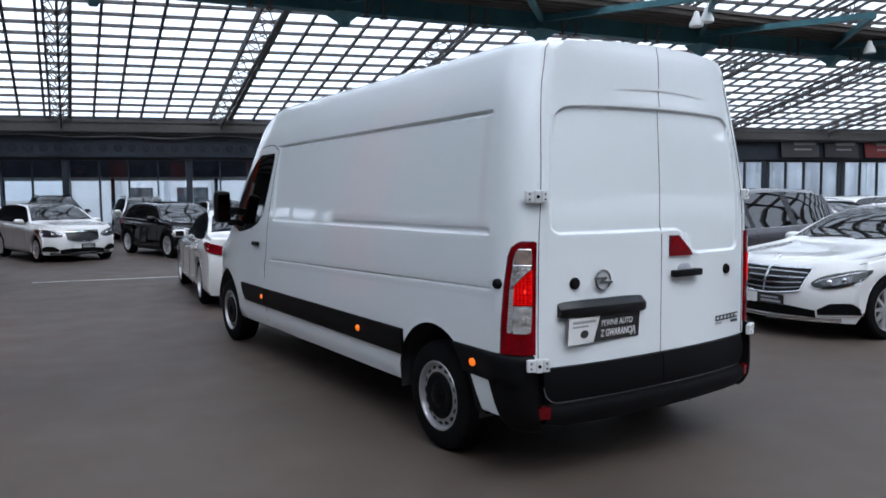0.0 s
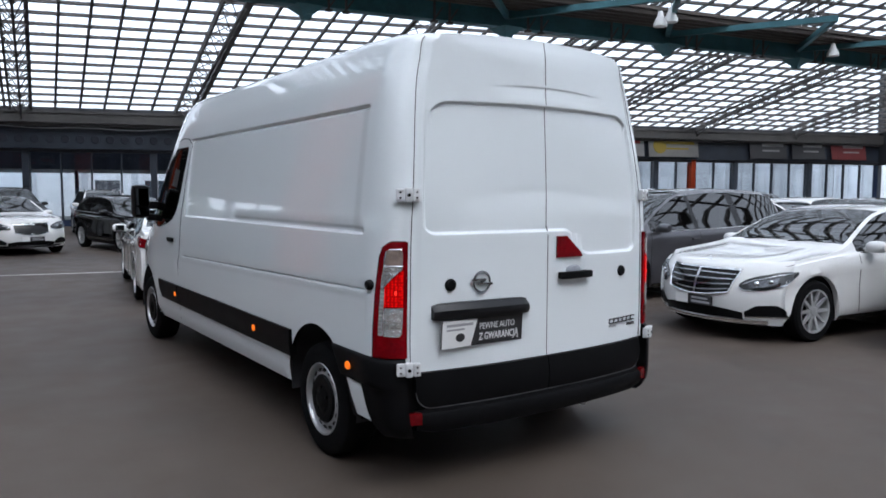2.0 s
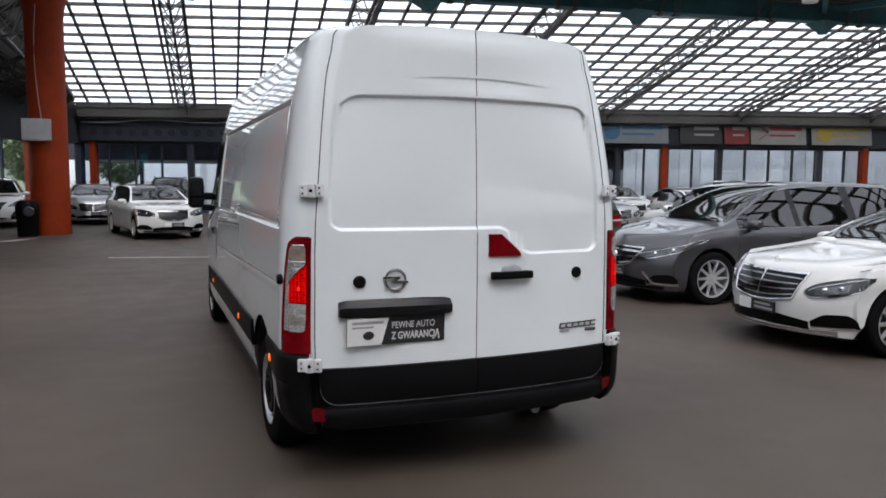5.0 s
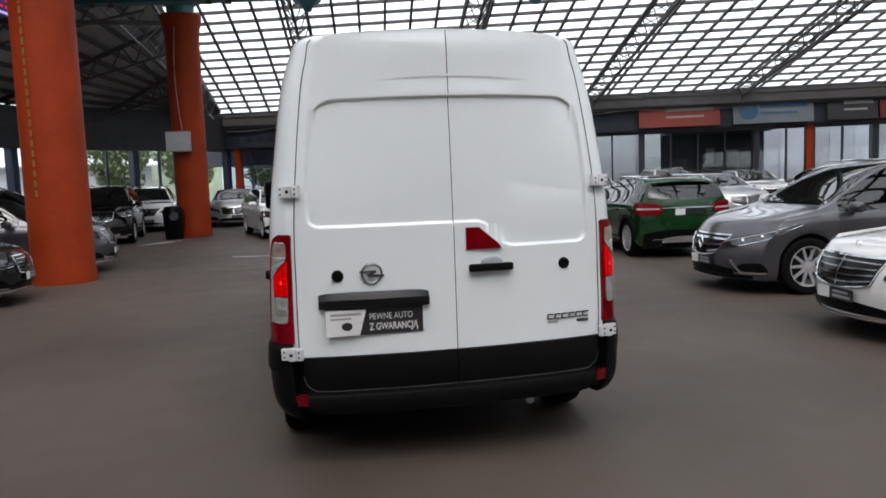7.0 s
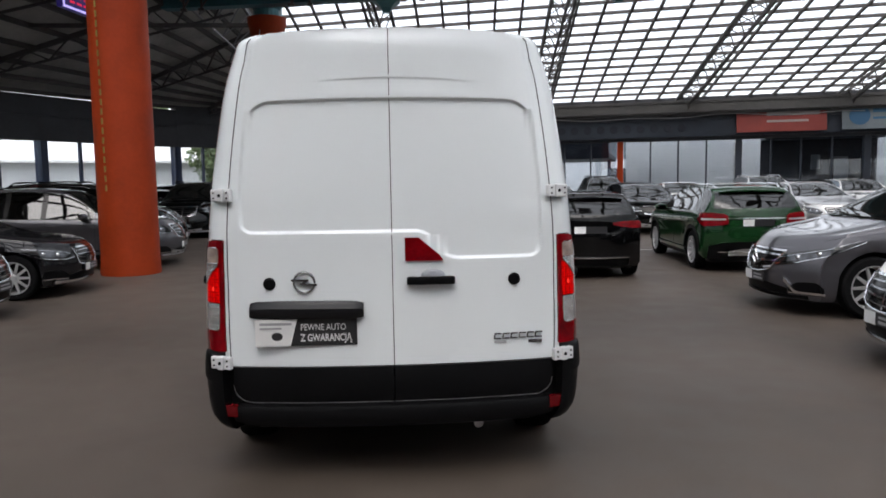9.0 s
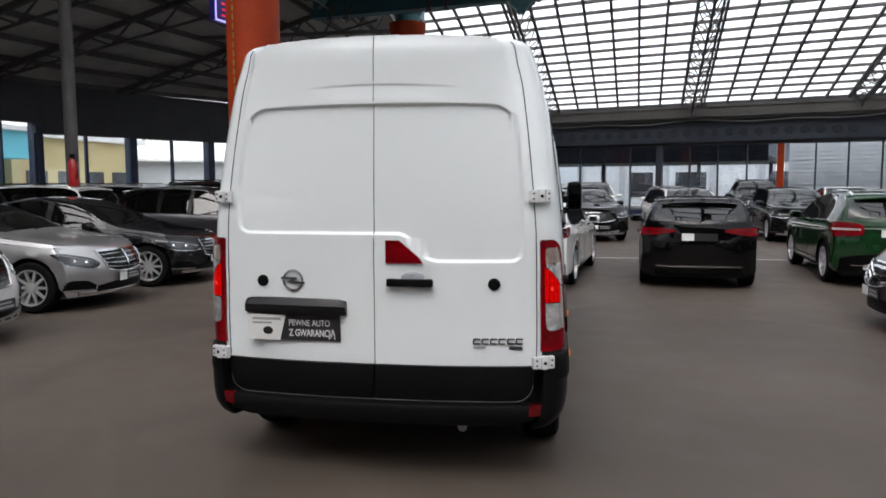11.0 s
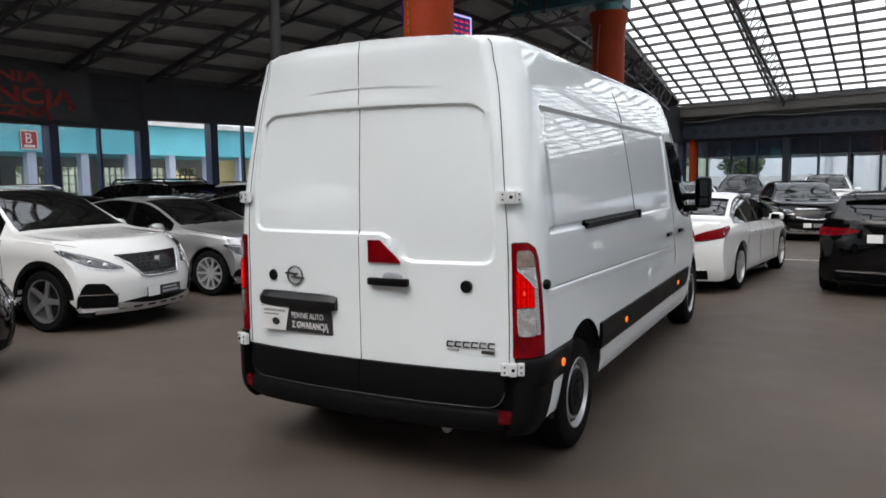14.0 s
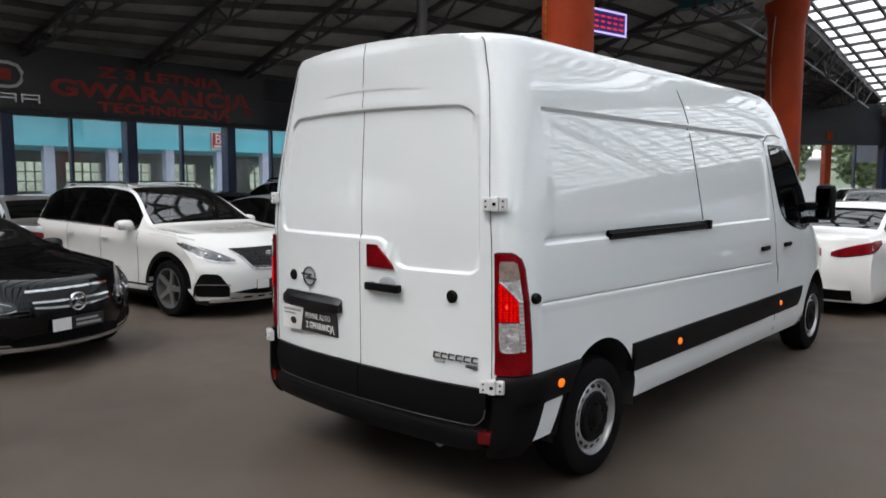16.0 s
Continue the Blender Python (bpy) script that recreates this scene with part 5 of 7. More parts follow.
# tail lamps
for s in (-1, 1):
    lamp_w = lambda z: lerp([(0.74, 0.192), (0.9, 0.187), (1.15, 0.168), (1.27, 0.152), (1.31, 0.142), (1.332, 0.126), (1.342, 0.108), (1.347, 0.09)], z)
    lamp = part("tail_lamp", slab(lambda t, z: (lambda pn: (pn[0] - Vector((s * 0.011 * (1 - smooth(0.0, 0.12, t)), 0, 0)), pn[1]))(corner_patch(s, t, z, lamp_w(z), 0.014 - 0.010 * smooth(0.92, 1.0, t))), [0, 0.05, 0.12, 0.25, 0.4, 0.55, 0.7, 0.82, 0.9, 0.95, 1.0], [0.742, 0.755, 0.83, 0.9, 1.0, 1.1, 1.2, 1.27, 1.31, 1.325, 1.335, 1.342, 1.347], 0.03), M_LAMPRED, van, "tall red and clear tail lamp")
    part("lamp_gasket", slab(lambda t, z: corner_patch(s, t, z, lamp_w(min(max(z, 0.742), 1.347)) + 0.005, 0.003), span(0, 1, 6), [0.738, 0.75, 0.9, 1.1, 1.27, 1.32, 1.342, 1.352], 0.02), M_SEAM, lamp)
    for nm, mat, pts in (
        ("smoked_lens", M_LAMPSMOKE, [(1.226, 0.05, 0.63), (1.26, 0.05, 0.63), (1.296, 0.06, 0.60), (1.308, 0.10, 0.52)]),
        ("clear_lens", M_LAMPCLEAR, [(1.113, 0.55, 0.67), (1.14, 0.40, 0.67), (1.18, 0.18, 0.66), (1.205, 0.06, 0.65), (1.222, 0.05, 0.64)]),
        ("lit_lens", M_LAMPLIT, [(1.012, 0.03, 0.50), (1.06, 0.03, 0.51), (1.115, 0.03, 0.51), (1.14, 0.03, 0.35), (1.18, 0.03, 0.14), (1.20, 0.03, 0.05)]),
        ("reversing_lens", M_LAMPCLEAR, [(0.857, 0.10, 0.46), (0.868, 0.04, 0.50), (0.93, 0.03, 0.50), (1.006, 0.03, 0.50)])):
        zz = [q[0] for q in pts]
        lo, hi = [(q[0], q[1]) for q in pts], [(q[0], q[2]) for q in pts]
        part(nm, slab(lambda t, z: corner_patch(s, lerp(lo, z) + t * (lerp(hi, z) - lerp(lo, z)), z, lamp_w(z), 0.018), span(0, 1, 5), zz, 0.006), mat, lamp)
    zz = span(0.862, 1.105, 24)
    part("ribbed_lens", slab(lambda t, z: corner_patch(s, 0.52 + 0.15 * t, z, lamp_w(z), 0.0195 - 0.0025 * (round((z - 0.862) / 0.010125) % 2)), span(0, 1, 3), zz, 0.008), M_LAMPRIB, lamp, smooth=False)
    for (t0, z0), (t1, z1) in (((0.05, 1.21), (0.53, 1.112)), ((0.53, 1.112), (0.67, 1.11)), ((0.63, 1.224), (0.05, 1.224)), ((0.63, 1.224), (0.61, 1.30)), ((0.52, 1.309), (0.08, 1.309))):
        pp = [corner_patch(s, t0 + (t1 - t0) * q, z0 + (z1 - z0) * q, lamp_w(z0 + (z1 - z0) * q), 0.0195)[0] for q in span(0, 1, 4)]
        part("chrome_trim", tube(pp, 0.0028, 5), M_CHROME, lamp)
    c, n = corner_patch(s, 0.2, 1.085, 0.16, 0.0185)
    part("bulb_glow", moved(lathe([(0.0, 0.003), (0.006, 0.002), (0.008, -0.004)], 12, "x"), Matrix.Translation(c) @ n.to_track_quat("X", "Z").to_matrix().to_4x4() @ Matrix.Diagonal((1, 1, 1.7, 1))), M_LAMPHOT, lamp)

# rear lamp triangle, handle, plate
part("high_brake_lamp", slab(lambda u, v: (Vector((0.068 + u * lerp([(0, 0.205), (0.25, 0.185), (1, 0.075)], v), rear_y(0.1, 1.2) - 0.012, 1.225 + 0.125 * v)), Vector((0, -1, 0))), span(0, 1, 5), [0, 0.06, 0.25, 0.5, 0.75, 1.0], 0.03), M_LAMPRED, DOOR_R, "red triangular lamp")
yh = rear_y(0.2, 1.12)
part("door_handle", join(box(0.075, 0.335, yh - 0.05, yh - 0.018, 1.098, 1.142, 0.012), box(0.085, 0.125, yh - 0.03, yh + 0.02, 1.10, 1.14, 0.008), box(0.285, 0.325, yh - 0.03, yh + 0.02, 1.10, 1.14, 0.008)), M_PLASTIC, DOOR_R, "black bar handle")
part("handle_cup", moved(lathe([(0.0, -0.012), (0.05, -0.010), (0.072, 0.002), (0.078, 0.02)], 24), Matrix.Translation((0.215, yh + 0.0, 1.135)) @ Matrix.Diagonal((1, 1, 0.65, 1))), material("grey_handle_cup", (0.30, 0.32, 0.35), 0.3, coat=0.8), DOOR_R)
yp = rear_y(-0.46, 0.97)
part("plate_lamp_bar", slab(lambda u, v: (lambda x, e: (Vector((x, rear_y(x, 0.97) - 0.052 + 0.03 * smooth(0.55, 1.0, v) + 0.022 * e ** 6 + 0.008 * (1 - smooth(0.0, 0.15, v)), 0.974 + (v - 0.5) * 0.092 * (1 - 0.22 * e ** 10) - 0.006 * e ** 8)), Vector((0, -1, 0))))(-0.465 + 0.307 * u, abs(u)), [-1, -0.985, -0.96, -0.92, -0.85, -0.5, 0, 0.5, 0.85, 0.92, 0.96, 0.985, 1], [0, 0.05, 0.15, 0.4, 0.6, 0.75, 0.88, 1.0], 0.06), M_GLOSSPLASTIC, DOOR_L, "glossy black plate lamp bar")
tilt = Matrix.Translation((-0.468, yp - 0.014, 0.852)) @ Matrix.Rotation(radians(-1.2), 4, "Z") @ Matrix.Rotation(radians(4), 4, "X")
plate = part("dealer_plate", moved(box(-0.272, 0.272, -0.006, 0.004, -0.074, 0.074, 0.003), tilt), M_PLATEBLACK, DOOR_L, "black and white dealer plate", smooth=False)
part("white_field", ([tuple(tilt @ Vector(p)) for p in ((-0.271, -0.0085, -0.073), (-0.085, -0.0085, -0.073), (-0.045, -0.0085, 0.073), (-0.271, -0.0085, 0.073), (-0.271, -0.006, -0.073), (-0.085, -0.006, -0.073), (-0.045, -0.006, 0.073), (-0.271, -0.006, 0.073))], [(0, 1, 2, 3), (0, 4, 5, 1), (1, 5, 6, 2), (2, 6, 7, 3), (3, 7, 4, 0)]), M_PLATEWHITE, plate, smooth=False)
for x0, x1, z0, z1 in ((-0.245, -0.075, 0.042, 0.056), (-0.245, -0.13, 0.02, 0.03)):
    part("lettering_bar", moved(box(x0, x1, -0.0105, -0.009, z0, z1), tilt), M_TEXTGREY, plate, smooth=False)
part("emblem", moved(lathe([(0.0, -0.0105), (0.026, -0.0105), (0.028, -0.009)], 10), tilt @ Matrix.Translation((-0.155, 0, -0.02)) @ Matrix.Diagonal((1.1, 1, 0.85, 1))), M_PLATEBLACK, plate, smooth=False)
text_part("lettering", "PEWNE AUTO", 0.05, M_TEXTWHITE, plate, tilt @ Matrix.Translation((-0.03, -0.007, 0.012)) @ Matrix.Rotation(radians(90), 4, "X"), 0.001, 0.24)
text_part("lettering", "Z GWARANCJ\u0104", 0.056, M_TEXTWHITE, plate, tilt @ Matrix.Translation((-0.03, -0.007, -0.048)) @ Matrix.Rotation(radians(90), 4, "X"), 0.001, 0.275, 0.022)

# round emblem and badge, as plain shapes
ye = rear_y(-0.472, 1.105)
badge_ring = []
for i in range(28):
    a = 2 * math.pi * i / 28
    badge_ring.append((-0.472 + 0.055 * math.cos(a), ye - 0.008, 1.119 + 0.055 * math.sin(a)))
part("emblem", join(tube(badge_ring + badge_ring[:2], 0.006), bar((-0.540, ye - 0.012, 1.132), (-0.448, ye - 0.012, 1.130), 0.012, 0.010, (0, 1, 0)), bar((-0.450, ye - 0.012, 1.132), (-0.494, ye - 0.012, 1.108), 0.012, 0.009, (0, 1, 0)), bar((-0.496, ye - 0.012, 1.110), (-0.404, ye - 0.012, 1.106), 0.012, 0.010, (0, 1, 0))), M_BADGE, DOOR_L, "grey chrome ring emblem")
yb = rear_y(0.68, 0.8)
for k in range(6):
    x0 = 0.545 + k * 0.046
    yk = rear_y(x0 + 0.02, 0.8)
    part("badge_bar", join(bar((x0, yk - 0.004, 0.785), (x0 + 0.040, yk - 0.004, 0.785), 0.008, 0.007), bar((x0 + 0.003, yk - 0.004, 0.785), (x0 + 0.008, yk - 0.004, 0.812), 0.008, 0.008, (0, 1, 0)), bar((x0 + 0.005, yk - 0.004, 0.811), (x0 + 0.042, yk - 0.004, 0.811), 0.008, 0.007)), M_BADGE, DOOR_R, "chrome badge bar", smooth=False)
part("badge_bar", box(0.735, 0.815, rear_y(0.77, 0.76) - 0.005, rear_y(0.77, 0.76) + 0.004, 0.752, 0.770, 0.002), M_BADGE, DOOR_R, "chrome badge bar")
part("badge_bar", box(0.548, 0.615, rear_y(0.58, 0.76) - 0.004, rear_y(0.58, 0.76) + 0.004, 0.758, 0.772, 0.002), M_TEXTGREY, DOOR_R, "grey badge bar")

# sliding door rail, seams and handles on the right side; cab doors on both
part("slide_rail", join(slab(lambda y, z: (Vector((van_x(y, z, 0.016)[0], y, z)), Vector((1, 0, 0))), span(0.955, 2.36, 8), [1.366, 1.372, 1.415, 1.42], 0.03), box(1.01, 1.045, 0.955, 2.30, 1.384, 1.402)), M_PLASTIC, van, "black sliding door rail")
part("rail_end", box(1.0, 1.05, 2.34, 2.385, 1.36, 1.425, 0.008), M_PLASTIC, van)
side_n = (1, 0, 0.1)
seam([((van_x(2.27, z)[0] + 0.0005, lerp([(1.42, 2.31), (2.0, 2.22), (2.3, 2.12)], z), z), side_n) for z in span(1.43, 2.32, 24)], 0.010)
for s in (-1, 1):
    nn = (s, 0, 0.1)
    seam([((s * (van_x(yy, z)[0] + 0.0005), yy, z), nn) for z, yy in ((0.40, 3.885), (0.55, 3.885), (0.95, 3.90), (1.0, 3.86), (1.03, 3.845), (1.3, 3.82), (1.5, 3.78), (1.8, 3.73), (2.02, 3.68))], 0.008)
    seam([((s * (van_x(yy, z)[0] + 0.0008), yy, z), nn) for yy, z in ((3.68, 2.03), (3.8, 2.085), (4.0, 2.10), (4.15, 2.08))], 0.008)
    yr = [(1.255, 4.60), (1.29, 4.30), (1.34, 4.12), (1.42, 4.0), (1.5, 3.945), (1.7, 3.87), (1.95, 3.79), (2.0, 3.80)]
    yf = [(1.255, 4.66), (1.30, 4.98), (1.45, 4.86), (1.6, 4.74), (1.8, 4.53), (1.95, 4.30), (2.0, 4.15)]
    part("window_frame", slab(lambda u, z: (lambda y: (Vector((s * van_x(y, z, 0.003)[0], y, z)), Vector((s, 0, 0))))(lerp(yr, z) - 0.02 + u * (lerp(yf, z) - lerp(yr, z) + 0.05)), span(0, 1, 8), [1.245, 1.29, 1.34, 1.42, 1.5, 1.6, 1.7, 1.8, 1.9, 1.97, 2.012], 0.01), M_GLOSSBLACK, van, "black window surround")
    part("cab_window", slab(lambda u, z: (lambda y: (Vector((s * van_x(y, z, 0.007)[0], y, z)), Vector((s, 0, 0))))(lerp(yr, z) + u * (lerp(yf, z) - lerp(yr, z))), span(0, 1, 8), [1.27, 1.29, 1.34, 1.42, 1.5, 1.6, 1.7, 1.8, 1.9, 1.985], 0.003), M_GLASS_DARK, van, "dark cab door glass")
    for y in ((3.52, 4.10) if s > 0 else (4.10,)):
        p = van_x(y, 1.145)
        x = s * (p[0] + 0.03)
        part("side_handle", join(box(min(x, x - s * 0.022), max(x, x - s * 0.022), y - 0.09, y + 0.09, 1.125, 1.163, 0.008), box(min(x, s * (p[0] - 0.01)), max(x, s * (p[0] - 0.01)), y + 0.05, y + 0.085, 1.13, 1.158, 0.005)), M_PLASTIC, van, "black door handle")
    mir = part("mirror", join(box(*sorted((s * 1.07, s * 1.24)), 4.75, 4.90, 1.33, 1.67, 0.055), box(*sorted((s * 0.97, s * 1.10)), 4.78, 4.88, 1.42, 1.50, 0.02), box(*sorted((s * 0.97, s * 1.10)), 4.77, 4.87, 1.30, 1.37, 0.02)), M_PLASTIC, van, "black door mirror")
    part("mirror_glass", join(box(*sorted((s * 1.095, s * 1.215)), 4.742, 4.752, 1.46, 1.63), box(*sorted((s * 1.095, s * 1.215)), 4.742, 4.752, 1.365, 1.445)), M_MIRROR, mir, smooth=False)

part("windscreen", slab(lambda x, t: (Vector((x * (0.78 - 0.10 * t), 5.30 - 0.98 * t - 0.12 * x * x, 1.33 + 1.02 * t + 0.03)), Vector((0, 0.7, 0.7))), span(-1, 1, 8), span(0, 1, 4), 0.01), M_GLASS_DARK, van)
part("underbody", join(box(-0.86, 0.86, 0.12, 5.85, 0.40, 0.56, 0.03), box(-0.55, 0.55, 0.25, 1.6, 0.24, 0.42, 0.06), box(-0.7, 0.7, 0.80, 0.92, 0.30, 0.40, 0.02)), M_UNDER, van)
part("exhaust_pipe", tube([(0.46, 0.9, 0.30), (0.46, 0.3, 0.285), (0.47, 0.12, 0.27)], 0.028), M_STEEL, van, "steel exhaust pipe")


def van_wheel(x, y, s):
    w = part("wheel", moved(lathe([(0.20, -0.115), (0.30, -0.118), (0.333, -0.10), (0.345, -0.07), (0.346, 0.0), (0.345, 0.07), (0.333, 0.10), (0.30, 0.118), (0.222, 0.112), (0.214, 0.10)], 44, "x"), Matrix.Translation((x, y, WR)) @ Matrix.Diagonal((s, 1, 1, 1))), M_RUBBER, van, "black tyre on a steel wheel")
    at = Matrix.Translation((x, y, WR)) @ Matrix.Diagonal((s, 1, 1, 1))
    part("rim", moved(lathe([(0.206, 0.10), (0.221, 0.108), (0.217, 0.115), (0.208, 0.112), (0.203, 0.098), (0.198, 0.080), (0.192, 0.078), (0.172, 0.090), (0.150, 0.096), (0.10, 0.088), (0.0, 0.08)], 48, "x"), at), M_STEEL, w)
    part("hub_cap", moved(lathe([(0.147, 0.085), (0.148, 0.101), (0.138, 0.110), (0.105, 0.112), (0.09, 0.108), (0.07, 0.112), (0.045, 0.126), (0.02, 0.130), (0.0, 0.130)], 36, "x"), at), M_PLASTIC, w, "dark hub cap")
    for k in range(16):
        a = 2 * math.pi * k / 16
        part("rim_hole", moved(lathe([(0.0, 0.004), (0.0135, 0.004), (0.0145, -0.008)], 10, "x"), Matrix.Translation((x + s * 0.0885, y + 0.1765 * math.cos(a), WR + 0.1765 * math.sin(a))) @ Matrix.Rotation(a, 4, "X") @ Matrix.Rotation(s * radians(29), 4, "Z") @ Matrix.Diagonal((s, 0.85, 1.35, 1))), M_UNDER, w, smooth=False)
    for k in range(5):
        a = 2 * math.pi * k / 5 + 0.3
        part("wheel_nut", moved(lathe([(0.0, 0.010), (0.010, 0.008), (0.011, -0.004)], 6, "x"), Matrix.Translation((x + s * 0.112, y + 0.075 * math.cos(a), WR + 0.075 * math.sin(a))) @ Matrix.Diagonal((s, 1, 1, 1))), M_PLASTIC, w, smooth=False)


for s in (-1, 1):
    van_wheel(s * 0.892, AX_R, s)
    van_wheel(s * 0.878, AX_F, s)


# ---------------------------------------------------------------- parked cars
def car(name, m, label, coat, L, W, H, wb, fo, hood=(0.74, 0.98), cowl=0.62, roof=(0.05, 1.5), tail=(0.95, 0.95), rear="sedan", rim=M_ALLOY, spokes=10, wheel=0.33, cladding=False, rails=False, grille="bars", side_glass=M_GLASS_DARK, lamp_h=0.13, group="parked cars", detail=True, belt_lift=0.0, lamp_f=0.075, fog_h=0.10, lens=M_LAMPRED, tail_q=0.52, lamp=None, tlamp=None, mouth=None, paper=False):
    """A parked car with its nose along +x and the middle of its wheelbase at the origin.

    hood: heights of the bonnet edge and the cowl; cowl: its distance behind the front axle; roof: behind the cowl
    where the roof begins (plus 0.75) and its length; tail: heights of the rear glass foot and of the boot edge."""
    ob = empty(name, m, label, "car", group)
    xf, xr = wb / 2 + fo, -(L - wb / 2 - fo)
    axf, axr = wb / 2, -wb / 2
    hw = W / 2
    xc = axf - cowl
    xrf = xc - 0.78 - roof[0]
    xrr = xrf - roof[1]
    if rear == "sedan":
        xg = xrr - 0.75
        top = [(xr, tail[1] - 0.05), (xr + 0.05, tail[1]), (xg, tail[0] + 0.03), (xg + 0.08, tail[0] + 0.06), (xrr, H - 0.07), ((xrf + xrr) / 2, H), (xrf, H - 0.05), (xc + 0.06, hood[1] + 0.02), (xc + 0.16, hood[1] - 0.01), (xf - 0.35, hood[0] + 0.07), (xf - 0.08, hood[0]), (xf, hood[0] - 0.08)]
    else:
        xg = xr + 0.10
        top = [(xr, tail[0] - 0.02), (xr + 0.08, tail[0] + 0.04), (xr + 0.38, H - 0.13), (xr + 0.5, H - 0.07), (xrr, H - 0.03), ((xrf + xrr) / 2, H), (xrf, H - 0.05), (xc + 0.06, hood[1] + 0.02), (xc + 0.16, hood[1] - 0.01), (xf - 0.35, hood[0] + 0.07), (xf - 0.08, hood[0]), (xf, hood[0] - 0.08)]
    b0 = hood[1] - 0.055 + belt_lift
    belt = [(xr, min(tail[1], b0 + 0.05) - 0.03), (xr + 0.25, b0 + 0.045), (0.0, b0), (xc, b0 - 0.02), (xf - 0.35, hood[0] + 0.01), (xf, hood[0] - 0.10)]
    sill = 0.24 if cladding else 0.20

    def plan(x):
        f, r = max(0.0, (x - (axf - 0.1)) / (xf - axf + 0.1)), max(0.0, ((axr + 0.1) - x) / (axr + 0.1 - xr))
        return hw * (1 - 0.10 * f ** 2.4 - 0.09 * r ** 2.4)

    def nose(y, z):
        k = min(1.0, abs(y) / (hw * 0.92))
        return xf - 0.36 * k ** 2.4 - (0.17 if z > 0.5 else 0.07) * ((z - 0.50) / 0.35) ** 2

    def stern(y, z):
        k = min(1.0, abs(y) / (hw * 0.92))
        return xr + 0.22 * k ** 2.8 + (0.045 * max(0.0, (z - 0.62) / 0.4) ** 2 if z > 0.62 else 0.06 * ((z - 0.62) / 0.3) ** 2)

    arch = wheel + 0.055

    def bottom(x):
        b = sill
        for c in (axf, axr):
            if abs(x - c) < arch:
                b = max(b, wheel + math.sqrt(arch * arch - (x - c) ** 2))
        return b

    def section(x):
        w, zt, zb, bt = plan(x), ease(top, x), bottom(x), ease(belt, x)
        bt = min(bt, zt - 0.012)
        hc = zt - bt
        ye = max(0.50 * w, w * 0.955 - 0.49 * hc)
        ze = bt + hc * (0.90 if hc > 0.2 else 0.8)
        mid = 0.5 * (sill + bt)
        pts = [(w * 0.93, sill), (w * 0.985, sill + 0.07), (w * 0.99, 0.36), (w * 0.982, mid), (w * 0.988, bt - 0.20), (w * 1.004, bt - 0.125), (w * 0.980, bt - 0.05), (w * 0.962, bt), (w * 0.945, bt + 0.02 * min(1, hc * 6))]
        for t in (0.2, 0.5, 0.8):
            pts.append((w * 0.94 + (ye - w * 0.94) * t ** 1.08, bt + (ze - bt) * t + 0.005))
        dome = 0.016 * smooth(xc + 0.05, xc + 0.35, x) * (1 - 0.6 * smooth(xf - 0.5, xf, x))
        pts.append((ye, ze))
        for f, g in ((0.93, 0.45), (0.87, 0.60), (0.80, 0.72), (0.75, 0.77), (0.70, 0.81), (0.5, 0.93), (0.22, 0.995), (0.0, 1.0)):
            pts.append((ye * f, ze + (zt - ze) * g - dome * smooth(0.70, 0.80, f) * (1 - smooth(0.90, 1.0, f))))
        out = []
        low = zb
        for j, (y, z) in enumerate(pts):
            z = max(z, low)
            if j < 8:
                low = z + 0.0
            out.append((y, z))
        return out

    xs = set(span(xr + 0.01, xf - 0.01, 44))
    for c in (axf, axr):
        xs.update(span(c - arch, c + arch, 16))
    for q in (xc + 0.06, xrf, xrr, xg, xr + 0.08, xr + 0.38, xr + 0.03, xf - 0.03, xf - 0.08):
        xs.add(q)
    xs = sorted(xs)
    secs = [section(x) for x in xs]
    n = len(secs[0])
    V = {1: [], -1: []}
    for x, sc in zip(xs, secs):
        for s in (1, -1):
            V[s].append([(max(min(x, nose(y, z)), stern(y, z)), s * y, z) for y, z in sc])
    # sort the quads into paint, side glass, screens
    xd = xr + (0.62 if rear == "sedan" else 0.30)
    pillars = [xc - 1.02 - roof[0] * 0.5, axr + 0.42]
    groups = {"body": [], "windscreen": [], "rear_window": [], "side_window_1": [], "side_window_-1": [], "pillar_1_0": [], "pillar_-1_0": [], "pillar_1_1": [], "pillar_-1_1": []}
    for s in (1, -1):
        for i in range(len(xs) - 1):
            xm = (xs[i] + xs[i + 1]) / 2
            for j in range(n - 1):
                q = [V[s][i][j], V[s][i + 1][j], V[s][i + 1][j + 1], V[s][i][j + 1]]
                zm, zt, bt = sum(p[2] for p in q) / 4, ease(top, xm), ease(belt, xm)
                key = "body"
                if 8 <= j <= 11 and zt - bt > 0.16 and xm < xc - 0.12 and xm > (xg + 0.16 if rear == "sedan" else xr + 0.30):
                    key = "side_window_" + str(s)
                    for np_, p in enumerate(pillars):
                        if abs(xm - p) < 0.055:
                            key = "pillar_" + str(s) + "_" + str(np_)
                elif j >= 13 and xrf + 0.03 < xm < xc + 0.03:
                    key = "windscreen"
                elif j >= 13 and rear == "sedan" and xg + 0.06 < xm < xrr - 0.04:
                    key = "rear_window"
                elif j >= 13 and rear != "sedan" and xr + 0.09 < xm < xr + 0.40:
                    key = "rear_window"
                groups[key].append(q)

    def quads(qs):
        v, f = [], []
        for q in qs:
            f.append((len(v), len(v) + 1, len(v) + 2, len(v) + 3))
            v += q
        return v, f

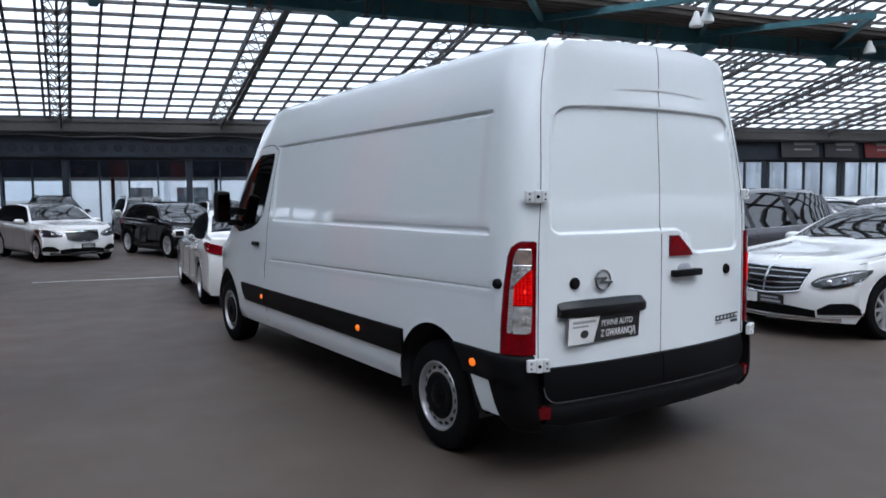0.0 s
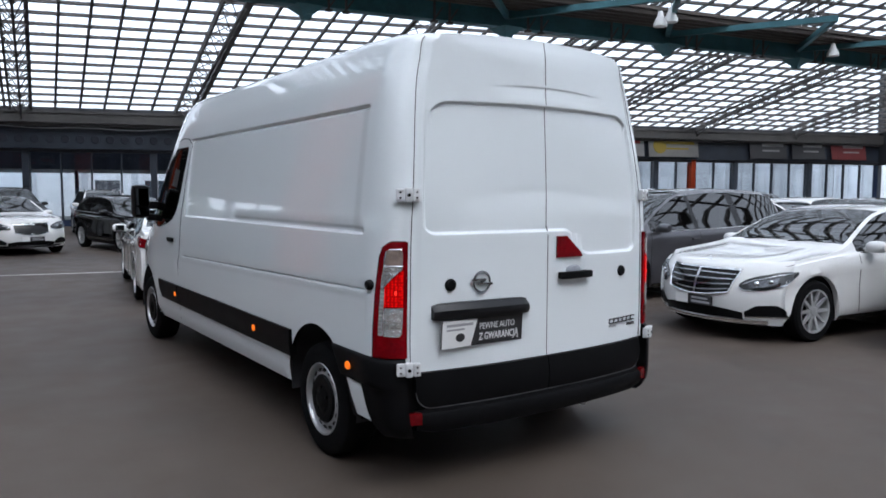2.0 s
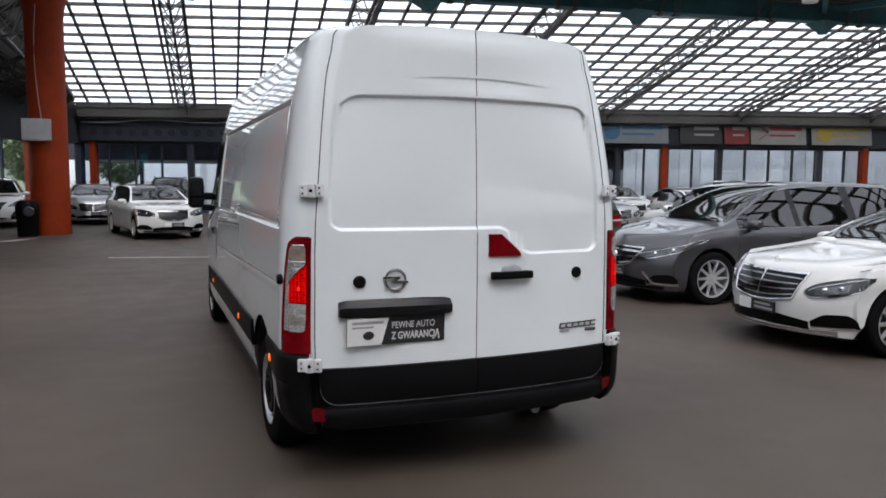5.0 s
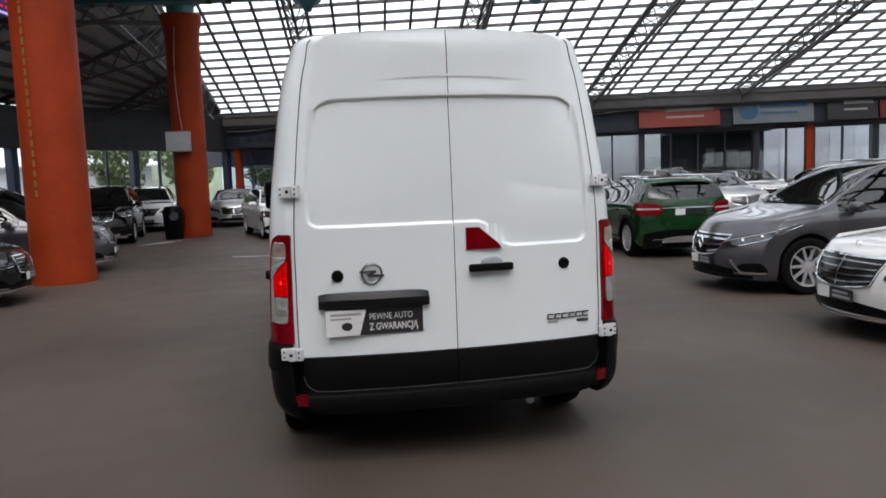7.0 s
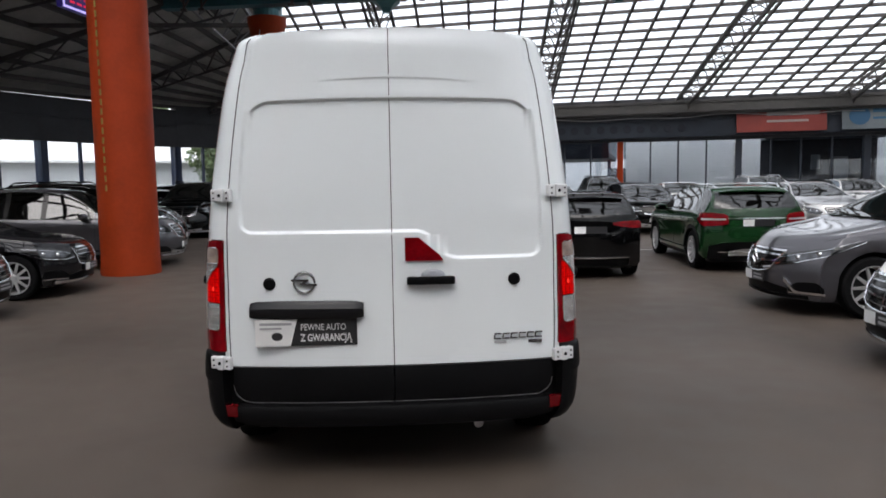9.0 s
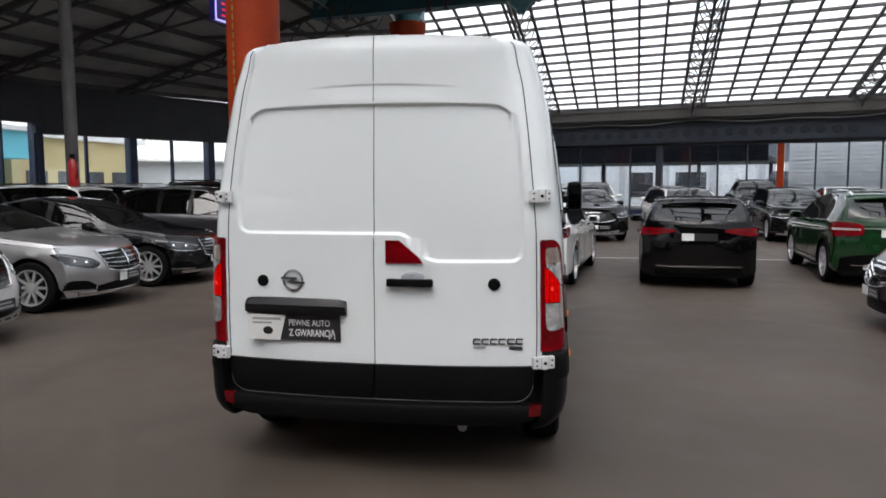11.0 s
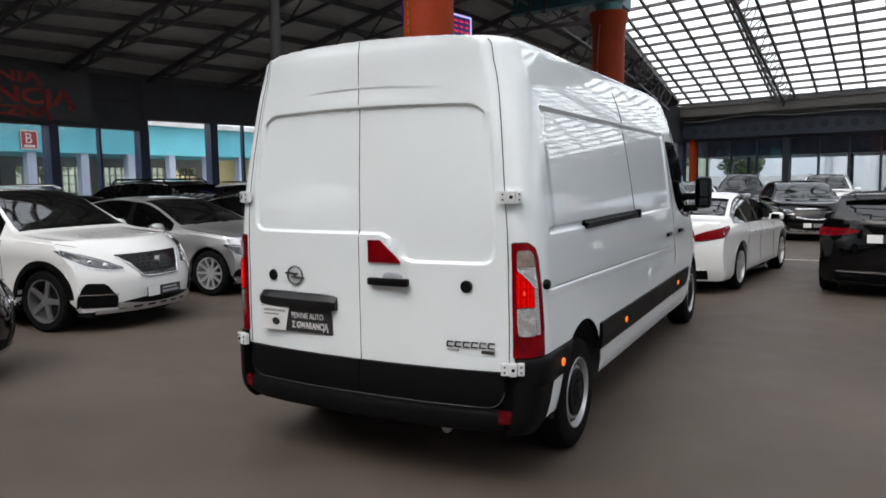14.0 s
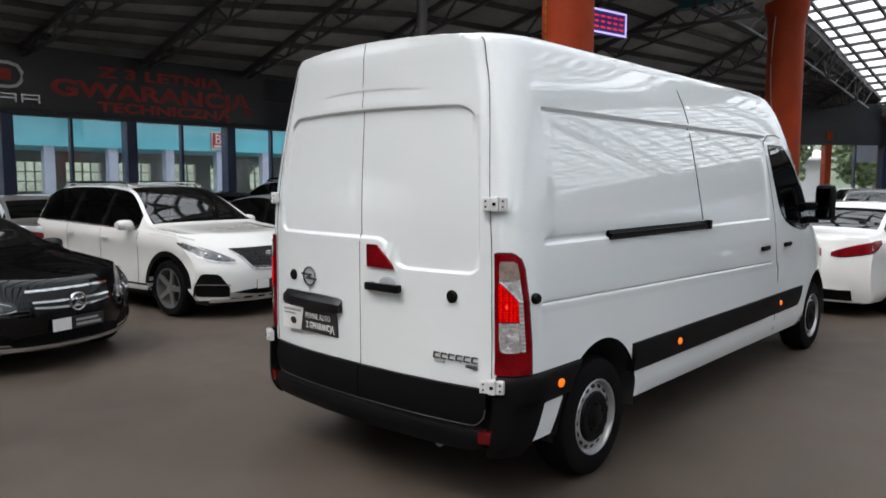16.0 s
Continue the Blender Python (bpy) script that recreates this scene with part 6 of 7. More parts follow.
    # nose and stern sheets
    for fn, row in ((nose, V[1][-1]), (stern, V[1][0])):
        ks = span(-1, 1, 16)
        for a, b in zip(row, row[1:]):
            for k0, k1 in zip(ks, ks[1:]):
                q = [(fn(y, z) if abs(k) < 0.999 else p[0], y, z) for p, k in ((a, k0), (a, k1), (b, k1), (b, k0)) for y, z in ((p[1] * k, p[2]),)]
                groups["body"].append(q)
    body = part("body", quads(groups["body"]), coat, ob, sharp=40)
    part("windscreen", quads(groups["windscreen"]), M_GLASS_CAR, ob, "raked windscreen with mirrored roof bars")
    part("rear_window", quads(groups["rear_window"]), side_glass, ob)
    for s in (1, -1):
        part("side_window", quads(groups["side_window_" + str(s)]), side_glass, ob)
        for k in "01":
            if groups["pillar_" + str(s) + "_" + k]:
                part("pillar", quads(groups["pillar_" + str(s) + "_" + k]), M_GLOSSBLACK, ob)
    part("cabin", join(box(xg + 0.5, xc + 0.05, -hw * 0.8, hw * 0.8, 0.3, hood[1] - 0.12), *[box(x - 0.12, x + 0.12, y - 0.24, y + 0.24, 0.5, H - 0.32, 0.05) for x in (0.05, -0.95) for y in (-0.38, 0.38)], moved(lathe([(0.16, -0.012), (0.185, 0.0), (0.16, 0.012)], 16, "x"), Matrix.Translation((xc - 0.5, 0.38, hood[1] - 0.05)))), M_SEAT, ob)
    if detail:
        zc_ = hood[1] + 0.03
        for y0, y1 in ((-0.52, 0.02), (0.10, 0.60)):
            part("wiper", bar((xc + 0.03, y0, zc_ + 0.004), (xc - 0.02, y1, zc_ + 0.045), 0.016, 0.012), M_PLASTIC, ob, smooth=False)
        part("dashboard", slab(lambda y, x: (Vector((x, y, hood[1] - 0.045)), Vector((0, 0, 1))), span(-hw * 0.72, hw * 0.72, 6), [xc - 0.55, xc - 0.1], 0.06), M_SEAT, ob)
    if paper:
        part("price_sheet", moved(box(-0.10, 0.10, -0.22, 0.22, 0, 0.006), Matrix.Translation((xc - 0.24, -0.25, hood[1] + 0.03)) @ Matrix.Rotation(radians(-22), 4, "Y") @ Matrix.Rotation(radians(8), 4, "Z")), M_PLATEWHITE, ob, "white price sheet behind the windscreen", smooth=False)
    part("underbody", box(xr + 0.3, xf - 0.35, -hw * 0.8, hw * 0.8, 0.17, 0.42), M_UNDER, ob, smooth=False)

    def on_nose(y0, y1, lo, hi, out, nu=8, nv=3, depth=0.02):
        return slab(lambda u, v: (lambda y: (lambda z: (Vector((nose(y, z) + out, y, z)), Vector((1, 0, 0))))(lo(u) + (hi(u) - lo(u)) * v))(y0 + (y1 - y0) * u), span(0, 1, nu), span(0, 1, nv), depth)

    def on_stern(y0, y1, lo, hi, out, nu=8, nv=3, depth=0.02):
        return slab(lambda u, v: (lambda y: (lambda z: (Vector((stern(y, z) - out, y, z)), Vector((-1, 0, 0))))(lo(u) + (hi(u) - lo(u)) * v))(y0 + (y1 - y0) * u), span(0, 1, nu), span(0, 1, nv), depth)

    def side_y(x, z):
        sc = section(x)
        for (ya, za), (yb, zb) in zip(sc, sc[1:]):
            if za <= z <= zb and zb > za:
                return ya + (yb - ya) * (z - za) / (zb - za)
        return sc[4][0]

    hz = hood[0]
    # front: grille, lower intake, lamps, plate
    gw = 0.40 * hw / 0.9
    gz0, gz1 = hz - 0.33, hz - 0.035
    gt, gb = gw, gw * 0.92
    if mouth:
        gt, gb, gz0, gz1 = mouth
        gw = gt

    def on_grille(u0, u1, v0, v1, out, nu=10, nv=3, depth=0.02):
        """A piece of the grille, in shares of its width and height."""
        def at(u, v):
            k = 2 * u - 1
            z = gz0 + (gz1 - gz0) * v - 0.02 * v * k * k + (0.01 if grille == "mesh" else 0.05) * (1 - v) * k * k
            y = k * (gb + (gt - gb) * v)
            return Vector((nose(y, z) + out, y, z)), Vector((1, 0, 0))
        return slab(at, span(u0, u1, nu), span(v0, v1, nv), depth)

    part("grille", on_grille(0, 1, 0, 1, 0.006), M_GLOSSBLACK, body)
    if detail:
        if grille == "bars":
            for k in range(4):
                v = 0.16 + k * 0.215
                part("grille_bar", on_grille(0.02, 0.98, v, v + 0.045, 0.016, nv=1), M_BARS, body)
            part("bonnet_star", tube([(nose(0, gz1) - 0.10, 0.035 * math.cos(q * 0.524), gz1 + 0.085 + 0.035 * math.sin(q * 0.524)) for q in range(13)], 0.004, 5), M_CHROME, body)
        elif grille == "chevron":
            for v in (0.12, 0.45, 0.76):
                part("grille_bar", on_grille(0.0, 1.0, v, v + 0.09, 0.016, nv=1), M_CHROME, body)
            ez, ex = (gz0 + gz1) / 2 + 0.03, nose(0, (gz0 + gz1) / 2) + 0.035
            part("emblem", tube([(ex, 0, ez + 0.085), (ex, 0.055, ez), (ex, 0, ez - 0.085), (ex, -0.055, ez), (ex, 0, ez + 0.085)], 0.012, 6), M_CHROME, body, smooth=False)
        elif grille == "twin":
            for v in (0.40, 0.60):
                part("grille_bar", on_grille(0.01, 0.99, v, v + 0.07, 0.016, nv=1), M_CHROME, body)
            part("emblem", moved(lathe([(0.066, 0.016), (0.069, 0.027), (0.077, 0.030), (0.084, 0.027), (0.087, 0.016)], 24, "x"), Matrix.Translation((nose(0, gz0 + 0.12) + 0.0, 0, (gz0 + gz1) / 2 + 0.015))), M_CHROME, body)
            ez = (gz0 + gz1) / 2 + 0.015
            ex = nose(0, gz0 + 0.12) + 0.022
            part("emblem_star", join(*[bar((ex, 0, ez), (ex, 0.074 * math.sin(a), ez + 0.074 * math.cos(a)), 0.014, 0.012) for a in (0.0, 2.094, 4.189)]), M_CHROME, body, smooth=False)
        elif grille == "kidney":
            part("grille_bar", on_nose(-0.03, 0.03, lambda u: gz0, lambda u: gz1, 0.018, 2, 1), coat, body)
            part("grille_frame", join(on_nose(-gw, gw, lambda u: gz1 - 0.035, lambda u: gz1 - 0.015, 0.016, nv=1), on_nose(-gw, gw, lambda u: gz0 + 0.06 * abs(2 * u - 1) ** 2, lambda u: gz0 + 0.02 + 0.06 * abs(2 * u - 1) ** 2, 0.016, nv=1)), M_CHROME, body)
        else:
            for k in range(6):
                v = 0.10 + k * 0.15
                for h in range(9):
                    u = 0.06 + 0.1 * h + 0.03 * (k % 2)
                    part("grille_bar", on_grille(u, u + 0.05, v, v + 0.035, 0.011, 1, 1), M_BARS if k == 0 else M_PLASTIC, body)
            part("emblem", moved(box(0.0, 0.02, -0.045, 0.045, -0.055, 0.055, 0.01), Matrix.Translation((nose(0, gz1 - 0.1) + 0.002, 0, gz1 - 0.10))), M_CHROME, body)
        part("grille_rim", on_nose(-gw * 1.02, gw * 1.02, lambda u: gz1 - 0.015, lambda u: gz1 + 0.004, 0.012, nv=1), M_CHROME if grille in ("bars", "twin", "chevron") else M_GLOSSBLACK, body)
        if grille in ("bars", "mesh", "chevron"):
            low = [(y * gb, gz0 + (0.01 if grille == "mesh" else 0.05) * abs(y) ** 2) for y in span(-1, 1, 10)]
            ring_ = [(-gt * 1.01, gz1 - 0.02), (-(gt + gb) * 0.505, (gz0 + gz1) / 2 + 0.02)] + low + [((gt + gb) * 0.505, (gz0 + gz1) / 2 + 0.02), (gt * 1.01, gz1 - 0.02)]
            part("grille_frame", tube([(nose(y, z) + 0.012, y, z) for y, z in ring_], 0.010, 6), M_CHROME, body)
        part("grille_spine", on_nose(-0.012, 0.012, lambda u: gz0 + 0.02, lambda u: gz1 - 0.01, 0.016, 2, 2), M_CHROME if grille == "bars" else M_GLOSSBLACK, body)
    part("lower_intake", on_nose(-hw * 0.58, hw * 0.58, lambda u: 0.25, lambda u: 0.375 - 0.05 * abs(2 * u - 1) ** 2, 0.006), M_PLASTIC, body)
    part("front_lip", on_nose(-hw * 0.80, hw * 0.80, lambda u: 0.212, lambda u: 0.236 + 0.02 * abs(2 * u - 1), 0.022, 10, 1), M_CHROME if grille in ("twin", "mesh", "bars") and not cladding else M_SILVER if cladding else M_PLASTIC, body)
    if cladding:
        part("nose_skid", on_nose(-hw * 0.60, hw * 0.60, lambda u: 0.235 + 0.03 * abs(2 * u - 1) ** 2, lambda u: 0.285 + 0.05 * abs(2 * u - 1) ** 2, 0.026, 12, 2), M_SILVER, body, "silver front skid plate")
        for k in range(5):
            u = 0.14 + 0.155 * k
            part("skid_slot", on_nose(-hw * 0.60 + hw * 1.2 * u, -hw * 0.60 + hw * 1.2 * (u + 0.09), lambda w: 0.252, lambda w: 0.272, 0.030, 2, 1), M_PLASTIC, body)

    def wrap(fn, sgn, q, z):
        """The place q metres from the middle round the nose or stern and on along the side; sgn 1 for the nose."""
        lim = hw * 0.70
        while lim < hw * 0.98 and lim < side_y(fn(lim, z), z) - 0.004:
            lim += hw * 0.015
        if q <= lim:
            return Vector((fn(q, z), q, z)), 0.0
        x = fn(lim, z) - sgn * (q - lim)
        return Vector((x, side_y(x, z), z)), 1.0

    def lamp_patch(fn, sgn, s, q0, q1, lo, hi, out, nu=14, nv=4):
        def at(u, v):
            q = q0 + (q1 - q0) * u
            z = lo(u) + (hi(u) - lo(u)) * v
            p, k = wrap(fn, sgn, q, z)
            t = smooth(0.55, 1.0, q / (hw * 0.95))
            nrm = Vector((sgn * (1 - 0.75 * t), 0.25 + 0.75 * t, 0)).normalized()
            p = p + nrm * out
            return Vector((p.x, s * p.y, p.z)), Vector((nrm.x, s * nrm.y, 0))
        return slab(at, span(0, 1, nu), span(0, 1, nv), 0.02)

    for s in (1, -1):
        q0, q1 = hw * 0.50, hw * 0.93 + 0.30
        mid_ = lambda u: hz - 0.150 + 0.115 * u
        half_ = lambda u: 0.012 + lamp_f * math.sin(math.pi * (0.10 + 0.82 * u ** 0.85))
        if lamp:
            q0, q1 = lamp[0]
            lo_, hi_ = [(t[0], t[1]) for t in lamp[1]], [(t[0], t[2]) for t in lamp[1]]
            mid_ = lambda u: (ease(lo_, u) + ease(hi_, u)) / 2
            half_ = lambda u: (ease(hi_, u) - ease(lo_, u)) / 2
        hl = part("headlamp", lamp_patch(nose, 1, s, q0, q1, lambda u: mid_(u) - half_(u), lambda u: min(mid_(u) + half_(u), hz + 0.02 + 0.08 * u), 0.007, 20, 5), M_HEAD, body)
        if detail:
            part("lamp_strip", lamp_patch(nose, 1, s, q0 + 0.03, q1 - 0.08, lambda u: mid_(u) + half_(u) * 0.45, lambda u: mid_(u) + half_(u) * 0.45 + 0.010, 0.012, 10, 1), M_BARS, hl)
            part("lamp_rim", lamp_patch(nose, 1, s, q0, q1, lambda u: mid_(u) - half_(u) - 0.004, lambda u: mid_(u) - half_(u) + 0.006, 0.011, 12, 1), M_CHROME, hl)
            part("lamp_reflector", lamp_patch(nose, 1, s, q0 + (q1 - q0) * 0.18, q0 + (q1 - q0) * 0.62, lambda u: mid_(0.18 + 0.44 * u) - half_(0.18 + 0.44 * u) * 0.62, lambda u: mid_(0.18 + 0.44 * u) + half_(0.18 + 0.44 * u) * 0.30, 0.010, 10, 2), M_REFLECTOR, hl)
            for f, r in ((0.30, 0.034), (0.52, 0.030)):
                r = min(r, half_(f) * 0.62)
                p, k = wrap(nose, 1, q0 + (q1 - q0) * f, mid_(f) - half_(f) * 0.12)
                part("projector", moved(lathe([(0.0, 0.02), (r * 0.6, 0.016), (r * 0.9, 0.006), (r, -0.01)], 14, "x"), Matrix.Translation((p.x, s * p.y, p.z)) @ Matrix.Rotation(s * radians(25), 4, "Z")), M_CHROME, hl)
            hood_line = [(x, section(x)[8]) for x in span(xf - 0.42, xc + 0.05, 12)]
            part("bonnet_gap", join(*[bar((xa, s * (ya[0] * 0.985), ya[1] + 0.004), (xb, s * (yb[0] * 0.985), yb[1] + 0.004), 0.010, 0.004) for (xa, ya), (xb, yb) in zip(hood_line, hood_line[1:])]), M_SEAM, body, smooth=False)
        part("fog_intake", lamp_patch(nose, 1, s, hw * 0.60, hw * 0.98, lambda u: 0.275 + 0.02 * u, lambda u: 0.30 + fog_h * min(1.0, 0.35 + 2.2 * u, 0.3 + 2.6 * (1 - u)) + 0.03 * u, 0.007, 12, 3), M_PLASTIC, body)
        if grille == "chevron":
            part("fog_blade", lamp_patch(nose, 1, s, hw * 0.56, hw * 0.98, lambda u: 0.27 + 0.13 * (1 - smooth(0.0, 0.30, u)), lambda u: 0.30 + 0.15 * (1 - smooth(0.0, 0.34, u)), 0.016, 14, 1), M_CHROME, body, "chrome hockey-stick trim")
        if detail:
            part("fog_trim", lamp_patch(nose, 1, s, hw * 0.60, hw * 0.98, lambda u: (0.27 if fog_h < 0.2 else 0.42) + 0.02 * u, lambda u: (0.284 if fog_h < 0.2 else 0.432) + 0.02 * u, 0.014, 10, 1), M_CHROME, body)
    pl = part("dealer_plate", moved(box(-0.004, 0.008, -0.26, 0.26, -0.055, 0.055), Matrix.Translation((nose(0.26, 0.41) + 0.035, 0, 0.415))), M_PLATEBLACK, ob, smooth=False)
    part("white_field", moved(box(0.008, 0.011, -0.26, -0.08, -0.055, 0.055), Matrix.Translation((nose(0.26, 0.41) + 0.035, 0, 0.415))), M_PLATEWHITE, pl, smooth=False)
    if detail:
        part("lettering_bar", moved(join(box(0.008, 0.010, -0.03, 0.2, 0.01, 0.03), box(0.008, 0.010, -0.03, 0.23, -0.035, -0.01)), Matrix.Translation((nose(0.26, 0.41) + 0.035, 0, 0.415))), M_TEXTGREY, pl, smooth=False)
    # rear: lamps, plate, valance
    tz = tail[1] if rear == "sedan" else tail[0]
    lh = lamp_h
    for s in (1, -1):
        if tlamp:
            (tq0, tq1), tab = tlamp
            lo_, hi_ = [(t[0], t[1]) for t in tab], [(t[0], t[2]) for t in tab]
            tl = part("tail_lamp", lamp_patch(stern, -1, s, tq0, tq1, lambda u: ease(lo_, u), lambda u: ease(hi_, u), 0.008, 16, 5), lens, body)
            part("lamp_light", lamp_patch(stern, -1, s, tq0 + 0.04, tq0 + (tq1 - tq0) * 0.75, lambda u: ease(lo_, 0.1 + 0.65 * u) * 0.55 + ease(hi_, 0.1 + 0.65 * u) * 0.45, lambda u: ease(lo_, 0.1 + 0.65 * u) * 0.42 + ease(hi_, 0.1 + 0.65 * u) * 0.58, 0.012, 8, 1), M_LAMPRIB if rails else M_REFLECT, tl)
            part("lamp_rim", lamp_patch(stern, -1, s, tq0, tq1, lambda u: ease(lo_, u) - 0.006, lambda u: ease(lo_, u) + 0.004, 0.010, 12, 1), M_GLOSSBLACK, tl)
            continue
        part("tail_lamp", lamp_patch(stern, -1, s, hw * tail_q, hw * 0.93 + 0.24, lambda u: tz - 0.06 - lh * (0.5 + 0.5 * math.sin(math.pi * (0.14 + 0.62 * u))), lambda u: tz - 0.06 - lh * (0.5 - 0.5 * math.sin(math.pi * (0.12 + 0.70 * u))) + 0.02 * u, 0.008), lens, body)
        part("lamp_light", lamp_patch(stern, -1, s, hw * (tail_q + 0.08), hw * 0.93 + 0.06, lambda u: tz - 0.075 - lh * 0.62, lambda u: tz - 0.055 - lh * 0.48, 0.012, 8, 1), M_REFLECT, body)
    pz = tz - 0.22 if rear == "sedan" else tz - 0.20
    pl = part("dealer_plate", moved(box(-0.008, 0.004, -0.26, 0.26, -0.055, 0.055), Matrix.Translation((stern(0.0, pz) - 0.012, 0, pz))), M_PLATEBLACK, ob, smooth=False)
    part("white_field", moved(box(-0.012, -0.008, 0.08, 0.26, -0.055, 0.055), Matrix.Translation((stern(0.0, pz) - 0.012, 0, pz))), M_PLATEWHITE, pl, smooth=False)
    part("rear_valance", on_stern(-hw * (0.86 if cladding else 0.72), hw * (0.86 if cladding else 0.72), lambda u: 0.225, lambda u: 0.54 - 0.08 * abs(2 * u - 1) ** 4 if cladding else 0.36, 0.008, 14, 3), M_PLASTIC, body)
    if cladding:
        part("skid_plate", on_stern(-hw * 0.52, hw * 0.52, lambda u: 0.30, lambda u: 0.42 - 0.05 * abs(2 * u - 1) ** 3, 0.014, 10, 2), M_SILVER, body, "silver rear skid plate")
        part("boot_strip", on_stern(-hw * 0.54, hw * 0.54, lambda u: tz - 0.135, lambda u: tz - 0.115, 0.014, 8, 1), M_CHROME, body, "chrome strip between the tail lamps")
    if detail:
        part("valance_trim", on_stern(-hw * 0.70, hw * 0.70, lambda u: 0.352, lambda u: 0.366, 0.016, 10, 1), M_CHROME, body)
        part("tailpipe", moved(join(lathe([(0.03, -0.05), (0.036, -0.06), (0.036, 0.1)], 14, "x"), moved(lathe([(0.03, -0.05), (0.036, -0.06), (0.036, 0.1)], 14, "x"), Matrix.Translation((0, 0.09, 0)))), Matrix.Translation((stern(0.5, 0.27), 0.45, 0.265))), M_CHROME, body)
    if rear == "hatch":
        part("spoiler", slab(lambda y, x: (Vector((x, y * (0.62 * hw), H - 0.085 - 0.03 * (xr + 0.5 - x) - 0.03 * y * y)), Vector((0, 0, 1))), span(-1, 1, 10), span(xr + 0.33, xr + 0.55, 3), 0.025), coat, body)
        if detail:
            part("rear_wiper", bar((stern(0, tz) + 0.085, 0.0, tz + 0.075), (stern(0, tz) + 0.11, 0.34, tz + 0.10), 0.014), M_PLASTIC, body, smooth=False)
    # sides: gaps, handles, mirrors, trims
    for s in (1, -1):
        for x in (xc - 0.12, pillars[0], pillars[1] - 0.02):
            zz = span(sill + 0.09, ease(belt, x) - 0.005, 7)
            gaps = [bar((x, s * (side_y(x, a) + 0.0012), a), (x, s * (side_y(x, b) + 0.0012), b), 0.007, 0.003, (0, 1, 0)) for a, b in zip(zz, zz[1:])]
            part("door_gap", join(*gaps), M_SEAM, body, smooth=False)
        for x in (pillars[0] + 0.13, pillars[1] + 0.10):
            z = ease(belt, x) - 0.125
            y = side_y(x, z)
            part("door_handle", box(x - 0.09, x + 0.09, *sorted((s * (y + 0.008), s * (y + 0.034))), z - 0.012, z + 0.014, 0.008), coat, body)
        xm_, zm_ = xc - 0.30, ease(belt, xc - 0.3) + 0.055
        mr = part("mirror", join(moved(lathe([(0.0, -0.115), (0.05, -0.105), (0.075, -0.07), (0.082, 0.0), (0.075, 0.07), (0.05, 0.105), (0.0, 0.115)], 16), Matrix.Translation((xm_ + 0.01, s * (hw + 0.06), zm_ + 0.015)) @ Matrix.Diagonal((1.0, 1, 0.85, 1))), box(xm_ - 0.02, xm_ + 0.05, *sorted((s * (hw * 0.9), s * (hw + 0.05))), zm_ - 0.05, zm_, 0.01)), coat, ob)
        part("mirror_glass", box(xm_ - 0.072, xm_ - 0.066, *sorted((s * (hw - 0.01), s * (hw + 0.125))), zm_ - 0.03, zm_ + 0.06), M_MIRROR, mr, smooth=False)
        if detail:
            zs_ = [(x, ease(belt, x) + 0.012) for x in span(xg + 0.3 if rear == "sedan" else xr + 0.35, xc - 0.15, 10)]
            part("window_trim", join(*[bar((a, s * (side_y(a, za) + 0.004), za), (b, s * (side_y(b, zb) + 0.004), zb), 0.012, 0.008, (0, 1, 0)) for (a, za), (b, zb) in zip(zs_, zs_[1:])]), M_CHROME, body, smooth=False)
            zt_ = [(x, section(x)[12]) for x in span(xg + 0.42 if rear == "sedan" else xr + 0.50, xrf + 0.12, 14)]
            part("window_trim", join(*[bar((a, s * (pa[0] + 0.003), pa[1] - 0.004), (b, s * (pb[0] + 0.003), pb[1] - 0.004), 0.012, 0.010, (0, 1, 0)) for (a, pa), (b, pb) in zip(zt_, zt_[1:])]), M_CHROME, body, smooth=False)
        part("sill_trim", slab(lambda x, z: (Vector((x, s * (side_y(x, z) + 0.008), z)), Vector((0, s, 0))), span(axr + arch + 0.02, axf - arch - 0.02, 8), [sill, sill + 0.03, sill + (0.14 if cladding else 0.06)], 0.02), M_PLASTIC if cladding else M_GLOSSBLACK, body)
        if cladding:
            for c in (axf, axr):
                part("arch_trim", slab(lambda a, r: (lambda x, z: (Vector((x, s * (side_y(min(max(x, xr + 0.3), xf - 0.3), max(z, sill + 0.02)) + 0.010), z)), Vector((0, s, 0))))(c + r * math.cos(a), wheel + r * math.sin(a)), span(0.08, math.pi - 0.08, 18), [arch - 0.008, arch + 0.03, arch + 0.06], 0.085), M_PLASTIC, body)
        if rails:
            part("roof_rail", tube([(xrr - 0.1, s * hw * 0.60, H - 0.07), (xrr + 0.05, s * hw * 0.62, H + 0.005), (xrf - 0.2, s * hw * 0.62, H + 0.01), (xrf - 0.05, s * hw * 0.61, H - 0.05)], 0.018), M_CHROME if coat is not M_BLACK else M_GLOSSBLACK, ob)
        for c in (axf, axr):
            part("wheel_liner", grid(lambda a, y: (c + (arch + 0.008) * math.cos(a), s * y, wheel + (arch + 0.008) * math.sin(a)), span(-0.1, math.pi + 0.1, 14), [hw * 0.60, hw * 0.965]), M_UNDER, ob)
            part("liner_wall", grid(lambda r, a: (c + r * math.cos(a), s * hw * 0.61, wheel + r * math.sin(a)), [0.0, arch + 0.008], span(-0.1, math.pi + 0.1, 14)), M_UNDER, ob)
            mt = Matrix.Translation((c, s * (hw - 0.125), wheel)) @ Matrix.Diagonal((1, s, 1, 1))
            rr = wheel * 0.70
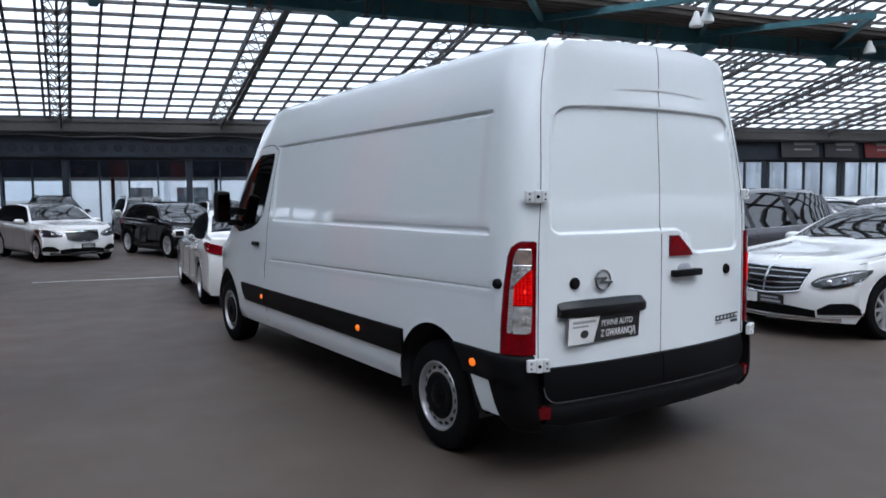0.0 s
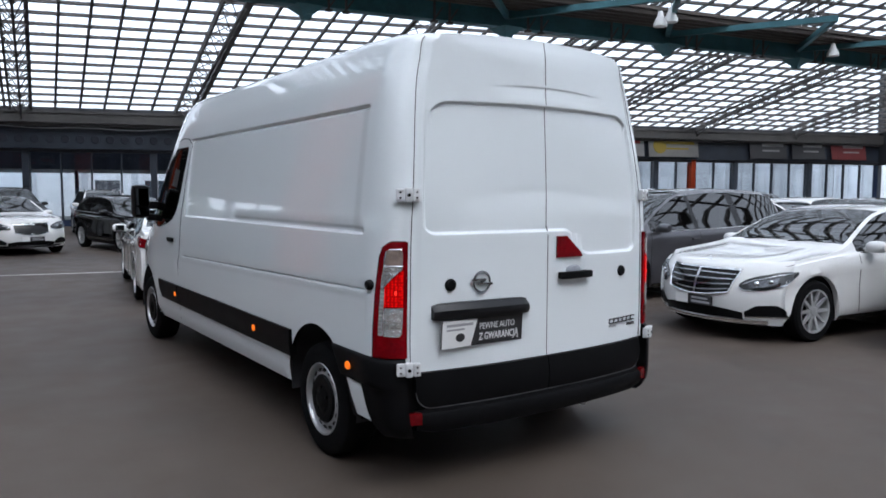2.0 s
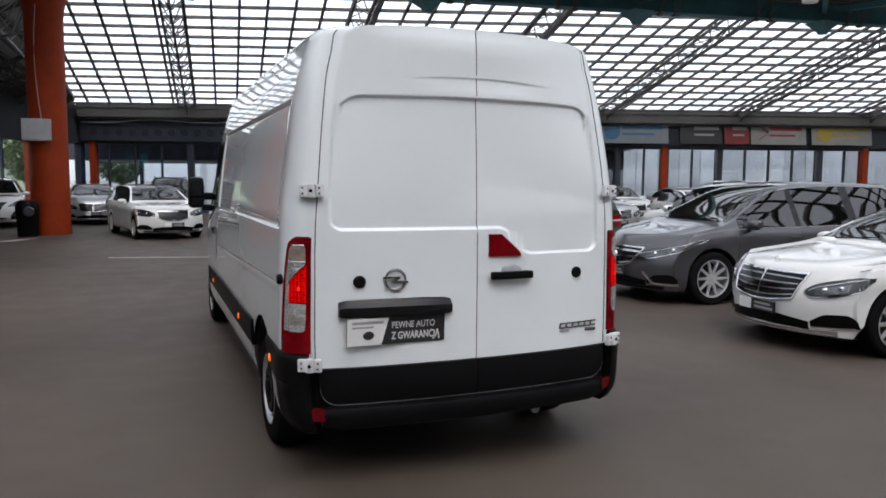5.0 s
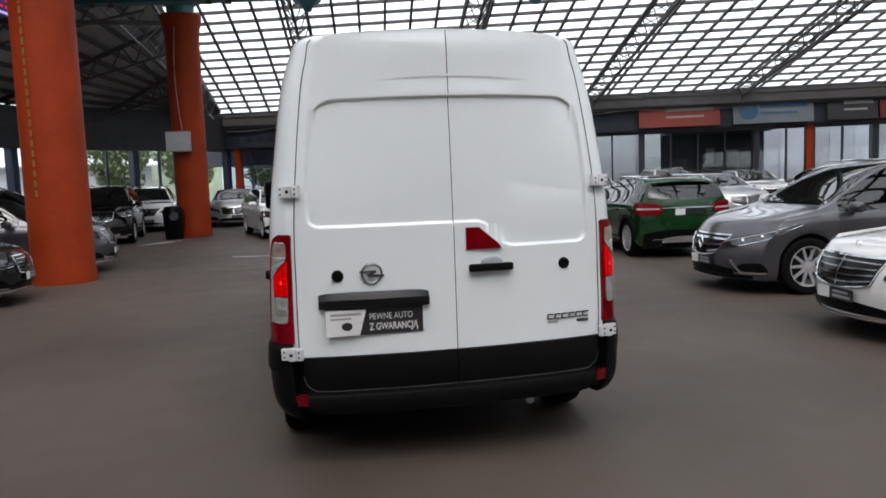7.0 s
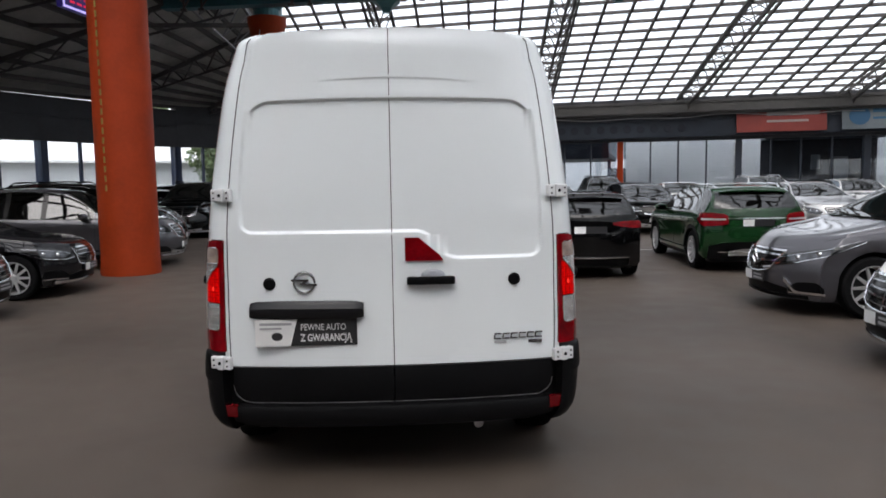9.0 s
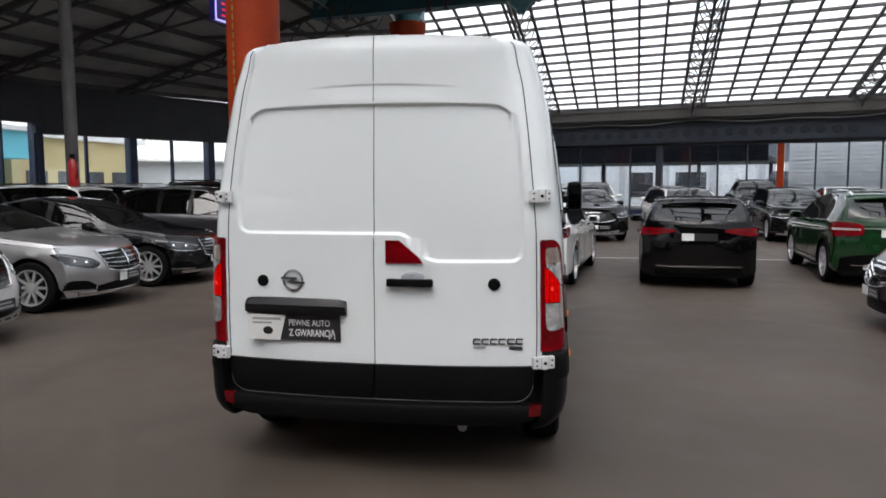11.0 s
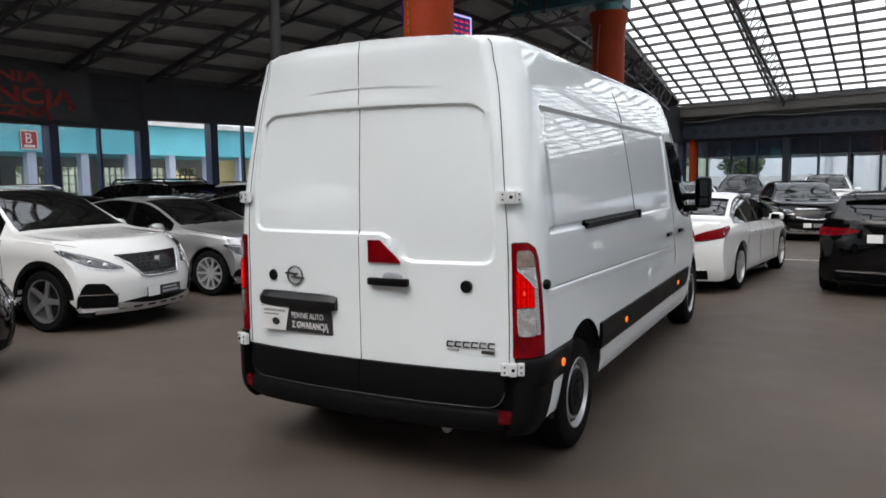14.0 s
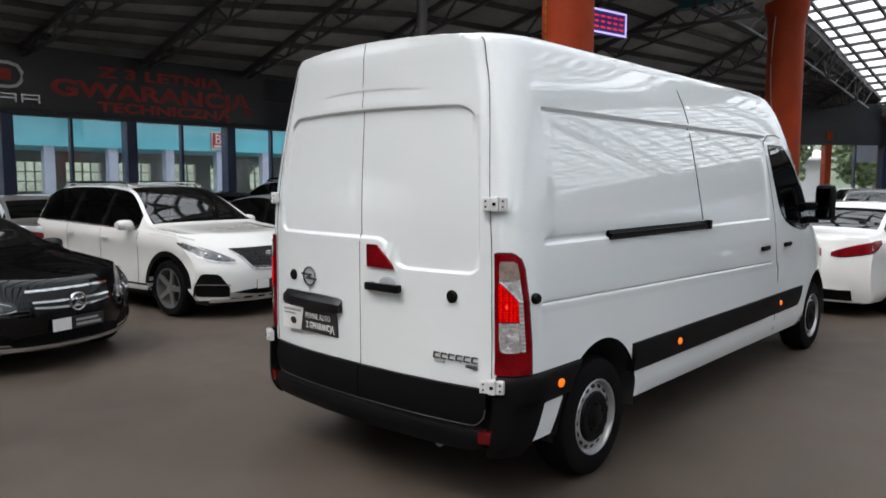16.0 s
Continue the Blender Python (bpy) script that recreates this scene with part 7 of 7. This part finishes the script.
            wl = part("wheel", moved(lathe([(rr, -0.10), (wheel - 0.03, -0.105), (wheel - 0.006, -0.085), (wheel, -0.05), (wheel, 0.05), (wheel - 0.006, 0.085), (wheel - 0.03, 0.105), (rr + 0.004, 0.10), (rr, 0.09)], 36), mt), M_RUBBER, ob)
            part("rim", moved(lathe([(rr, 0.09), (rr + 0.004, 0.103), (rr - 0.012, 0.100), (rr - 0.02, 0.06), (rr - 0.03, -0.06), (rr - 0.03, -0.09)], 36), mt), rim, wl)
            part("brake", moved(lathe([(0.0, -0.02), (rr * 0.72, -0.02), (rr * 0.72, -0.05)], 20), mt), M_UNDER, wl)
            sp = [lathe([(0.0, 0.085), (0.04, 0.084), (0.062, 0.075), (0.07, 0.04)], 16)]
            for k in range(spokes):
                a = 2 * math.pi * k / spokes
                w0, w1 = (0.022, 0.014) if spokes > 7 else (0.034, 0.030)
                c_, s_ = math.cos(a), math.sin(a)
                pts = []
                for r_, w_, yy in ((0.05, w0, 0.078), (rr * 0.55, w0 * 0.8, 0.085), (rr - 0.008, w1, 0.094)):
                    for q, e in ((-1, 0), (1, 0), (1, -0.025), (-1, -0.025)):
                        pts.append((r_ * c_ - q * w_ * s_, yy + e, r_ * s_ + q * w_ * c_))
                fs = []
                for b in (0, 4):
                    fs += [(b + i, b + (i + 1) % 4, b + 4 + (i + 1) % 4, b + 4 + i) for i in range(4)]
                sp.append((pts, fs))
            part("spokes", moved(join(*sp), mt), rim, wl, smooth=False)
    return ob


def place(front, heading, wb):
    """The pose of a car whose front axle is at front and whose nose points to heading, in degrees from +x."""
    a = radians(heading)
    return pose(front[0] - math.cos(a) * wb / 2, front[1] - math.sin(a) * wb / 2, 0, 0, 0, heading)


SEDAN = dict(L=4.92, W=1.85, H=1.46, wb=2.94, fo=0.84, hood=(0.80, 1.00), cowl=0.62, roof=(0.10, 1.15), tail=(1.06, 1.00), rear="sedan", wheel=0.335)
COUPE = dict(L=4.69, W=1.81, H=1.42, wb=2.84, fo=0.79, hood=(0.77, 0.98), cowl=0.62, roof=(0.10, 1.05), tail=(1.05, 1.00), rear="sedan", wheel=0.335, lamp_h=0.18, tail_q=0.62)
MPV = dict(L=4.86, W=1.89, H=1.68, wb=2.88, fo=0.95, hood=(0.86, 1.08), cowl=0.28, roof=(0.32, 2.05), tail=(1.05, 1.0), rear="hatch", wheel=0.36)
SUV = dict(L=4.64, W=1.86, H=1.66, wb=2.84, fo=0.90, hood=(0.95, 1.12), cowl=0.52, roof=(0.02, 1.75), tail=(1.10, 1.0), rear="hatch", wheel=0.355, cladding=True, lamp_f=0.055, fog_h=0.25)
SMALLSUV = dict(lamp_h=0.16, L=4.42, W=1.80, H=1.50, wb=2.70, fo=0.88, hood=(0.88, 1.04), cowl=0.50, roof=(0.04, 1.55), tail=(1.06, 1.0), rear="hatch", wheel=0.345, cladding=True)
HATCH = dict(L=4.31, W=1.785, H=1.43, wb=2.63, fo=0.87, hood=(0.78, 0.98), cowl=0.52, roof=(0.06, 1.55), tail=(1.02, 0.98), rear="hatch", wheel=0.32)
GT = dict(L=4.82, W=1.83, H=1.50, wb=2.92, fo=0.80, hood=(0.84, 1.02), cowl=0.66, roof=(0.08, 1.75), tail=(1.06, 1.02), rear="hatch", wheel=0.33)

TEARDROP = ((0.50, 0.98), [(0, 0.60, 0.63), (0.12, 0.565, 0.685), (0.4, 0.575, 0.735), (0.75, 0.64, 0.775), (1, 0.745, 0.775)])
LOWDROP = ((0.50, 0.98), [(0, 0.58, 0.63), (0.15, 0.56, 0.67), (0.5, 0.575, 0.71), (0.85, 0.64, 0.745), (1, 0.715, 0.745)])
SLANT = ((0.46, 0.96), [(0, 0.70, 0.725), (0.2, 0.70, 0.79), (0.45, 0.725, 0.86), (0.62, 0.76, 0.90), (0.8, 0.84, 0.93), (1, 0.92, 0.945)])
LONGLAMP = ((0.40, 1.18), [(0, 0.60, 0.70), (0.2, 0.615, 0.745), (0.5, 0.69, 0.80), (0.8, 0.79, 0.86), (1, 0.885, 0.90)])
BLOCKTAIL = ((0.48, 1.06), [(0, 0.85, 0.97), (0.12, 0.82, 1.01), (0.6, 0.80, 1.03), (0.9, 0.84, 1.02), (1, 0.90, 1.0)])
SLIMTAIL = ((0.36, 1.02), [(0, 0.895, 0.93), (0.25, 0.86, 0.95), (0.6, 0.835, 0.955), (1, 0.84, 0.95)])
DROPTAIL = ((0.44, 1.06), [(0, 0.79, 0.83), (0.15, 0.775, 0.87), (0.45, 0.80, 0.93), (0.8, 0.87, 0.975), (1, 0.94, 0.975)])
white_saloon = car("saloon_car", place((4.93, 1.86), 173.4, 2.94), "pearl white saloon with chrome barred grille and alloy wheels", M_WHITE, grille="bars", lamp=TEARDROP, mouth=(0.47, 0.41, 0.485, 0.785), paper=True, **SEDAN)
grey_mpv = car("people_carrier", place((5.43, 4.89), 176, 2.88), "grey metallic people carrier with long raked windscreen", M_GREY, grille="chevron", spokes=10, lamp=LONGLAMP, mouth=(0.46, 0.33, 0.48, 0.765), **MPV)
car("compact_suv", place((6.42, 11.55), 84, 2.70), "dark green compact SUV with roof rails", M_GREEN, rails=True, spokes=10, tlamp=BLOCKTAIL, **SMALLSUV)
black_hatch = car("hatchback_car", place((3.43, 11.05), 84.1, 2.63), "black five-door hatchback with red tail lamps", M_BLACK, spokes=5, tlamp=SLIMTAIL, **HATCH)
white_coupe = car("saloon_car", place((0.76, 11.0), 82, 2.84), "white sporty saloon parked ahead of the van", M_WHITE, spokes=5, rim=M_ALLOY, tlamp=DROPTAIL, **COUPE)
white_gt = car("hatchback_car", place((-1.10, 18.3), 283, 2.92), "white five-door car with twin kidney grille", M_WHITE, grille="kidney", spokes=10, **GT)
black_x = car("compact_suv", place((1.90, 17.5), 281, 2.70), "black compact SUV with twin kidney grille", M_BLACK, grille="kidney", **SMALLSUV)
car("saloon_car", place((-4.57, -0.29), 15.1, 2.84), "black saloon with round chrome emblem in the grille", M_BLACK, grille="twin", lamp=LOWDROP, **dict(COUPE, hood=(0.77, 0.98)))
white_suv = car("suv_car", place((-5.58, 2.57), 5.5, 2.84), "white seven-seat SUV with black arches and dark windows", M_WHITE, grille="mesh", rails=True, rim=M_DKALLOY, spokes=5, lamp=SLANT, mouth=(0.46, 0.27, 0.60, 0.86), **SUV)
silver_saloon = car("saloon_car", place((-5.77, 5.30), 3.4, 2.94), "silver grey saloon with chrome barred grille", M_SILVER, grille="bars", spokes=10, lamp=TEARDROP, mouth=(0.47, 0.41, 0.485, 0.785), paper=True, **SEDAN)
car("saloon_car", place((-5.65, 7.75), 5, 2.84), "dark grey saloon with wide chrome grille", M_DKGREY, grille="bars", **dict(COUPE, H=1.45))
grey_suv = car("suv_car", place((-5.45, 11.75), 4, 2.7), "grey compact SUV parked behind the column", M_GREY, grille="bars", **dict(SMALLSUV, H=1.62))
black_off = car("suv_car", place((-6.2, 14.6), 6, 2.7), "black off-roader with chrome grille", M_BLACK, grille="bars", rails=True, **dict(SMALLSUV, H=1.74, hood=(1.02, 1.16)))
car("compact_suv", place((5.72, -0.42), 184, 2.7), "black compact SUV parked at the end of the row", M_BLACK, **SMALLSUV)

# further rows, copied
BACK = [
    (white_gt, 4.75, 17.2, 275), (black_x, 7.5, 17.5, 265), (white_saloon, 9.3, 15.8, 250), (silver_saloon, 12.2, 16.2, 262),
    (white_suv, 9.2, 9.0, 84), (black_hatch, 12.1, 9.3, 84), (white_saloon, 15.0, 9.6, 84),
    (black_x, 12.6, 4.9, 182), (white_gt, 12.9, 2.0, 185), (silver_saloon, 12.8, -0.9, 183), (white_suv, 13.0, -3.8, 182),
    (white_saloon, 18.8, 4.8, 2), (grey_mpv, 18.8, 1.9, 3), (black_hatch, 18.8, -1.0, 2), (white_gt, 19.0, 7.6, 2), (white_suv, 25.6, 3.0, 182), (white_coupe, 25.6, 6.0, 182),
    (white_suv, -6.4, 24.8, 276), (silver_saloon, -3.4, 25.9, 274), (black_off, -0.6, 25.6, 272), (white_suv, 2.2, 25.0, 268), (white_gt, 5.0, 24.3, 266), (black_off, 7.9, 23.6, 262), (white_saloon, 10.7, 22.8, 260), (white_suv, 13.6, 22.0, 258), (white_gt, 16.6, 21.0, 256), (silver_saloon, 19.6, 20.1, 255),
    (white_coupe, 16.0, 15.3, 255), (white_suv, 19.0, 14.6, 255), (white_gt, 22.2, 14.0, 252), (grey_mpv, 25.0, 13.2, 252),
    (black_off, -6.6, 19.1, 276), (grey_suv, -9.0, 21.4, 14), (grey_mpv, -9.4, 26.2, 285),
    (white_suv, -12.6, 13.6, 182), (white_suv, -12.4, 10.5, 182), (black_off, -12.6, 7.6, 181), (black_x, -12.5, 4.8, 182), (silver_saloon, -12.6, 1.9, 180), (black_off, -12.6, -1.0, 181),
    (silver_saloon, -12.9, 17.6, 190), (white_gt, -11.4, 21.6, 205),
]
for src, x, y, a in BACK:
    wb = {"people_carrier": 2.88}.get(src.name.split(".")[0], 2.84)
    copy_thing(src, place((x, y), a, wb))
